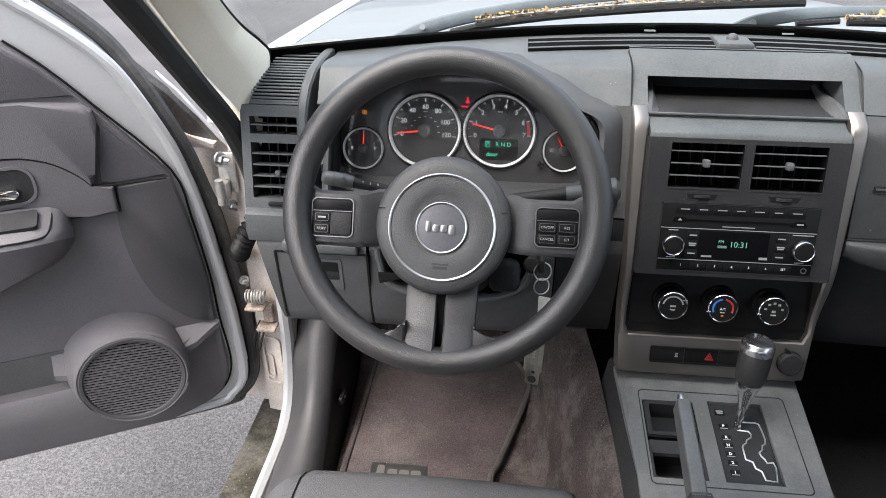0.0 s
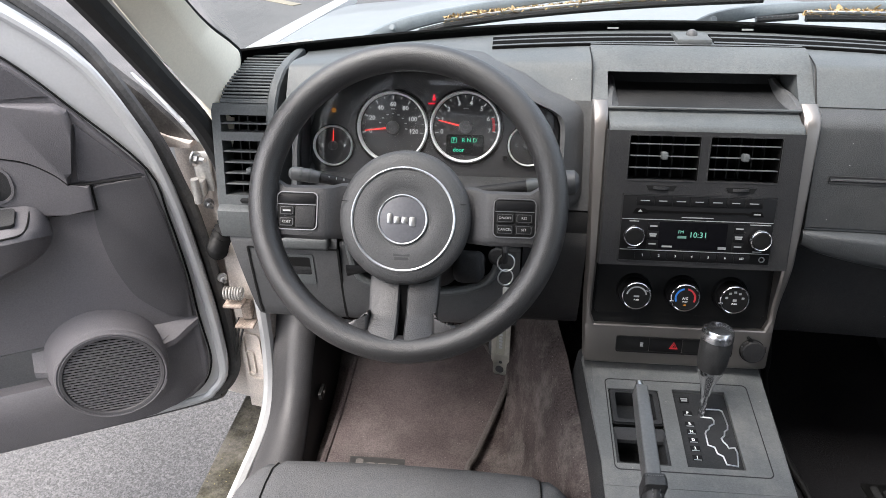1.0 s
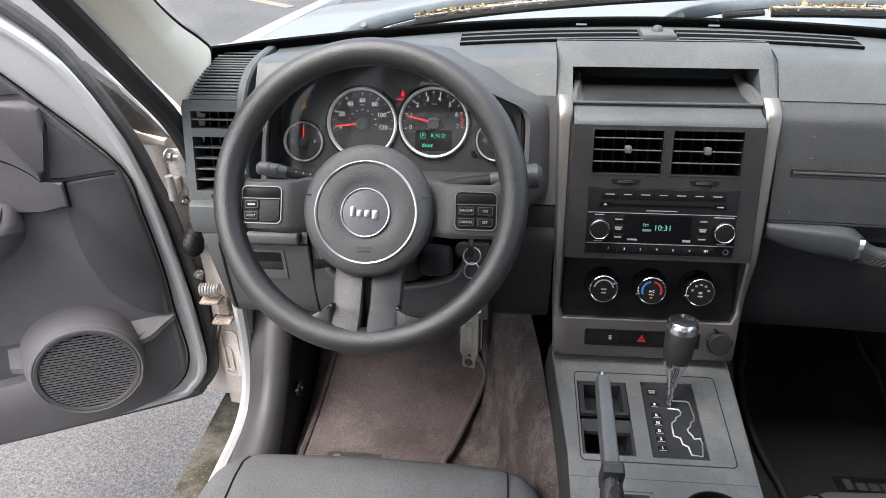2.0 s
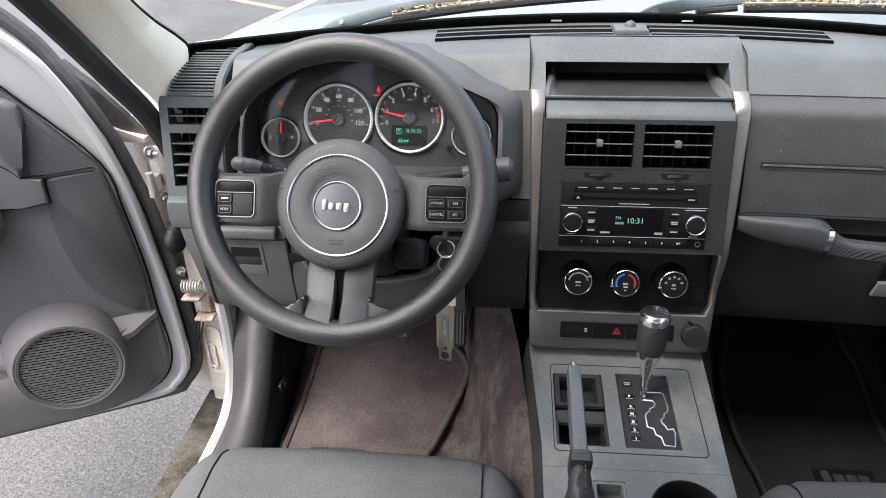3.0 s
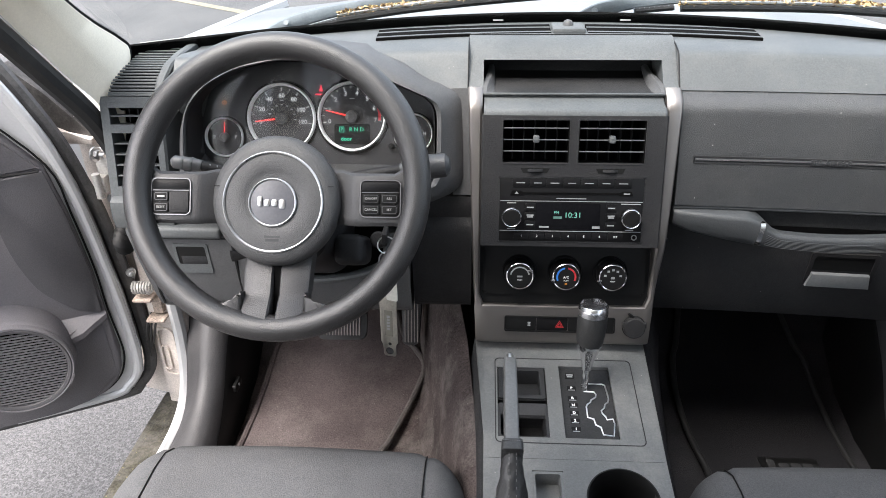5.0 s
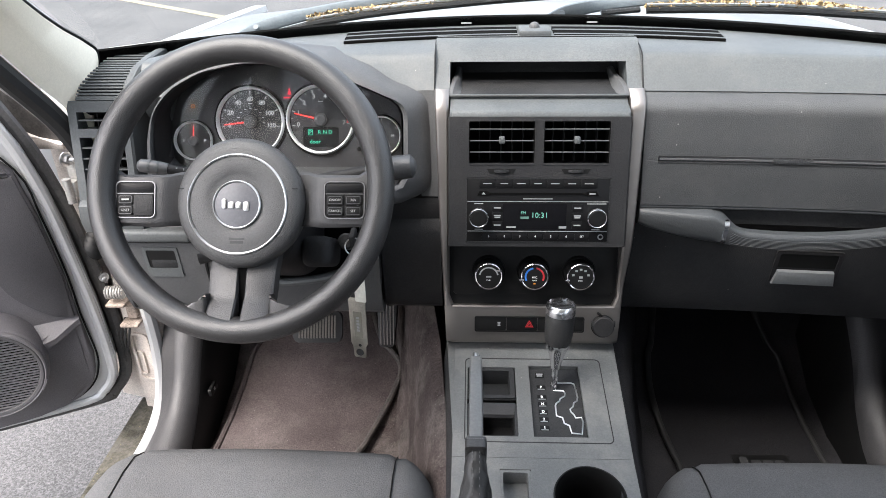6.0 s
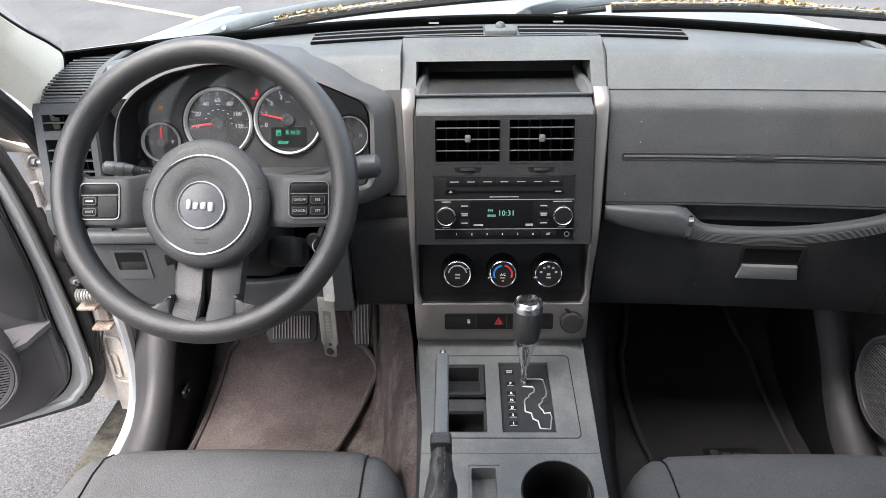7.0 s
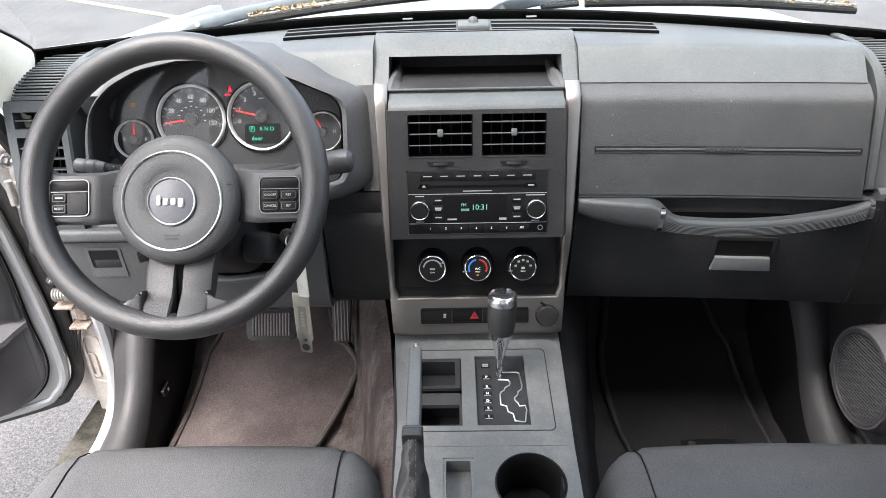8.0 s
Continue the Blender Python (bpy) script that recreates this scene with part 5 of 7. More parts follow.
for k in range(2):
    bm = B()
    tube(bm, [WM @ Vector(p) for p in ((-0.140 - 0.012 * k, 0.0638 + 0.0016 * k, -0.0767 + 0.0012 * k), (-0.143 - 0.012 * k, 0.0642 + 0.0016 * k, -0.0764 + 0.0012 * k))], 0.0099, 16)
    part("knob_band", bm, SLATE, st)
bm = B()
for k in range(5):
    a = -0.095 - 0.010 * k
    box(bm, (a, 0.0600 + 0.0012 * k, -0.0728), (0.0012 if k % 2 else 0.0020, 0.0028, 0.001), WM)
part("stalk_marks", bm, GREY_PRINT, st)
bm = B()
tube(bm, [WM @ Vector(p) for p in ((0.04, 0.042, -0.085), (0.10, 0.052, -0.080), (0.150, 0.0595, -0.0765))], [0.0085, 0.0080, 0.0085], 14)
st = part("wiper_stalk", bm, DARK, column, "dark wiper stalk with rounded end")
bm = B()
tube(bm, [WM @ Vector(p) for p in ((0.168, 0.0620, -0.0765), (0.176, 0.0628, -0.076), (0.191, 0.0645, -0.075), (0.210, 0.0665, -0.074), (0.2155, 0.067, -0.0735))], [0.011, 0.0160, 0.0168, 0.0160, 0.009], 18)
part("stalk_knob", bm, mat("wiper_knob", (0.048, 0.049, 0.051), 0.45, var=0.2, bump=0.4, spec=0.5), st)
bm = B()
tube(bm, [WM @ Vector(p) for p in ((0.148, 0.0595, -0.077), (0.170, 0.0620, -0.076))], [0.0095, 0.0095], 14)
part("stalk_collar", bm, mat("stalk_collar", (0.08, 0.085, 0.085), 0.5), st)
bm = B()
lathe(bm, [(0, -0.02), (0.012, -0.02), (0.012, 0.006), (0.009, 0.009), (0, 0.009)], Matrix.Translation((-0.283, 0.835, 0.972)) @ WN.to_track_quat("Z", "Y").to_matrix().to_4x4(), 20)
part("ignition_lock", bm, DARK, column, "dark ignition lock")
bm = B()
tube(bm, [WM @ Vector(p) for p in ((-0.05, -0.055, -0.10), (-0.075, -0.060, -0.10), (-0.092, -0.062, -0.10))], [0.005, 0.006, 0.009], 12, flat=0.5)
part("tilt_lever", bm, DARK, column, "small tilt lever")

keys = thing("key_ring", "key in the ignition with rings, white tag and steel opener", "keys", (-0.28, 0.80, 0.8))
bm = B()
box(bm, (-0.272, 0.828, 0.982), (0.008, 0.030, 0.020), r=0.003)
part("key", bm, DARK, keys, "black key head")


def hoop(c, r, tilt, name="ring"):
    bm = B()
    M = Matrix.Translation(c) @ Euler(tilt).to_matrix().to_4x4()
    tube(bm, [M @ Vector((r * math.cos(2 * math.pi * i / 28), r * math.sin(2 * math.pi * i / 28), 0)) for i in range(28)], 0.0011, 6, closed=True)
    return part(name, bm, BRUSHED, keys, "steel split ring")


hoop((-0.270, 0.816, 0.974), 0.012, (1.2, 0.2, 0.2))
hoop((-0.270, 0.812, 0.953), 0.011, (1.25, -0.3, 0.5))
bm = B()
KM = face_frame((-0.264, 0.806, 0.914), (1, -0.35, 0.05), (0.10, 0.05, 1))
prism(bm, rrect(0.0175, 0.050, 0.002), 0, 0.0015, KM, 0.0005)
part("white_tag", bm, mat("tag_white", (0.70, 0.70, 0.64), 0.6, var=0.15, big=60), keys, "worn white paper tag")
bm = B()
KT = face_frame((-0.272, 0.813, 0.835), (1, -0.25, 0.0), (0.0, 0.03, 1))
prism(bm, [(-0.0125, 0.054), (0.0125, 0.054), (0.0135, 0.050), (0.0135, -0.026), (0.0100, -0.031), (0.0100, -0.049), (0.0080, -0.052), (-0.0080, -0.052), (-0.0100, -0.049), (-0.0100, -0.031), (-0.0135, -0.026), (-0.0135, 0.050)], 0, 0.0018, KT, 0.0006)
op = part("opener", bm, STEEL_TAG, keys, "flat worn steel opener with a round hole")
bm = B()
lathe(bm, [(0.0062, 0.0017), (0.0062, 0.0022), (0.0050, 0.0022), (0.0050, 0.0019), (0, 0.0019)], KT @ Matrix.Translation((0, -0.042, 0)), 24)
lathe(bm, [(0.0025, 0.0017), (0.0025, 0.0021), (0, 0.0021)], KT @ Matrix.Translation((0.001, -0.029, 0)), 16)
part("rivet", bm, DARK, op)
bm = B()
prism(bm, rrect(0.013, 0.045, 0.001, cy=0.008), 0.0016, 0.0021, KT)
part("opener_print", bm, mat("opener_print", (0.16, 0.15, 0.12), 0.5), op)
bm = B()
bars(bm, 0.0, 0.009, 0.005, 0.026, 0.0023, KT, rows=5)
part("print_bars", bm, GREY_PRINT, op)

# ---- steering wheel ----
wheel = thing("steering_wheel", "black three-spoke steering wheel with grained rim", "steering wheel", tuple(WO))
RC = (0.0005, 0.0265)
bm = B()
rings = []
for i in range(96):
    a = 2 * math.pi * i / 96
    lo = max(0.0, -math.sin(a))
    grip = 1 + 0.05 * math.exp(-((math.degrees(a) % 360 - 150) / 18) ** 2) + 0.05 * math.exp(-((math.degrees(a) % 360 - 30) / 18) ** 2)
    c = Vector((RC[0] + 0.1784 * math.cos(a), RC[1] + 0.1780 * math.sin(a), 0.004))
    er = Vector((math.cos(a), math.sin(a), 0))
    rings.append([WM @ (c + er * (0.0170 * grip * math.cos(2 * math.pi * j / 20)) + Vector((0, 0, 0.0190 * grip * math.sin(2 * math.pi * j / 20)))) for j in range(20)])
loft(bm, rings, wrap=True)
part("rim", bm, LEATHER, wheel, "black grained steering wheel rim", angle=80)
# hub pad
bm = B()
PM = WM @ Matrix.Translation((-0.0015, 0.0095, 0))
lathe(bm, [(0, -0.070), (0.066, -0.070), (0.076, -0.045), (0.0805, -0.022), (0.0815, -0.010), (0.0800, -0.001), (0.0755, 0.0045), (0.0665, 0.0072), (0.050, 0.0082), (0.040, 0.0084), (0.036, 0.0070), (0.0325, 0.0062), (0, 0.0062)], PM, 80, sy=1.02)
padw = part("hub_pad", bm, PAD_SKIN, wheel, "black grained round airbag cover", angle=60)
RM = WM @ Matrix.Translation((-0.0020, 0.0065, 0))
bm = B()
lathe(bm, [(0.0605, 0.0065), (0.0610, 0.0090), (0.0625, 0.0098), (0.0638, 0.0090), (0.0642, 0.0062), (0.0605, 0.0065)], RM, 80)
part("chrome_ring", bm, BRUSHED, padw, "thin bright ring")
EM = WM @ Matrix.Translation((-0.0025, 0.0060, 0))
bm = B()
lathe(bm, [(0, 0.0085), (0.0275, 0.0082), (0.0285, 0.0078), (0.0285, 0.005), (0, 0.005)], EM, 56)
em = part("emblem", bm, mat("emblem_disc", (0.10, 0.10, 0.11), 0.4, var=0.2), padw, "round grey emblem disc")
bm = B()
lathe(bm, [(0.0280, 0.0060), (0.0284, 0.0090), (0.0295, 0.0096), (0.0306, 0.0088), (0.0308, 0.0060), (0.0280, 0.0060)], EM, 56)
part("emblem_ring", bm, BRUSHED, em)
bm = B()
for x, w, h, y in ((-0.0155, 0.006, 0.0125, 0.0010), (-0.0065, 0.0075, 0.0085, -0.0008), (0.0030, 0.0075, 0.0085, -0.0008), (0.0125, 0.0075, 0.0115, -0.0022)):
    prism(bm, rrect(w, h, 0.0022, 4, cx=x, cy=y), 0.0083, 0.0098, EM, 0.0004)
part("emblem_shapes", bm, BRUSHED, em, "four plain bright shapes")
bm = B()
bars(bm, 0, -0.0455, 0.020, 0.0080, 0.0081, RM, rows=2)
part("airbag_print", bm, mat("pad_print", (0.028, 0.028, 0.03), 0.5), padw)
for sgn in (-1, 1):
    bm = B()
    bars(bm, sgn * 0.0725, 0.020, 0.007, 0.0010, 0.0066, RM)
    part("pad_mark", bm, BLACK, padw)
# spokes
BUTTON_EDGE = mat("button_edge", (0.055, 0.055, 0.057), 0.35, spec=0.6)
BUTTON_PRINT = mat("button_print", (0.34, 0.34, 0.33), 0.5)
for sgn in (-1, 1):
    bm = B()
    rings = []
    for u, y0, y1, d, th in ((0.062, 0.052, -0.018, -0.016, 0.030), (0.084, 0.050, -0.020, -0.012, 0.028), (0.094, 0.046, -0.021, -0.002, 0.026), (0.104, 0.045, -0.022, 0.001, 0.025), (0.150, 0.045, -0.021, 0.002, 0.024), (0.168, 0.056, -0.026, 0.000, 0.022)):
        x = sgn * u
        rings.append([WM @ Vector((x, y, dd)) for y, dd in ((y0, d - 0.005), (y0 - 0.004, d - 0.001), (y0 - 0.010, d), ((y0 + y1) / 2, d + 0.001), (y1 + 0.010, d), (y1 + 0.004, d - 0.001), (y1, d - 0.005), (y1 + 0.006, d - th), (y0 - 0.006, d - th))])
    loft(bm, rings)
    spk = part("spoke", bm, SPOKE, wheel, "dark grey side spoke")
    BM_ = WM @ Matrix.Translation((sgn * 0.1335 - 0.001, 0.0125, 0.0025))
    bm = B()
    ring_plate(bm, rrect(0.0515, 0.047, 0.007), rrect(0.0492, 0.0447, 0.006), -0.003, 0.0014, BM_)
    part("button_frame", bm, SATIN_EDGE, spk, "thin satin frame round the buttons")
    bm = B()
    prism(bm, rrect(0.0492, 0.0447, 0.006), -0.003, 0.0002, BM_)
    part("button_base", bm, BLACK, spk)
    bm = B()
    prism(bm, rrect(0.046, 0.0115, 0.003, cy=0.0150), 0, 0.0009, BM_, 0.0004)
    part("button_blank", bm, GLOSS, spk)
    bm = B()
    box(bm, (0, 0.0078, 0.0006), (0.047, 0.0008, 0.0014), BM_)
    part("divider", bm, SATIN_EDGE, spk)
    if sgn < 0:
        cells = [(-0.0125, 0.0000, 0.019, 0.0115), (-0.0125, -0.0138, 0.019, 0.0115), (0.0105, -0.0070, 0.0245, 0.026)]
    else:
        cells = [(-0.0115, 0.0000, 0.021, 0.0115), (0.0115, 0.0000, 0.021, 0.0115), (-0.0115, -0.0138, 0.021, 0.0115), (0.0115, -0.0138, 0.021, 0.0115)]
    for k, (x, y, w, h) in enumerate(cells):
        bm = B()
        prism(bm, rrect(w, h, 0.002, cx=x, cy=y), 0, 0.0022, BM_, 0.0008)
        bt = part("button", bm, DARK if h > 0.02 else BLACK, spk)
        if h < 0.02:
            bm = B()
            ring_plate(bm, rrect(w * 0.86, h * 0.82, 0.0016, cx=x, cy=y), rrect(w * 0.80, h * 0.72, 0.0012, cx=x, cy=y), 0.0021, 0.0025, BM_)
            part("button_edge", bm, BUTTON_EDGE, bt)
            say = ("", "RESET")[k] if sgn < 0 else ("ON/OFF", "RES", "CANCEL", "SET")[k]
            if say:
                words("button_print", say, 0.0042, x, y, 0.0024, BM_, BUTTON_PRINT, bt, 0.0001)
            else:
                bm = B()
                bars(bm, x, y, w * 0.5, 0.0020, 0.0024, BM_)
                part("button_print", bm, BUTTON_PRINT, bt)
# lower spoke, split by a slot
bm = B()
for sgn in (-1, 1):
    rings = []
    for v, w, d in ((-0.055, 0.0445, -0.022), (-0.080, 0.0445, -0.008), (-0.106, 0.0435, -0.003), (-0.114, 0.0432, 0.0005), (-0.117, 0.0430, 0.003), (-0.130, 0.0418, 0.011), (-0.1385, 0.0412, 0.0165), (-0.1415, 0.0405, 0.0162), (-0.1425, 0.0395, 0.012), (-0.1425, 0.0395, -0.012)):
        a, b = sgn * 0.0045, sgn * (w - 0.002)
        rings.append([WM @ Vector((x, v, dd)) for x, dd in ((a, d - 0.022), (a, d - 0.003), (a + sgn * 0.002, d), (b - sgn * 0.004, d), (b, d - 0.003), (b + sgn * 0.001, d - 0.022))])
    loft(bm, rings)
part("lower_spoke", bm, SPOKE, wheel, "grey lower spoke split by a dark slot")
# skin drawn up in a fillet on both sides of the lower spoke
for sgn in (-1, 1):
    bm = B()
    web = [(0.0395, -0.106), (0.0425, -0.106), (0.0445, -0.1145), (0.0490, -0.1200), (0.0565, -0.1218), (0.0700, -0.1190), (0.0700, -0.135), (0.0395, -0.140)]
    prism(bm, [(sgn * x, y) for x, y in (web if sgn > 0 else web[::-1])], -0.008, 0.010, WM, 0.004)
    part("rim_web", bm, LEATHER, wheel, angle=80)
bm = B()
prism(bm, [(-0.006, -0.055), (-0.006, -0.1415), (0.006, -0.1415), (0.006, -0.055)], -0.026, -0.012, WM)
part("spoke_slot", bm, VOID, wheel)
bm = B()
lathe(bm, [(0, -0.11), (0.05, -0.11), (0.058, -0.06), (0, -0.06)], WM, 40)
part("hub_back", bm, BLACK, wheel)

# ---- centre stack ----
K = 0.256
UP = Vector((0, K, 1))
SM = face_frame((CX, 0.889, 1.022), (1, 0, 0), UP)   # face of the upper pod
FMx = face_frame((CX, 0.922, 1.022), (1, 0, 0), UP)  # face of the satin frame
NV = math.sqrt(1 + K * K)


def V(z):
    return (z - 1.022) * NV


stack = thing("centre_stack", "satin bronze-grey framed centre stack of the dashboard", "centre stack", (CX, 0.92, 0.78))
# satin frame: legs and foot in one sheet with an opening, rounded edges
bm = B()


def half_w(z):
    return 0.1355 + (z - 0.78) * 0.052 - 0.03 * max(0, z - 0.95) ** 1.5


for sgn in (-1, 1):
    rings = []
    for z in [0.836 + (1.160 - 0.836) * i / 20 for i in range(21)]:
        wo = half_w(z) + (0.001 if sgn > 0 else -0.001) * ease((z - 0.86) / 0.09)
        wi = 0.1305 if z > 0.85 else 0.1305 - (0.85 - z) * 0.5
        dd = 0.020 * ease((z - 0.86) / 0.09) - 0.022 * max(0, (z - 1.135) / 0.025) ** 1.6  # the legs stand proud beside the pod
        v = V(z)
        rings.append([FMx @ Vector((sgn * x, v, d + dd)) for x, d in ((wo, -0.04), (wo, -0.004), (wo - 0.002, -0.001), (wo - 0.005, 0.0), (wi + 0.003, 0.0), (wi, -0.003), (wi, -0.04))])
    loft(bm, rings)
rings = []
for x in [-1 + 2 * i / 24 for i in range(25)]:
    row = []
    for z, d in ((0.776, -0.04), (0.776, -0.006), (0.7785, -0.002), (0.783, 0.0), (0.836, 0.0), (0.8375, -0.002), (0.8375, -0.04)):
        row.append(FMx @ Vector((x * (half_w(z)), V(z), d - (0.004 if abs(x) > 0.995 and d > -0.03 else 0))))
    rings.append(row)
loft(bm, rings)
part("satin_frame", bm, TRIM, stack, "satin bronze-grey metallic frame")
# filler between the instrument hood and the frame
bm = B()
loft(bm, [[FMx @ Vector((-half_w(z) - a, V(z), d)) for a, d in ((-0.001, -0.006), (0.026, -0.008), (0.026, -0.03), (-0.001, -0.03))] for z in (1.005, 1.08, 1.158)])
part("filler_strip", bm, CLUSTER, stack, "grey filler strip beside the frame")
# upper pod: face with openings for vents and radio, sloped top
bm = B()
pw = 0.1285
xs_ = [-pw, -0.1045, -0.1015, -0.0055, 0.0060, 0.1015, 0.1045, pw]
ys_ = [V(0.9465), V(0.953), V(1.0465), V(1.0655), V(1.1255), V(1.131)]


def pod_cell(i, j):
    if j == 1 and 1 <= i <= 5:
        return False
    if j == 3 and i in (2, 4):
        return False
    return True


grid_plate(bm, xs_, ys_, pod_cell, -0.040, 0.0, SM)
pod = part("upper_pod", bm, POD, stack, "dark grey pod holding vents and radio")
# pod top in paler slate: the light on its slope is painted in
bm = B()
rings = []
for x in (-pw, -pw + 0.003, pw - 0.003, pw):
    e = 0.003 if abs(x) == pw else 0.0
    rings.append([SM @ Vector((x, v, d)) for v, d in ((V(1.131), -e), (V(1.131) + 0.0045, -0.0006 - e), (V(1.131) + 0.0085, -0.0040 - e), (V(1.131) + 0.0150, -0.0200 - e), (V(1.131) + 0.0240, -0.0335), (V(1.131) + 0.0288, -0.0342), (V(1.131) + 0.0288, -0.046), (V(1.131), -0.046))])
loft(bm, rings)
part("pod_top", bm, SLATE, pod, "sloping top of the pod, paler for the light it catches")
for sgn in (-1, 1):
    bm = B()
    rings = []
    for z in (0.9465, 1.131):
        v = V(z)
        rings.append([SM @ Vector((sgn * x, v, d)) for x, d in ((pw, -0.04), (pw, 0.0), (pw + 0.0015, -0.001), (pw + 0.003, -0.006), (pw + 0.003, -0.04))])
    loft(bm, rings)
    part("pod_side", bm, POD, pod)


def centre_vent(x0, x1, tab):
    v = thing("air_vent", "square black air vent with grey louvres", "air vent", tuple(SM @ Vector(((x0 + x1) / 2, V(1.066), 0))), "centre air vents")
    y0, y1 = V(1.0655), V(1.1255)
    cx, w = (x0 + x1) / 2, x1 - x0
    # near-black box stands for the shade inside the vent
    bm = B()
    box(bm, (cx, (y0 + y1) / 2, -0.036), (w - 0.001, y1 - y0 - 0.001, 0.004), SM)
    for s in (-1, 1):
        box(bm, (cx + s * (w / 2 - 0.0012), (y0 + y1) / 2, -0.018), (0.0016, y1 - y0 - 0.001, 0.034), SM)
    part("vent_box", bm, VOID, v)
    for k in range(3):
        bm = B()
        yy = y0 + (y1 - y0) * (0.26 + 0.265 * k)
        box(bm, (0, 0, 0), (w - 0.003, 0.0018, 0.017), SM @ Matrix.Translation((cx, yy, -0.0105)) @ Matrix.Rotation(radians(-6), 4, "X"), r=0.0005, seg=1)
        part("louvre", bm, SLATE, v)
    for k in range(5):
        bm = B()
        box(bm, (x0 + w * (k + 1) / 6, (y0 + y1) / 2, -0.027), (0.0014, y1 - y0 - 0.002, 0.012), SM)
        part("vane", bm, BLACK, v)
    bm = B()
    box(bm, (cx + tab, y0 + (y1 - y0) * 0.56, 0.0), (0.0085, 0.0105, 0.012), SM, r=0.002)
    part("vent_tab", bm, SLATE, v, "small grey louvre tab")
    bm = B()
    ring_plate(bm, rrect(w + 0.002, y1 - y0 + 0.002, 0.002, cx=cx, cy=(y0 + y1) / 2), rrect(w - 0.0015, y1 - y0 - 0.0015, 0.002, cx=cx, cy=(y0 + y1) / 2), -0.004, 0.0008, SM)
    part("vent_rim", bm, DARK_FACE, v)
    bm = B()
    MM = SM @ Matrix.Translation((cx - 0.004 + 0.004, V(1.0562), 0))
    prism(bm, [(-0.021, 0.0028), (0.021, 0.0028), (0.017, -0.0042), (-0.017, -0.0042)], -0.001, 0.0006, MM)
    part("wheel_slot", bm, BLACK, v)
    bm = B()
    lathe(bm, [(0, -0.0018), (0.017, -0.0018), (0.017, 0.0018), (0, 0.0018)], MM @ Matrix.Translation((0, -0.0003, -0.0125)) @ Matrix.Rotation(radians(90), 4, "X"), 40)
    part("vent_wheel", bm, DARK_FACE, v, "ribbed shutter wheel")


centre_vent(-0.1015, -0.0055, 0.0)
centre_vent(0.0060, 0.1015, 0.0)

# ---- radio ----
radio = thing("car_radio", "black car radio with two chrome-ringed knobs and display", "car radio", tuple(SM @ Vector((0, V(0.953), 0))))
RMx = SM
yT, yB = V(1.0465), V(0.953)
bm = B()
prism(bm, rrect(0.2085, yT - yB - 0.0008, 0.003, cy=(yT + yB) / 2), -0.03, 0.0006, RMx, 0.001)
part("radio_face", bm, GLOSS, radio, "black radio face")
bm = B()
ring_plate(bm, rrect(0.2085, yT - yB - 0.0008, 0.003, cy=(yT + yB) / 2), rrect(0.2065, yT - yB - 0.0028, 0.002, cy=(yT + yB) / 2), 0.0, 0.0010, RMx)
part("radio_edge", bm, DARK_FACE, radio)
for y in (V(1.0125), V(0.9695)):
    bm = B()
    box(bm, (0, y, 0.0008), (0.205, 0.0009, 0.0006), RMx)
    part("dividing_line", bm, GREY_PRINT, radio)
bm = B()
prism(bm, [(-0.0875, -0.0030), (-0.084, 0.0035), (-0.072, 0.0035), (-0.0685, 0.0012), (0.0705, 0.0012), (0.074, 0.0035), (0.086, 0.0035), (0.0895, -0.0030), (0.07, -0.0030), (0.066, -0.0014), (-0.066, -0.0014), (-0.07, -0.0030)], 0.0003, 0.0016, RMx @ Matrix.Translation((-0.001, V(1.0240), 0)))
cd = part("disc_slot", bm, VOID, radio, "long thin disc slot")
bm = B()
prism(bm, [(-0.003, -0.0015), (0.003, -0.0015), (0, 0.002)], 0.0015, 0.0020, RMx @ Matrix.Translation((-0.079, V(1.0242), 0)))
part("disc_print", bm, GREY_PRINT, cd)
for bx, by, bw, bh, bz in ((0.079, V(1.0240), 0.009, 0.0018, 0.0018), (0.0, V(1.0165), 0.043, 0.0013, 0.0010)):
    bm = B()
    bars(bm, bx, by, bw, bh, bz, RMx)
    part("disc_print", bm, GREY_PRINT, cd)
for k in range(7):
    bm = B()
    x = -0.0735 + 0.0245 * k
    prism(bm, rrect(0.0235, 0.0125, 0.001, cx=x, cy=V(1.0383)), 0.0005, 0.0014, RMx, 0.0004)
    b = part("radio_button", bm, GLOSS, radio)
    bm = B()
    bars(bm, x, V(1.0383), 0.011 if k % 2 else 0.0125, 0.0013, 0.0017, RMx)
    part("button_print", bm, GREY_PRINT, b)
for k in range(3):
    for sx in (-1, 1):
        bm = B()
        x = sx * 0.0585
        y = V(1.0035 - 0.0125 * k)
        prism(bm, rrect(0.0155, 0.0115, 0.001, cx=x, cy=y), 0.0005, 0.0014, RMx, 0.0004)
        b = part("radio_button", bm, GLOSS, radio)
        bm = B()
        bars(bm, x, y, 0.010, 0.0018 if k != 1 else 0.0045, 0.0017, RMx, rows=1 if k != 1 else 2)
        part("button_print", bm, GREY_PRINT, b)
for k in range(7):
    bm = B()
    x = -0.0705 + 0.0228 * k
    prism(bm, rrect(0.0215, 0.0105, 0.001, cx=x, cy=V(0.9620)), 0.0005, 0.0013, RMx, 0.0004)
    b = part("preset_button", bm, GLOSS, radio)
    if k < 6:
        words("digit", str(k + 1), 0.0048, x, V(0.9620), 0.0014, RMx, WHITE_PRINT, b, 0.0001)
    else:
        words("set_word", "SET", 0.0040, x, V(0.9620), 0.0014, RMx, WHITE_PRINT, b, 0.0001)
bm = B()
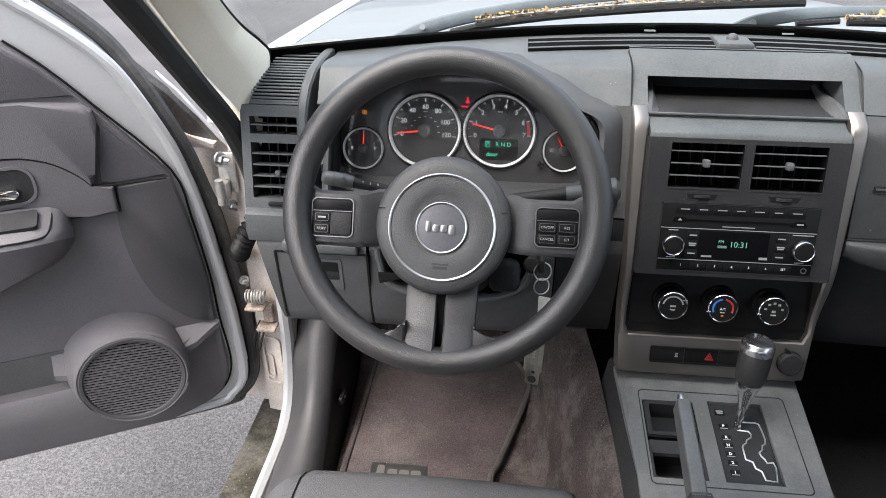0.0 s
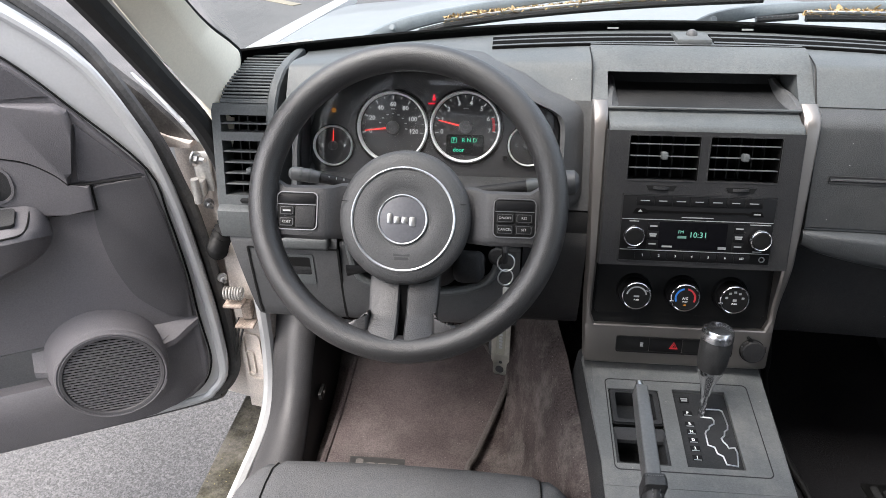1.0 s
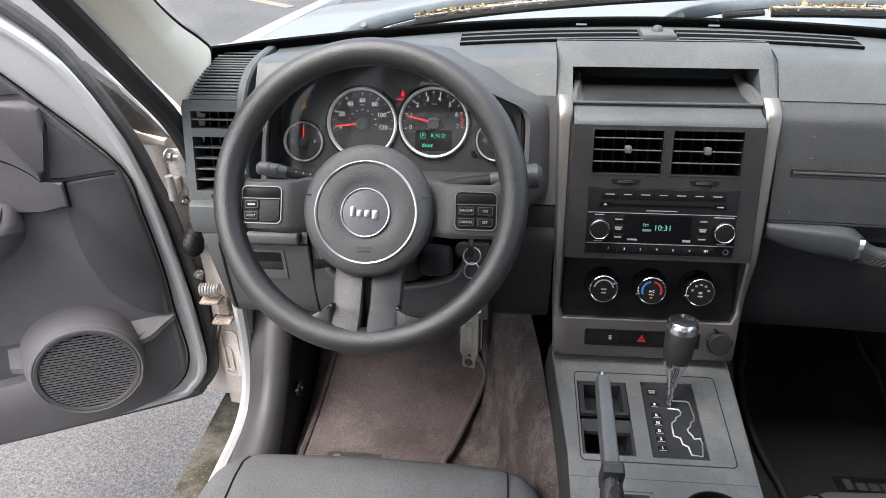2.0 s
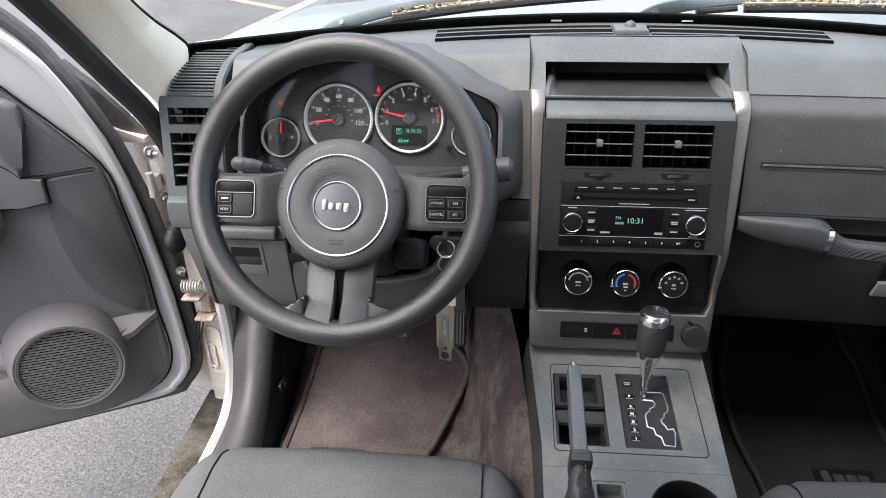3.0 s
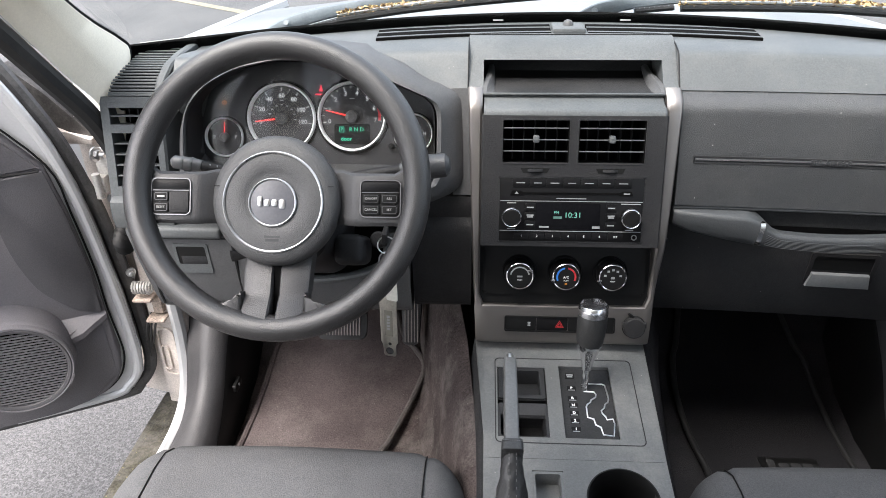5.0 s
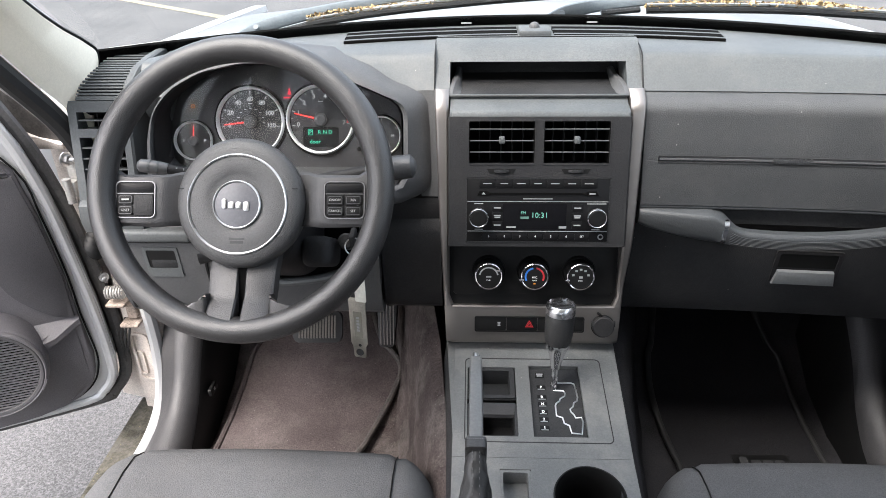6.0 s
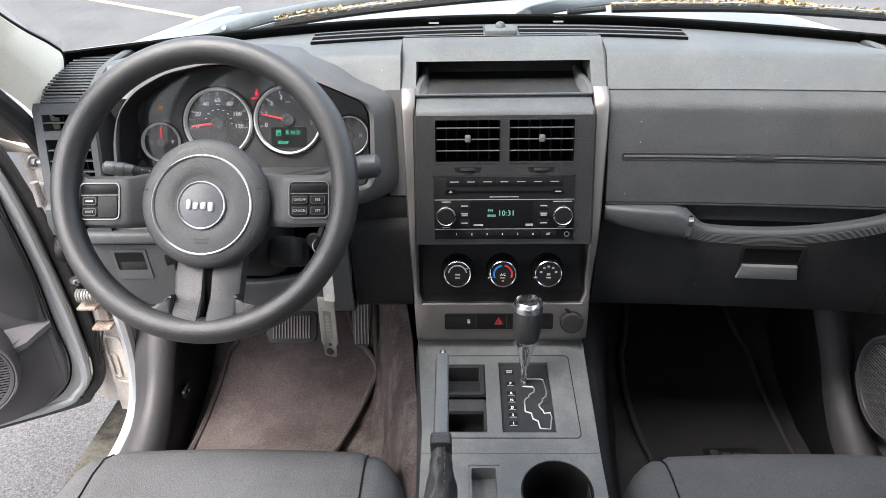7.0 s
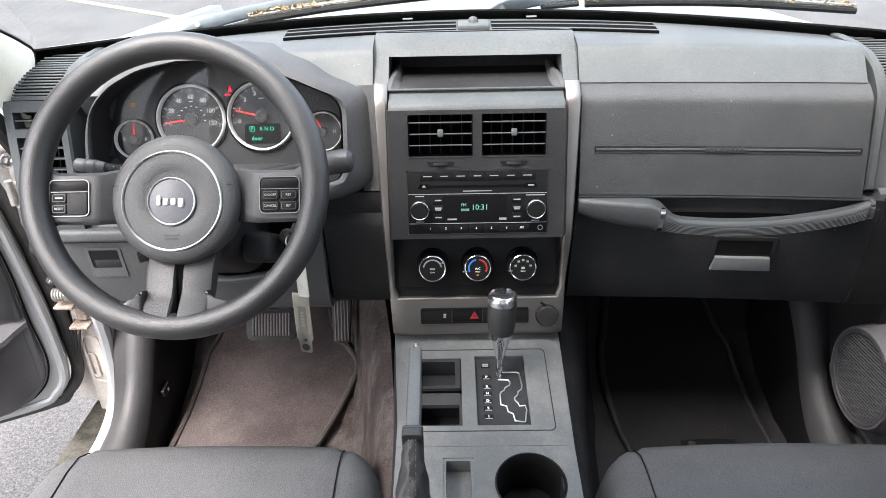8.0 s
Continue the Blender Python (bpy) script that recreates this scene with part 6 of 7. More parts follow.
prism(bm, rrect(0.093, 0.0385, 0.002, cx=-0.004, cy=V(0.9910)), 0.0004, 0.0012, RMx)
disp = part("display", bm, mat("display_glass", (0.004, 0.004, 0.005), 0.25, spec=0.12), radio, "dark radio display with pale green digits")
words("clock_digits", "10:31", 0.0115, 0.0035, V(0.9925), 0.0014, RMx, PALE_LCD, disp, 0.0001)
words("band_letters", "FM", 0.0062, -0.0205, V(0.9962), 0.0014, RMx, PALE_LCD, disp, 0.0001)
bm = B()
bars(bm, -0.0185, V(0.9892), 0.012, 0.0035, 0.0014, RMx)
part("station_bar", bm, mat("dim_lcd", (0.10, 0.20, 0.17), 0.5), disp)
bm = B()
bars(bm, -0.038, V(0.9755), 0.014, 0.0025, 0.0014, RMx)
part("display_print", bm, GREY_PRINT, disp)
bm = B()
bars(bm, 0.0375, V(0.9755), 0.011, 0.0035, 0.0014, RMx)
part("display_print", bm, GREY_PRINT, disp)
for sx in (-1, 1):
    bm = B()
    KM_ = RMx @ Matrix.Translation((sx * 0.0858, V(0.9905), 0)) @ Matrix.Diagonal((0.90, 0.90, 1, 1))
    lathe(bm, [(0.0165, 0.0), (0.0165, 0.010), (0.0160, 0.0125), (0.0145, 0.0140), (0.0138, 0.0135), (0.0132, 0.0125)], KM_, 48)
    kb = part("knob", bm, CHROME, radio, "chrome-ringed radio knob")
    bm = B()
    lathe(bm, [(0.0134, 0.0115), (0.0132, 0.0130), (0.0120, 0.0140), (0, 0.0142)], KM_, 40)
    part("knob_cap", bm, BLACK, kb)
    for zz, ww in ((1.0095, 0.013 if sx < 0 else 0.028), (0.9722, 0.012)):
        bm = B()
        bars(bm, sx * 0.0858, V(zz), ww, 0.0013, 0.0010, RMx)
        part("knob_print", bm, GREY_PRINT, radio)
bm = B()
lathe(bm, [(0.0042, 0.0006), (0.0042, 0.0016), (0.0030, 0.0016), (0.0026, 0.0006)], RMx @ Matrix.Translation((0.0935, V(0.9615), 0)), 24)
part("jack", bm, BRUSHED, radio, "round audio jack")

# ---- heater panel ----
heater = thing("heater_panel", "black heater control panel with three round knobs", "heater controls", tuple(FMx @ Vector((0, V(0.845), 0))))
bm = B()
prism(bm, [(-0.1305, V(0.9465)), (-0.1305, V(0.8375)), (0.1305, V(0.8375)), (0.1305, V(0.9465))], -0.03, -0.012, FMx)
part("panel_recess", bm, BLACK, heater)
bm = B()
prism(bm, rrect(0.250, V(0.9455) - V(0.853), 0.006, cy=(V(0.9455) + V(0.853)) / 2), -0.014, -0.0085, FMx, 0.003)
part("panel", bm, BLACK, heater, "black panel behind the knobs")
for k, x in enumerate((-0.0695, 0.0005, 0.0705)):
    M = FMx @ Matrix.Translation((x, V(0.8905), -0.0085)) @ Matrix.Diagonal((0.88, 0.88, 1, 1))
    bm = B()
    lathe(bm, [(0.0295, 0.0), (0.0290, 0.004), (0.0270, 0.0075), (0.0262, 0.008), (0.0262, 0.0)], M, 48)
    part("knob_collar", bm, GLOSS, heater)
    MK = M @ Matrix.Translation((0, -0.002, 0))
    bm = B()
    lathe(bm, [(0.0262, 0.0), (0.0255, 0.016), (0.0250, 0.0225), (0.0240, 0.0240), (0.0226, 0.0245)], MK, 56)
    kn = part("knob", bm, GLOSS, heater, "black heater knob")
    bm = B()
    lathe(bm, [(0.0230, 0.0238), (0.0236, 0.0252), (0.0228, 0.0258), (0.0216, 0.0254), (0.0214, 0.0240)], MK, 56)
    part("knob_ring", bm, CHROME, kn, "bright ring on the knob")
    bm = B()
    lathe(bm, [(0.0216, 0.0240), (0.0212, 0.0246), (0, 0.0248)], MK, 40)
    part("knob_face", bm, BLACK, kn)
    bm = B()
    box(bm, (-0.0225 if k else 0.018, -0.006 if k else 0.010, 0.0245), (0.008, 0.0035, 0.004), MK @ Matrix.Rotation(0.0, 4, "Z"), r=0.001)
    part("pointer", bm, CHROME, kn)
    d = 0.0249
    if k == 0:
        bm = B()
        sector(bm, 0.0148, 0.0172, radians(10), radians(170), d, d + 0.0004, MK, 20)
        bars(bm, 0.0, -0.0005, 0.009, 0.003, d, MK)
        part("fan_arc", bm, GREY_PRINT, kn)
    elif k == 1:
        bm = B()
        sector(bm, 0.0142, 0.0172, radians(100), radians(205), d, d + 0.0004, MK, 16)
        part("cold_arc", bm, BLUE_PRINT, kn, "blue arc")
        bm = B()
        sector(bm, 0.0142, 0.0172, radians(-25), radians(80), d, d + 0.0004, MK, 16)
        part("hot_arc", bm, RED_PRINT, kn, "red arc")
        words("ac_letters", "A/C", 0.0058, 0, -0.001, d, MK, WHITE_PRINT, kn, 0.0001)
        bm = B()
        bars(bm, 0, -0.0125, 0.004, 0.002, d, MK)
        part("amber_mark", bm, AMBER_LAMP, kn)
    else:
        bm = B()
        for a in (165, 125, 90, 55, 15):
            box(bm, (0.0135 * math.cos(radians(a)), 0.0135 * math.sin(radians(a)), d), (0.0042, 0.0034, 0.0004), MK @ Matrix.Rotation(0, 4, "Z"))
        bars(bm, 0, -0.0005, 0.006, 0.004, d, MK)
        part("vent_symbols", bm, GREY_PRINT, kn)
    words("push_word", "PUSH", 0.0034, 0, -0.0068, d, MK, WHITE_PRINT, kn, 0.0001)

# ---- switch row and lighter socket ----
sw = thing("switch_row", "black row of switches with red hazard triangle", "switches", tuple(FMx @ Vector((0, V(0.798), 0))))
SWM = FMx @ Matrix.Translation((-0.0045, V(0.8090), 0.0016))
bm = B()
ring_plate(bm, rrect(0.172, 0.0255, 0.003), rrect(0.168, 0.0215, 0.002), -0.006, 0.0012, SWM)
part("switch_frame", bm, BLACK, sw)
for k, (x0, x1) in enumerate(((-0.084, -0.0365), (-0.0357, 0.0125), (0.0133, 0.0485), (0.0493, 0.084))):
    bm = B()
    prism(bm, rrect(x1 - x0, 0.0212, 0.0015, cx=(x0 + x1) / 2), -0.008, -0.0005, SWM, 0.0008)
    s = part("switch", bm, BLACK if k != 1 else GLOSS, sw)
    if k == 0:
        bm = B()
        bars(bm, -0.0475, 0.0, 0.0045, 0.0065, -0.0002, SWM, rows=3)
        part("switch_print", bm, GREY_PRINT, s)
    if k == 1:
        bm = B()
        tri = [(-0.0068, -0.0052), (0.0068, -0.0052), (0, 0.0066)]
        ring_plate(bm, [(a, b) for a, b in tri], [(a * 0.72, b * 0.72 - 0.0003) for a, b in tri], -0.0006, 0.0, SWM)
        ring_plate(bm, [(a * 0.55, b * 0.55 - 0.0008) for a, b in tri], [(a * 0.3, b * 0.3 - 0.001) for a, b in tri], -0.0006, 0.0, SWM)
        part("hazard_triangle", bm, RED_PRINT, s, "red hazard triangle")
lt = thing("lighter_socket", "black round lighter socket cap", "lighter socket", tuple(FMx @ Vector((0.11, V(0.79), 0))))
LTM = FMx @ Matrix.Translation((0.1105, V(0.8075), 0))
bm = B()
lathe(bm, [(0.0182, -0.004), (0.0182, 0.002), (0.0165, 0.004), (0.0, 0.004)], LTM, 40)
part("socket_ring", bm, BLACK, lt)
bm = B()
lathe(bm, [(0.0168, 0.003), (0.0166, 0.0085), (0.015, 0.010), (0, 0.0105)], LTM, 40)
prism(bm, [(-0.0185, 0.0), (-0.0185, 0.009), (0.0185, 0.009), (0.0185, 0.0)], 0.004, 0.0085, LTM, 0.002)
part("cap", bm, DARK, lt, "black ribbed cap")
bm = B()
box(bm, (-0.016, 0.013, 0.004), (0.010, 0.004, 0.004), LTM @ Matrix.Rotation(-0.6, 4, "Z"), r=0.001)
part("cap_strap", bm, BLACK, lt)

# ---- console ----
CS = 0.16
CM = face_frame((CX, 0.69, 0.733), (1, 0, 0), (0, 1, CS))  # local y runs ahead along the console
NC = math.sqrt(1 + CS * CS)


def U(y):
    return (y - 0.69) * NC


console = thing("centre_console", "grey scuffed plastic centre console between the seats", "centre console", (CX, 0.6, 0.5))
bm = B()
xs_ = [-0.1215, -0.1010, -0.0805, -0.0275, -0.0060, 0.0710, 0.0985, 0.1245]
ys_ = [U(0.662), U(0.690), U(0.697), U(0.7565), U(0.7625), U(0.826), U(0.830), U(0.842), U(0.8885)]


def con_cell(i, j):
    if i == 4 and 2 <= j <= 5:
        return False
    if i in (1, 2) and j in (2, 3, 4):
        return False
    return True


grid_plate(bm, xs_, ys_, con_cell, -0.006, 0.0, CM)
part("console_top", bm, CONSOLE, console, "grey scuffed console top plate")
for edge in ([(-0.1213, 0.656), (-0.1213, 0.8885), (-0.1355, 0.8885), (-0.1215, 0.70)], [(0.1243, 0.31), (0.1262, 0.31), (0.1272, 0.656), (0.1338, 0.8885), (0.1243, 0.8885)]):
    bm = B()
    prism(bm, [(x, U(y)) for x, y in edge], -0.010, -0.0003, CM, 0.001)
    part("top_edge", bm, CONSOLE, console)
# fine seam of the inset plate
bm = B()
ring_plate(bm, rrect(0.2110, U(0.845) - U(0.6865), 0.008, cx=0.0005, cy=(U(0.845) + U(0.6865)) / 2), rrect(0.2080, U(0.845) - U(0.6865) - 0.0030, 0.007, cx=0.0005, cy=(U(0.845) + U(0.6865)) / 2), -0.001, 0.0004, CM)
part("plate_seam", bm, DARK, console)
# sides
for sgn in (-1, 1):
    bm = B()
    rings = []
    for y, w, top in ((0.30, 0.125, 0.0), (0.662, 0.123, 0.0), (0.75, 0.125, 0.0), (0.8885, 0.132, 0.0), (0.93, 0.135, -0.02)):
        zt = 0.733 + CS * (y - 0.69) - 0.002
        zt = zt + top
        rings.append([Vector((CX + sgn * x, y, z)) for x, z in ((w - 0.010, zt), (w - 0.003, zt - 0.002), (w + 0.001, zt - 0.008), (w + 0.016, zt - 0.12), (w + 0.018, 0.50), (w - 0.02, 0.50), (w - 0.02, zt))])
    loft(bm, rings)
    part("console_side", bm, DARK_FACE, console)
# bins beside the brake: a framed shallow tray ahead of a deep open bin
cxb, w = -0.0643, 0.0735
a0, a1 = U(0.7625), U(0.826)
bm = B()
ring_plate(bm, rrect(w, a1 - a0, 0.004, cx=cxb, cy=(a0 + a1) / 2), rrect(w - 0.004, a1 - a0 - 0.004, 0.004, cx=cxb, cy=(a0 + a1) / 2), -0.03, -0.0015, CM)
tr = part("tray_gap", bm, BLACK, console, "black gap round the small tray")
bm = B()
ring_plate(bm, rrect(w - 0.004, a1 - a0 - 0.004, 0.004, cx=cxb, cy=(a0 + a1) / 2), rrect(w - 0.018, a1 - a0 - 0.016, 0.003, cx=cxb, cy=(a0 + a1) / 2), -0.030, 0.0012, CM)
tr = part("tray_frame", bm, DARK_FACE, console, "small dark framed tray")
bm = B()
loft(bm, [[CM @ Vector((x, y, d)) for y, d in ((a0 + 0.006, -0.012), (a0 + 0.030, -0.021), (a1 - 0.006, -0.030), (a1 - 0.006, -0.034), (a0 + 0.006, -0.034))] for x in (cxb - w / 2 + 0.007, cxb + w / 2 - 0.007)])
part("bin_floor", bm, DARK_FACE, tr, "sloping tray floor")
a0, a1 = U(0.697), U(0.7565)
bm = B()
ring_plate(bm, rrect(w, a1 - a0, 0.004, cx=cxb, cy=(a0 + a1) / 2), rrect(w - 0.008, a1 - a0 - 0.006, 0.004, cx=cxb, cy=(a0 + a1) / 2 - 0.001), -0.055, -0.001, CM)
tr = part("tray_bin", bm, DARK_FACE, console, "small open console bin")
bm = B()
loft(bm, [[CM @ Vector((x, y, d)) for y, d in ((a1 - 0.001, 0.001), (a1 - 0.006, 0.0008), (a1 - 0.018, -0.005), (a1 - 0.020, -0.010), (a1 - 0.008, -0.016), (a1 - 0.001, -0.012))] for x in (cxb - w / 2 + 0.003, cxb + w / 2 - 0.003)])
part("bin_lip", bm, POD, tr, "rounded lip between the two bins")
bm = B()
box(bm, (cxb, (a0 + a1) / 2, -0.055), (w, a1 - a0, 0.004), CM)
part("bin_floor", bm, DARK, tr)
# shifter plate and its zigzag gate
bm = B()
prism(bm, rrect(0.0765, U(0.8305) - U(0.6965), 0.002, cx=0.0325, cy=(U(0.8305) + U(0.6965)) / 2), -0.012, -0.006, CM)
sp_ = part("shift_plate", bm, DARK_FACE, console, "sunken black shift plate")
gate = [(0.0295, 0.795), (0.0295, 0.786), (0.0445, 0.785), (0.047, 0.780), (0.0455, 0.775), (0.0385, 0.770), (0.037, 0.7655), (0.032, 0.7615), (0.030, 0.757), (0.030, 0.738), (0.0385, 0.735), (0.040, 0.725), (0.047, 0.721), (0.049, 0.708), (0.0635, 0.706), (0.0675, 0.728), (0.066, 0.736), (0.0575, 0.7345), (0.056, 0.740), (0.052, 0.7455), (0.051, 0.7505), (0.056, 0.7555), (0.058, 0.7625), (0.063, 0.7665), (0.0645, 0.7735), (0.0635, 0.7875), (0.062, 0.7985), (0.058, 0.8005), (0.0345, 0.8005)]
bm = B()
prism(bm, [(x, U(y)) for x, y in gate], -0.0062, -0.0057, CM)
part("gate_opening", bm, DARK_FACE, sp_)
bm = B()
tube(bm, [CM @ Vector((x, U(y), -0.0052)) for x, y in gate], 0.0012, 8, closed=True)
part("gate_rim", bm, mat("gate_chrome", (0.60, 0.60, 0.61), 0.34, metal=1.0, var=0.05, big=60), sp_, "zigzag chrome gate rim", angle=80)
for s, y in (("P", 0.7911), ("R", 0.7720), ("N", 0.7590), ("D", 0.7449), ("2", 0.7311), ("1", 0.7162)):
    bm = B()
    prism(bm, rrect(0.0135, 0.0085, 0.001, cx=0.0112, cy=U(y)), -0.0062, -0.0053, CM)
    lb = part("gear_tile", bm, GLOSS, sp_)
    words("gear_letter", s, 0.0062, 0.0112, U(y) + 0.0006, -0.0051, CM, WHITE_PRINT, lb, 0.0001, bold=0.0002)
    bm = B()
    bars(bm, 0.0112, U(y) - 0.0034, 0.0105, 0.0013, -0.0051, CM)
    part("tile_bar", bm, GREY_PRINT, lb)
bm = B()
prism(bm, rrect(0.0140, 0.0095, 0.001, cx=0.0105, cy=U(0.8155)), -0.0062, -0.0050, CM)
lb = part("lock_tile", bm, GLOSS, sp_)
bm = B()
bars(bm, 0.0105, U(0.8155), 0.010, 0.006, -0.0048, CM, rows=2)
part("tile_print", bm, GREY_PRINT, lb)
bm = B()
box(bm, (0.0590, U(0.757), -0.0055), (0.005, 0.007, 0.001), CM)
part("gate_mark", bm, DARK_FACE, sp_)
# rear section with square bin and cup holder
bm = B()
cr = 0.0470
cyc = U(0.603)
cxc = 0.0610
ring_o, ring_i = [], []
n = 64
x0, x1, y0, y1 = -0.0060, 0.1245, U(0.545), U(0.6615)
for i in range(n):
    a = 2 * math.pi * i / n
    dx, dy = math.cos(a), math.sin(a)
    t = min(((x1 - cxc) / dx) if dx > 1e-9 else 9, ((x0 - cxc) / dx) if dx < -1e-9 else 9, ((y1 - cyc) / dy) if dy > 1e-9 else 9, ((y0 - cyc) / dy) if dy < -1e-9 else 9)
    ring_o.append((cxc + dx * t, cyc + dy * t))
    ring_i.append((cxc + dx * cr, cyc + dy * cr))
for qx, qy in ((x0, y0), (x0, y1), (x1, y0), (x1, y1)):
    best = min(range(n), key=lambda i: (ring_o[i][0] - qx) ** 2 + (ring_o[i][1] - qy) ** 2)
    ring_o[best] = (qx, qy)
ring_plate(bm, ring_o, ring_i, -0.004, 0.0, CM)
grid_plate(bm, [-0.1215, -0.0560, -0.0140, -0.0060], [U(0.30), U(0.575), U(0.6435), U(0.6615)], lambda i, j: not (i == 1 and j == 1), -0.004, 0.0, CM)
grid_plate(bm, [-0.0060, 0.1245], [U(0.30), U(0.545)], lambda i, j: True, -0.004, 0.0, CM)
part("console_rear", bm, CONSOLE, console, "grey rear console section")
bm = B()
lathe(bm, [(cr + 0.001, 0.0004), (cr - 0.001, 0.001), (cr - 0.003, -0.002), (cr - 0.004, -0.03), (cr - 0.006, -0.07), (0, -0.07), (0, -0.075), (cr, -0.075), (cr + 0.001, 0.0004)], CM @ Matrix.Translation((cxc, cyc, 0)), 56)
part("cup_holder", bm, BLACK, console, "round black cup holder")
bm = B()
a0, a1 = U(0.575), U(0.6435)
ring_plate(bm, rrect(0.042, a1 - a0, 0.003, cx=-0.035, cy=(a0 + a1) / 2), rrect(0.034, a1 - a0 - 0.008, 0.003, cx=-0.035, cy=(a0 + a1) / 2), -0.03, -0.0015, CM)
rb = part("rear_bin", bm, CONSOLE, console, "small square console bin")
bm = B()
box(bm, (-0.035, (a0 + a1) / 2, -0.028), (0.042, a1 - a0, 0.004), CM)
part("bin_floor", bm, CONSOLE, rb)
# ---- gear selector ----
shifter = thing("gear_selector", "automatic gear selector with chrome-capped black knob", "gear selector", tuple(CM @ Vector((0.028, U(0.787), 0))))
SB = CM @ Vector((0.0300, U(0.7890), -0.010))
ST_ = Vector((0.0300 + CX + 0.005, 0.8105, 0.886))
ax = (ST_ - SB).normalized()
KQ = Matrix.Translation(ST_) @ ax.to_track_quat("Z", "Y").to_matrix().to_4x4()
bm = B()
lathe(bm, [(0.0, 0.0010), (0.012, 0.0008), (0.0185, -0.0005), (0.0210, -0.0035), (0.0218, -0.008), (0.0216, -0.0155), (0.0200, -0.0160)], KQ, 40, sx=1.0, sy=1.12)
part("knob_cap", bm, mat("satin_chrome", (0.85, 0.85, 0.86), 0.26, metal=1.0, var=0.03), shifter, "polished chrome cap")
bm = B()
lathe(bm, [(0.0205, -0.0150), (0.0213, -0.0170), (0.0214, -0.03), (0.0208, -0.048), (0.0196, -0.060), (0.0180, -0.0640), (0, -0.0640)], KQ, 40, sx=1.0, sy=1.1)
part("knob", bm, BOOT, shifter, "black leather knob")
bm = B()
lathe(bm, [(0.0182, -0.0625), (0.0180, -0.0680), (0.0150, -0.0760), (0.0115, -0.0860), (0.0085, -0.0980), (0.0072, -0.108), (0.0, -0.108)], KQ, 32)
part("collar", bm, CHROME, shifter, "tapered chrome collar")
bm = B()
tube(bm, [KQ @ Vector((0, 0, -0.098)), SB], 0.0052, 14)
part("shaft", bm, CHROME, shifter, "bright shaft")

# ---- parking brake ----
pb = thing("parking_brake", "grey parking brake lever with black leather boot", "parking brake", (-0.1, 0.6, 0.71))
T0 = Vector((-0.0965, 0.690, 0.871))
T1 = Vector((-0.0965, 0.566, 0.838))
ax = (T0 - T1).normalized()
PBM = face_frame(T1, (1, 0, 0), ax)
L = (T0 - T1).length
bm = B()
rings = []
for v, w, h in ((-0.01, 0.0085, 0.013), (0.0, 0.0088, 0.014), (0.06, 0.0088, 0.014), (0.09, 0.0084, 0.0135), (L - 0.0015, 0.0080, 0.013), (L, 0.0072, 0.012)):
    rings.append([PBM @ Vector((x, v, d)) for x, d in rrect(2 * w, 2 * h, 0.0028, 4)])
loft(bm, rings)
part("lever_grip", bm, mat("lever_plastic", (0.072, 0.074, 0.074), 0.36, var=0.25, fine=300, bump=0.4, bump_scale=500, spec=0.6, dust=0.12), pb, "grey plastic lever grip")
bm = B()
lathe(bm, [(0, 0.0), (0.0042, 0.0), (0.0042, 0.0095), (0.0034, 0.0112), (0, 0.0112)], Matrix.Translation(PBM @ Vector((0, L, 0.002))) @ ax.to_track_quat("Z", "Y").to_matrix().to_4x4(), 20)
part("release_button", bm, BRUSHED, pb, "release button at the lever tip")
bm = B()
loft(bm, [[PBM @ Vector((x, v, d)) for x, d in rrect(2 * s * 0.0088, 2 * s * 0.0142, 0.005, 5)] for v, s in ((0.006, 1.15), (0.005, 1.40), (-0.002, 1.46), (-0.009, 1.44), (-0.011, 1.2))])
cb = part("boot_collar", bm, BOOT, pb, "stitched leather collar at the lever's foot")
bm = B()
spine = smooth_path([(0.562, 0.836, 0), (0.552, 0.826, 0), (0.538, 0.808, 0), (0.522, 0.785, 0), (0.505, 0.757, 0), (0.49, 0.722, 0), (0.485, 0.706, 0)], 6)
rings = []
for k, p in enumerate(spine):
    f = k / (len(spine) - 1)
    w = 0.0115 + 0.0130 * ease(f * 1.25) + 0.0004 * math.sin(k * 1.15)
    h = 0.0170 + 0.0150 * ease(f * 1.2) + 0.0005 * math.sin(k * 1.15 + 0.8)
    row = []
    for j in range(32):
        t = 2 * math.pi * j / 32
        fold = 1 + 0.06 * math.sin(4 * t + 0.55 * k) * min(1, 3 * f) + 0.035 * math.sin(7 * t - 0.8 * k) * min(1, 3 * f)
        row.append(Vector((-0.0965 + w * fold * math.cos(t), p.x - 0.40 * h * math.sin(t) * fold, p.y + h * 0.92 * math.sin(t) * fold)))
    rings.append(row)
loft(bm, rings)
bt = part("boot", bm, BOOT, pb, "wrinkled black leather boot", angle=60)
for side in (-1, 1):
    for k in range(16):
        f = k / 15
        i = int(f * (len(rings) - 1) * 0.75)
        c = rings[i][8] + Vector((side * 0.0042, -0.0006, 0.0008))
        bm = B()
        box(bm, (0, 0, 0), (0.0010, 0.0010, 0.0026), Matrix.Translation(c) @ Matrix.Rotation(radians(-30), 4, "X"))
        part("stitch", bm, STITCH, bt)
for k in range(9):
    bm = B()
    box(bm, (-0.0105 + 0.0026 * k, 0.0015, 0.0208), (0.0016, 0.0008, 0.0006), PBM)
    part("stitch", bm, STITCH, cb)

# ---- seats ----


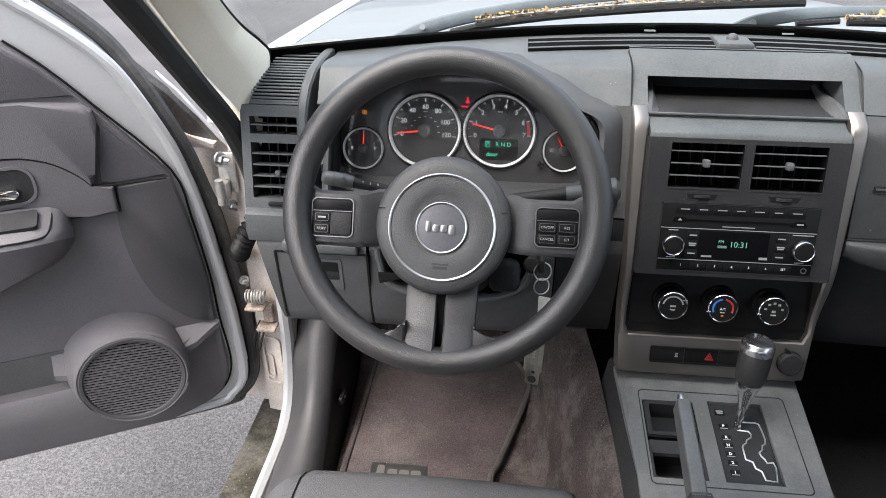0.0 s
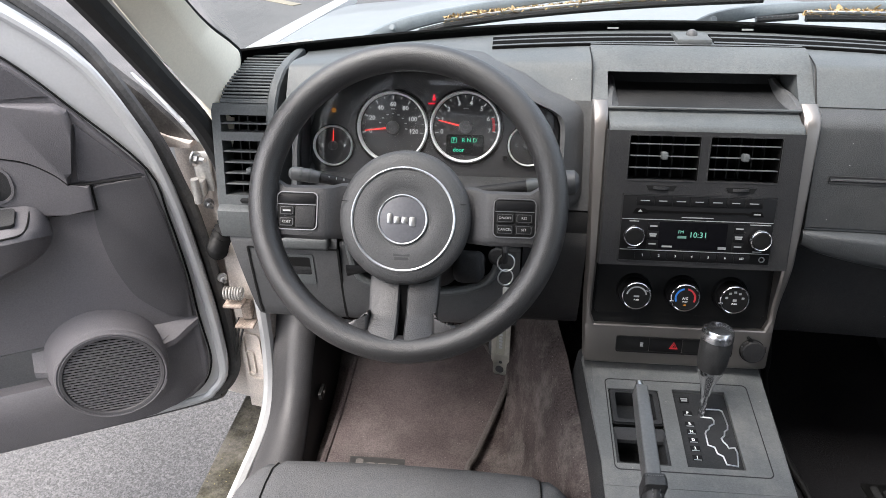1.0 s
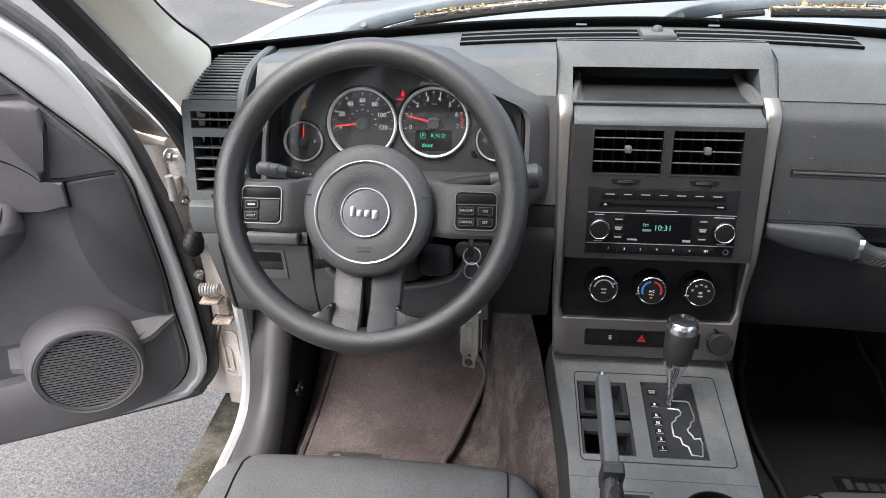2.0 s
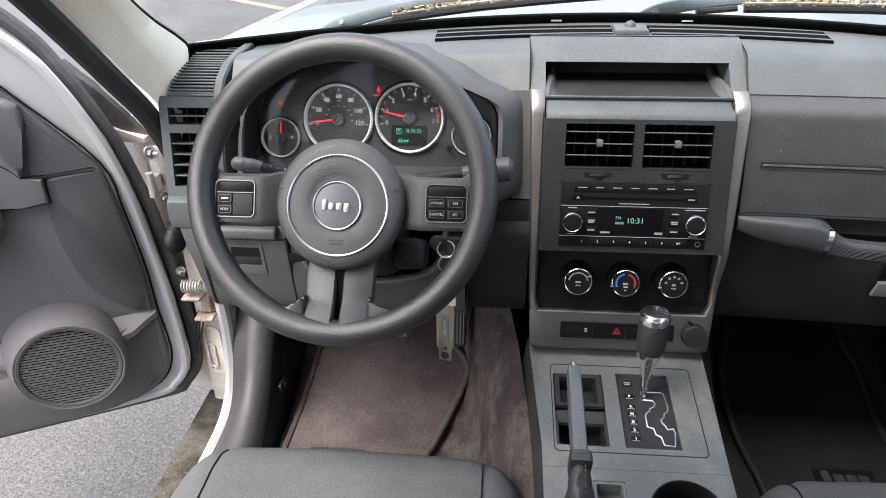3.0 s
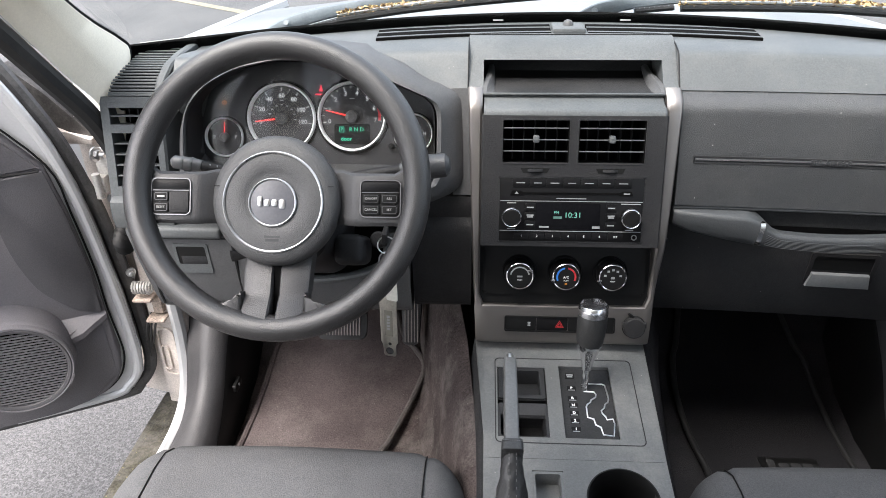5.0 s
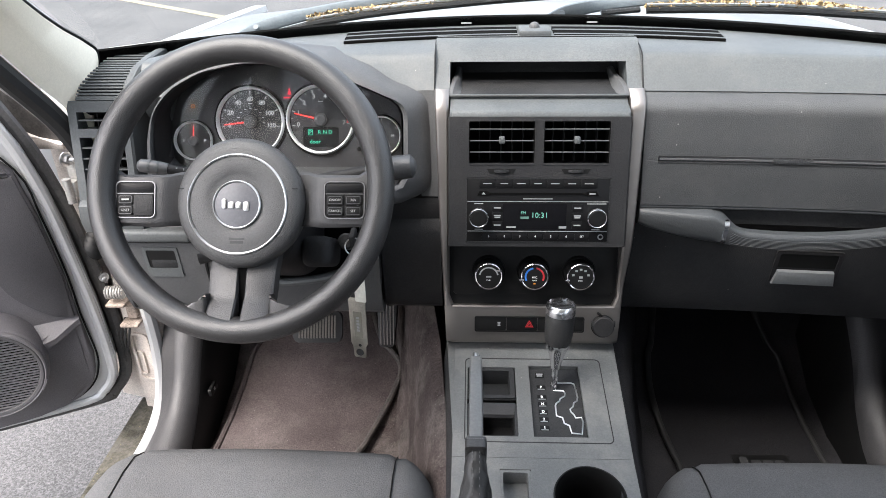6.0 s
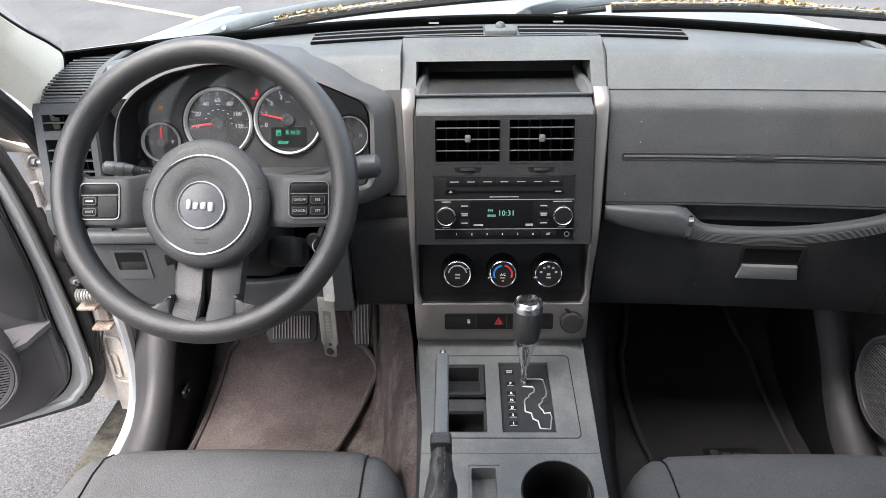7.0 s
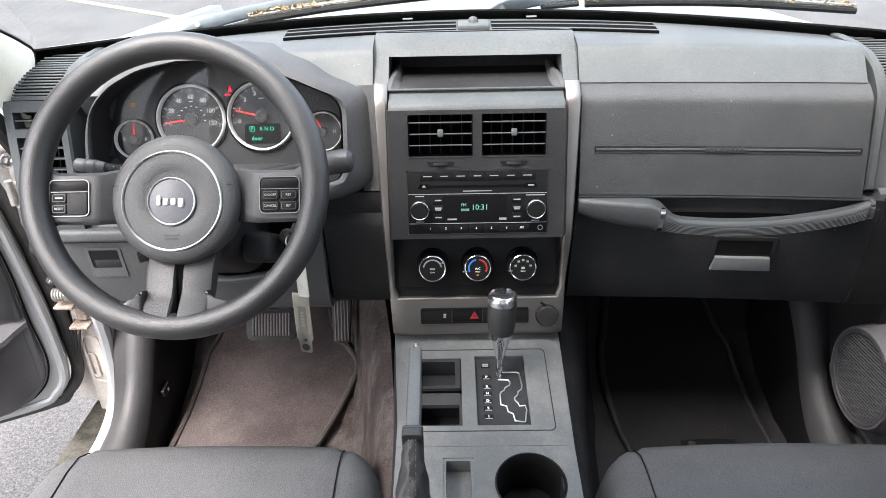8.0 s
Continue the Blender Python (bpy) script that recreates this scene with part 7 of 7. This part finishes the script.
def seat(name, cx, label, dz=0.0):
    s = thing(name, label, "car seat", (cx, 0.35, 0.46), "front seats")
    bm = B()
    rings = []
    NS = 44
    for i in range(NS + 1):
        u = -1 + 2 * i / NS
        x = cx + 0.262 * u
        e = max(0, (abs(u) - 0.72) / 0.28)
        drop = 0.012 * e + 0.055 * e ** 3.5
        seam = -0.0035 * math.exp(-((abs(u) - 0.725) / 0.016) ** 2)
        back = 0.020 * e + 0.05 * e ** 3
        row = []
        for y, z in ((0.10, 0.655), (0.25, 0.668), (0.40, 0.686), (0.52, 0.700), (0.60, 0.706), (0.65, 0.706), (0.685, 0.700), (0.708, 0.686), (0.722, 0.664), (0.726, 0.63), (0.715, 0.57), (0.66, 0.54), (0.10, 0.54)):
            k = min(1, max(0, (y - 0.45) / 0.25))
            row.append(Vector((x, y - back * k - 0.006 * u * u * k + (seam if y > 0.68 and z > 0.6 else 0), z - (drop if z > 0.6 else 0) + (seam if z > 0.64 else 0) + 0.004 * math.cos(u * 2.1) * k)))
        rings.append(row)
    loft(bm, rings)
    part("cushion", bm, CLOTH, s, "charcoal woven cloth cushion", angle=60)
    for sg in (-1, 1):
        bm = B()
        xx = cx + sg * 0.190
        tube(bm, [(xx, y - 0.0045, z - 0.0030) for y, z in ((0.25, 0.668), (0.40, 0.686), (0.52, 0.701), (0.60, 0.707), (0.65, 0.7072), (0.683, 0.702), (0.707, 0.687), (0.720, 0.664), (0.724, 0.63))], 0.0011, 6)
        part("seam", bm, BLACK, s)
    bm = B()
    rings = []
    for v, w, y, z in ((0, 0.23, 0.12, 0.62), (0.2, 0.24, 0.06, 0.75), (0.5, 0.235, -0.02, 0.95), (0.8, 0.215, -0.10, 1.13), (1.0, 0.17, -0.14, 1.22)):
        rings.append([Vector((cx + a, y + b - (0.0), z)) for a, b in rrect(2 * w, 0.13, 0.05, 6)])
    loft(bm, rings)
    bk = part("backrest", bm, CLOTH, s, "charcoal cloth backrest")
    for o in (bk,):
        o.location.y = -0.10
    bm = B()
    box(bm, (cx, 0.36, 0.49), (0.40, 0.5, 0.06), r=0.01)
    part("seat_base", bm, BLACK, s)
    s.location.z += dz
    return s


seat("driver_seat", -0.400, "charcoal grey cloth driver seat with sewn bolsters")
seat("passenger_seat", 0.410, "charcoal grey cloth passenger seat with sewn bolsters", -0.008)

# ---- floor mats, pedals ----
THREAD = mat("patch_thread", (0.105, 0.095, 0.088), 0.95, var=0.3)
# darker copy of the thread, for the passenger mat in shade
SHADE_THREAD = mat("shade_patch_thread", (0.030, 0.030, 0.031), 0.95, var=0.3)
CORD = mat("binding_cord", (0.075, 0.066, 0.061), 0.9, var=0.4, fine=300, bump=1.0, bump_scale=500)


def floor_mat(cx, lx, rx, label, tone, px, py):
    """lx, rx: the mat's left and right edges at the rows of y below."""
    m = thing("floor_mat", label, "floor mat", (cx, 0.9, 0.45), "floor mats")
    rows = ((0.62, 0.449), (0.90, 0.449), (0.96, 0.449), (1.03, 0.453), (1.10, 0.474), (1.14, 0.498), (1.17, 0.518), (1.195, 0.535), (1.27, 0.586))
    bm = B()
    rings = []
    for (y, z), a, b in zip(rows, lx, rx):
        rings.append([Vector((x, y, z + d)) for x, d in ((a, -0.004), (a, 0.004), (a + 0.012, 0.008), (0.7 * a + 0.3 * b, 0.007), ((a + b) / 2, 0.008), (0.3 * a + 0.7 * b, 0.007), (b - 0.012, 0.008), (b, 0.004), (b, -0.004))])
    loft(bm, rings)
    part("mat_carpet", bm, tone, m)
    for ex in (lx, rx):
        bm = B()
        tube(bm, smooth_path([(x, y, z + 0.006) for (y, z), x in zip(rows, ex)], 4), 0.0065, 8)
        part("binding", bm, RUBBER if tone is not MATTING else CORD if ex is rx else MATTING, m, "dark bound edge")
    bm = B()
    prism(bm, rrect(0.105, 0.042, 0.003), 0.0565 + 0.4, 0.4585, Matrix.Translation((px, py, 0)))
    lp = part("logo_patch", bm, BLACK if tone is not MATTING else RUBBER, m, "black woven patch with plain shapes")
    for x, w, h, yy in ((-0.033, 0.014, 0.026, 0.002), (-0.011, 0.018, 0.018, -0.002), (0.011, 0.018, 0.018, -0.002), (0.033, 0.018, 0.024, -0.005)):
        bm = B()
        prism(bm, rrect(w, h, 0.004, 4, cx=px + x, cy=py + yy), 0.458, 0.4595)
        part("patch_shape", bm, THREAD if tone is MATTING else SHADE_THREAD, lp)
    return m


floor_mat(-0.460, (-0.598, -0.598, -0.597, -0.594, -0.588, -0.582, -0.576, -0.56, -0.545), (-0.335, -0.326, -0.310, -0.288, -0.263, -0.252, -0.275, -0.300, -0.33), "brownish grey carpet floor mat, dusty, with bound edge", MATTING, -0.495, 0.915)
# passenger mat: the footwell's shade is put into its near-black tones
floor_mat(0.425, (0.300, 0.290, 0.284, 0.277, 0.272, 0.272, 0.275, 0.285, 0.30), (0.56, 0.56, 0.56, 0.56, 0.555, 0.55, 0.545, 0.53, 0.51), "carpet floor mat in the passenger footwell, near-black for shade", mat("shade_mat_pile", (0.019, 0.0185, 0.020), 1.0, var=0.3, bump=0.8, spec=0.1), 0.443, 0.927)

PEDAL_RIB = mat("worn_pedal_rib", (0.20, 0.18, 0.165), 0.5, var=0.3)
brake = thing("brake_pedal", "black ribbed rubber brake pedal", "pedal", (-0.41, 1.1, 0.58), "pedals")
BP = face_frame((-0.413, 1.105, 0.632), (1, 0.02, 0), (0.10, 0.55, 0.83))
bm = B()
prism(bm, rrect(0.100, 0.064, 0.014), -0.010, 0.004, BP, 0.003)
part("pedal_pad", bm, RUBBER, brake)
for k in range(13):
    bm = B()
    box(bm, (-0.036 + 0.006 * k, 0, 0.005), (0.0032, 0.046, 0.004), BP, r=0.0008, seg=1)
    part("rubber_rib", bm, PEDAL_RIB, brake)
bm = B()
tube(bm, [BP @ Vector((0.0, 0.0, -0.01)), Vector((-0.40, 1.20, 0.74)), Vector((-0.40, 1.24, 0.92))], 0.011, 10)
part("pedal_arm", bm, BLACK, brake)
acc = thing("accelerator_pedal", "black ribbed accelerator pedal", "pedal", (-0.28, 1.12, 0.55), "pedals")
AP = face_frame((-0.275, 1.133, 0.622), (1, -0.03, 0), (0.12, 0.40, 0.91))
bm = B()
prism(bm, [(-0.022, 0.055), (-0.018, -0.044), (-0.012, -0.049), (0.010, -0.049), (0.016, -0.044), (0.021, 0.055)], -0.010, 0.003, AP, 0.003)
part("pedal_pad", bm, RUBBER, acc)
for k in range(5):
    bm = B()
    box(bm, (-0.013 + 0.0065 * k, 0, 0.0035), (0.0026, 0.086, 0.003), AP @ Matrix.Rotation(0.02, 4, "Z"), r=0.0006, seg=1)
    part("rubber_rib", bm, PEDAL_RIB, acc)
bm = B()
tube(bm, [AP @ Vector((0.0, 0.04, -0.01)), Vector((-0.275, 1.25, 0.76)), Vector((-0.275, 1.27, 0.9))], 0.009, 10)
part("pedal_arm", bm, BLACK, acc)

# ---- doors ----
DO = Vector((-0.823, 0.988, 0.0))
DU = Vector((-0.891, -0.454, 0))
DN = Vector((0.454, -0.891, 0))
DM = Matrix(((DU.x, 0, DN.x, DO.x), (DU.y, 0, DN.y, DO.y), (0, 1, 0, 0), (0, 0, 0, 1)))  # s outwards, z up, d into the cabin


def front_door(M, opened, sgn):
    lab = "open driver door with dark grey panel and round speaker" if opened else "closed passenger door with dark grey panel and speaker"
    d = thing("driver_door" if opened else "passenger_door", lab, "car door", tuple(M @ Vector((0.4, 0.55, 0))))
    shell = [(0.46, 1.56), (0.205, 1.318), (0.164, 1.285), (0.121, 1.248), (0.093, 1.220), (0.070, 1.188), (0.041, 1.130), (0.010, 1.053), (-0.010, 0.970), (-0.020, 0.900), (-0.036, 0.735), (-0.040, 0.62), (-0.034, 0.565), (-0.010, 0.532), (0.030, 0.517), (0.40, 0.520), (0.95, 0.53), (1.0, 0.60), (1.02, 1.0), (1.0, 1.22), (0.6, 1.24), (0.27, 1.25), (0.30, 1.31), (0.53, 1.56)]
    bm = B()
    prism(bm, shell, -0.040, -0.018, M, 0.008, 3)
    part("door_shell", bm, PAINT, d, "silver painted door shell")
    bm = B()
    prism(bm, [(s0 + 0.006 if s0 < 0.5 else s0 - 0.006, z0 + (0.006 if z0 < 0.8 else -0.006)) for s0, z0 in shell], -0.105, -0.040, M)
    part("door_edge", bm, RUBBER, d, "dark inner edge of the door")
    bm = B()
    prism(bm, shell, -0.125, -0.105, M, 0.006)
    part("outer_skin", bm, PAINT, d, "silver painted outer door skin")
    bm = B()
    ridge = [(0.42, 1.50), (0.196, 1.300), (0.157, 1.268), (0.116, 1.232), (0.090, 1.204), (0.069, 1.174), (0.043, 1.118), (0.016, 1.045), (-0.001, 0.966), (-0.010, 0.898), (-0.025, 0.735), (-0.029, 0.625), (-0.024, 0.573), (-0.003, 0.545), (0.032, 0.529), (0.20, 0.528)]
    tube(bm, [M @ Vector((a, b, -0.0205)) for a, b in [tuple(p[:2]) for p in smooth_path([(a, b, 0) for a, b in ridge], 5)]], 0.0095, 10)
    part("frame_ridge", bm, PAINT, d, "raised silver ridge along the door frame")
    # rubber seal round the shell's edge
    bm = B()
    seal = [(0.26, 1.40), (0.185, 1.325), (0.143, 1.288), (0.098, 1.243), (0.072, 1.210), (0.052, 1.172), (0.027, 1.115), (-0.001, 1.040), (-0.018, 0.968), (-0.032, 0.90), (-0.048, 0.735), (-0.052, 0.62), (-0.046, 0.556), (-0.018, 0.520), (0.03, 0.505), (0.40, 0.508)]
    tube(bm, [M @ Vector((a, b, -0.048)) for a, b in [tuple(p[:2]) for p in smooth_path([(a, b, 0) for a, b in seal], 5)]], 0.012, 8)
    part("door_seal", bm, mat("dusty_rubber", (0.055, 0.054, 0.054), 0.7, var=0.35, big=30, dust=0.25), d, "dusty dark rubber seal on the door edge")
    panel = [(0.30, 1.262), (0.205, 1.236), (0.165, 1.197), (0.116, 1.137), (0.029, 1.020), (0.013, 0.930), (0.002, 0.815), (0.000, 0.726), (-0.006, 0.64), (-0.001, 0.602), (0.012, 0.574), (0.036, 0.553), (0.070, 0.540), (0.11, 0.533), (0.40, 0.535), (0.95, 0.54), (0.97, 0.9), (0.97, 1.22)]
    bm = B()
    prism(bm, panel, -0.02, 0.0, M, 0.006, 3)
    pn = part("door_panel", bm, DOOR_GREY, d, "dark grey moulded door panel")
    # raised upper pad with sweeping lower edge, and the pull panel below it
    bm = B()
    sweep_ = [tuple(p[:2]) for p in smooth_path([(0.97, 1.085, 0), (0.40, 1.086, 0), (0.244, 1.082, 0), (0.203, 1.075, 0), (0.177, 1.063, 0), (0.152, 1.042, 0), (0.137, 1.0215, 0)], 5)]
    prism(bm, [(0.97, 1.155), (0.35, 1.158), (0.20, 1.155), (0.128, 1.146), (0.114, 1.134), (0.112, 1.112), (0.118, 1.09), (0.130, 1.04)] + sweep_[::-1], 0, 0.016, M, 0.009, 4)
    part("upper_pad", bm, DOOR_GREY, pn, "grey upper door pad")
    bm = B()
    low_ = [(0.97, 1.0), (0.265, 1.004), (0.236, 1.004), (0.207, 1.001), (0.194, 0.990), (0.184, 0.975), (0.152, 0.973), (0.1115, 0.973), (0.110, 1.0165)]
    prism(bm, [(a, b - 0.0035) for a, b in sweep_] + low_[::-1], 0, 0.014, M, 0.004, 3)
    part("pull_panel", bm, DOOR_GREY, pn, "grey panel round the door pull")
    bm = B()
    prism(bm, [(0.110, 1.112), (0.033, 1.020), (0.100, 1.0195), (0.127, 1.0205), (0.122, 1.05), (0.113, 1.09)], 0, 0.005, M, 0.002)
    part("corner_inset", bm, mat("inset_cloth", (0.054, 0.052, 0.057), 0.8, var=0.3, fine=380, bump=0.6, bump_scale=600), pn, "textured corner inset")
    # field in a darker door grey: shading from its facing is painted on
    bm = B()
    curve = [tuple(p[:2]) for p in smooth_path([(0.004, 0.736, 0), (0.037, 0.745, 0), (0.080, 0.789, 0), (0.098, 0.825, 0), (0.112, 0.88, 0), (0.117, 0.943, 0), (0.112, 0.99, 0), (0.109, 1.010, 0)], 4)]
    prism(bm, curve + [(0.030, 1.014), (0.015, 0.93), (0.004, 0.815)], 0, 0.005, M, 0.002)
    part("front_field", bm, mat("field_shade", (0.068, 0.066, 0.070), 0.6, var=0.2, fine=450, bump=0.4, bump_scale=650, spec=0.3), pn, "flat field at the front of the door panel, darkened for its facing", angle=60)
    # darker copy of the door surface: shade of the angled recess, as colour
    bm = B()
    prism(bm, [(0.95, 1.212), (0.30, 1.244), (0.203, 1.225), (0.170, 1.196), (0.132, 1.156), (0.20, 1.160), (0.95, 1.160)], 0, 0.004, M, 0.002)
    part("sill_inset", bm, mat("sill_shade", (0.050, 0.048, 0.053), 0.8, var=0.3, fine=380, bump=0.6, bump_scale=600), pn, "textured inset under the door window, darkened for its shaded angle")
    # dark seams between the moulded pieces
    for line, k in (([(a, b - 0.0018) for a, b in sweep_] + [(0.127, 1.0182), (0.110, 1.0180), (0.034, 1.0172)], 0.0105), ([(0.1085, 1.017), (0.1092, 0.9712), (0.152, 0.9706), (0.183, 0.9722)], 0.0045)):
        bm = B()
        tube(bm, [M @ Vector((a, b, k)) for a, b in line], 0.0019, 8)
        part("panel_seam", bm, BLACK, pn)
    # armrest with its switch plate on top
    bm = B()
    rings = []
    for s, zt, zb, dd in ((0.180, 0.972, 0.946, 0.010), (0.183, 0.986, 0.936, 0.040), (0.190, 0.995, 0.922, 0.060), (0.203, 1.000, 0.908, 0.074), (0.225, 1.002, 0.894, 0.082), (0.26, 1.003, 0.880, 0.086), (0.32, 1.003, 0.855, 0.088), (0.60, 1.0, 0.84, 0.088), (0.80, 0.99, 0.86, 0.07)):
        rings.append([M @ Vector((s, z, k)) for z, k in ((zt, 0.0), (zt - 0.001, dd * 0.2), (zt - 0.018, dd * 0.88), (zt - 0.022, dd * 0.96), (zt - 0.030, dd), (zb + 0.030, dd * 0.72), (zb + 0.008, dd * 0.2), (zb, 0.0))])
    loft(bm, rings)
    ar = part("armrest", bm, DOOR_GREY, pn, "grey armrest with window switches")
    bm = B()
    tube(bm, [M @ Vector(p) for p in smooth_path([(0.60, 0.978, 0.0850), (0.32, 0.981, 0.0850), (0.26, 0.981, 0.0830), (0.225, 0.980, 0.0790), (0.207, 0.980, 0.0700), (0.200, 0.986, 0.050), (0.199, 0.995, 0.014)], 5)], 0.0015, 8)
    part("armrest_seam", bm, BLACK, ar)
    AM = M @ face_frame((0.29, 0.9945, 0.043), (-1, 0, 0), (0, 0.242, -0.97))
    bm = B()
    prism(bm, rrect(0.150, 0.040, 0.006), -0.004, 0.0022, AM, 0.001)
    plate = part("switch_plate", bm, DARK_FACE, ar, "dark switch plate")
    for k in range(3):
        bm = B()
        if k == 0:
            lathe(bm, [(0.0115, 0.0), (0.0115, 0.005), (0.010, 0.0065), (0.006, 0.006), (0, 0.0058)], AM @ Matrix.Translation((0.052, 0.003, 0.002)), 28)
        else:
            box(bm, (0.052 - 0.032 * k, 0.0, 0.005), (0.024, 0.024, 0.008), AM, r=0.003)
        part("window_switch" if k else "mirror_switch", bm, CLUSTER if k else SATIN_EDGE, plate)
    bm = B()
    ring_plate(bm, rrect(0.19, 0.060, 0.024, cx=0.304, cy=1.0385), rrect(0.182, 0.052, 0.020, cx=0.304, cy=1.0385), 0.0, 0.0165, M)
    part("pull_bezel", bm, DOOR_GREY, pn)
    # flat dark plate painted as the shaded hollow of the door pull
    bm = B()
    prism(bm, rrect(0.182, 0.052, 0.020, cx=0.304, cy=1.0385), 0.0, 0.0146, M)
    part("pull_recess", bm, DARK, pn)
    bm = B()
    prism(bm, rrect(0.07, 0.0135, 0.005, cx=0.268, cy=1.0285), 0.0146, 0.022, M, 0.003)
    part("lock_lever", bm, CHROME, pn, "bright inner door release")
    # map pocket
    bm = B()
    loft(bm, [[M @ Vector((s, z, k)) for z, k in ((0.735, 0.0), (0.735, 0.004), (0.655, 0.004), (0.655, 0.0))] for s in (0.20, 0.26, 0.60, 0.90)])
    part("pocket_mouth", bm, CLUSTER, pn, "dark map pocket opening")
    bm = B()
    loft(bm, [[M @ Vector((s, z, k * q)) for z, k in ((zt, 0.0), (zt + 0.002, 0.030), (zt - 0.008, 0.037), (0.62 + e / 2, 0.038), (0.548 + e, 0.020), (0.54 + e, 0.0))] for s, q, e, zt in ((0.010, 0.04, 0.046, 0.724), (0.020, 0.12, 0.040, 0.722), (0.034, 0.30, 0.028, 0.719), (0.052, 0.58, 0.016, 0.714), (0.075, 0.85, 0.008, 0.706), (0.105, 1.0, 0.002, 0.696), (0.135, 1.0, 0.0, 0.674), (0.25, 1.0, 0.0, 0.672), (0.60, 1.0, 0.003, 0.672), (0.90, 1.0, 0.006, 0.672), (0.92, 0.5, 0.006, 0.672))])
    part("pocket_front", bm, DOOR_GREY, pn)
    bm = B()
    for a, b in ((-0.001, 0.085), (0.243, 0.268)):
        rows_ = ((a, 0.10, 0.728), (0.25 * b + 0.75 * a, 0.45, 0.720), ((a + b) / 2, 0.8, 0.710), (b, 1.0, 0.700)) if a < 0.1 else ((a, 1.0, 0.700), (b, 0.9, 0.705))
        loft(bm, [[M @ Vector((s, z, d_)) for z, d_ in ((0.732, 0.0), (0.730, 0.004 * k), (zl, 0.030 * k), (zl - 0.010, 0.031 * k), (zl - 0.014, 0.0))] for s, k, zl in rows_])
    part("ledge", bm, DOOR_GREY, pn, "small sloping grey ledge beside the speaker")
    bm = B()
    tube(bm, [M @ Vector((a - 0.004, b, -0.012)) for a, b in [tuple(p[:2]) for p in smooth_path([(a, b, 0) for a, b in panel[1:14]], 4)]], 0.0018, 8)
    part("panel_gap", bm, BLACK, pn, "dark gap round the panel")
    # speaker pod
    sc = (0.150, 0.686) if opened else (0.145, 0.672)
    bm = B()
    rings = []
    for k, (r, dd, dz, ds) in enumerate(((0.100, 0.0, 0.0, 0.011), (0.0925, 0.046, 0.0, 0.002), (0.0905, 0.050, 0.0, 0.001), (0.0895, 0.052, 0.0, 0.001), (0.0890, 0.0575, 0.0, 0.0), (0.0875, 0.061, 0.0, 0.0), (0.0855, 0.062, 0.0, 0.0), (0.083, 0.0605, 0.0, 0.0))):
        row = []
        for j in range(56):
            a = 2 * math.pi * j / 56
            row.append(M @ Vector((sc[0] + ds + r * math.cos(a), sc[1] + dz + r * math.sin(a), dd)))
        rings.append(row)
    loft(bm, rings, cap0=True, cap1=False)
    sp = part("speaker_pod", bm, DOOR_GREY, d, "round grey speaker pod", angle=22)
    bm = B()
    SPM = M @ Matrix.Translation((sc[0], sc[1], 0.0545))
    lathe(bm, [(0.0835, 0.006), (0.0815, 0.0075), (0.0770, 0.0065), (0.0755, 0.0020), (0.0752, -0.004), (0.0835, -0.003), (0.0835, 0.006)], SPM, 56)
    part("speaker_ring", bm, SPEAKER_RING, sp, "darker ring round the grille")
    bm = B()
    lathe(bm, [(0.0765, -0.0015), (0.0, -0.0015), (0.0, -0.012), (0.0765, -0.012), (0.0765, -0.0015)], SPM, 48)
    part("speaker_cone", bm, VOID, sp, "black speaker cone behind the grille")
    for a0, a1 in ((55, 100), (200, 216), (330, 346)):
        bm = B()
        sector(bm, 0.0840, 0.0880, radians(a0), radians(a1), 0.0065, 0.0085, SPM, 10)
        part("rim_tab", bm, DOOR_GREY, sp)
    for turn, count, pitch, wide, lift in ((0.08, 27, 0.0054, 0.0021, 0.0030), (0.60, 11, 0.0130, 0.0008, 0.0022)):
        for k in range(count):
            h = (k - (count - 1) / 2) * pitch
            w = math.sqrt(max(0, 0.0755 ** 2 - h * h))
            bm = B()
            box(bm, (0, h, lift), (2 * w, wide, 0.0022), SPM @ Matrix.Rotation(turn, 4, "Z"))
            part("grille_bar", bm, DOOR_GREY, sp)
    return d


front_door(DM, True, -1)
PDM = Matrix(((0, 0, -1, CX + 0.716), (-1, 0, 0, 1.03), (0, 1, 0, -0.015), (0, 0, 0, 1)))
front_door(PDM, False, 1)
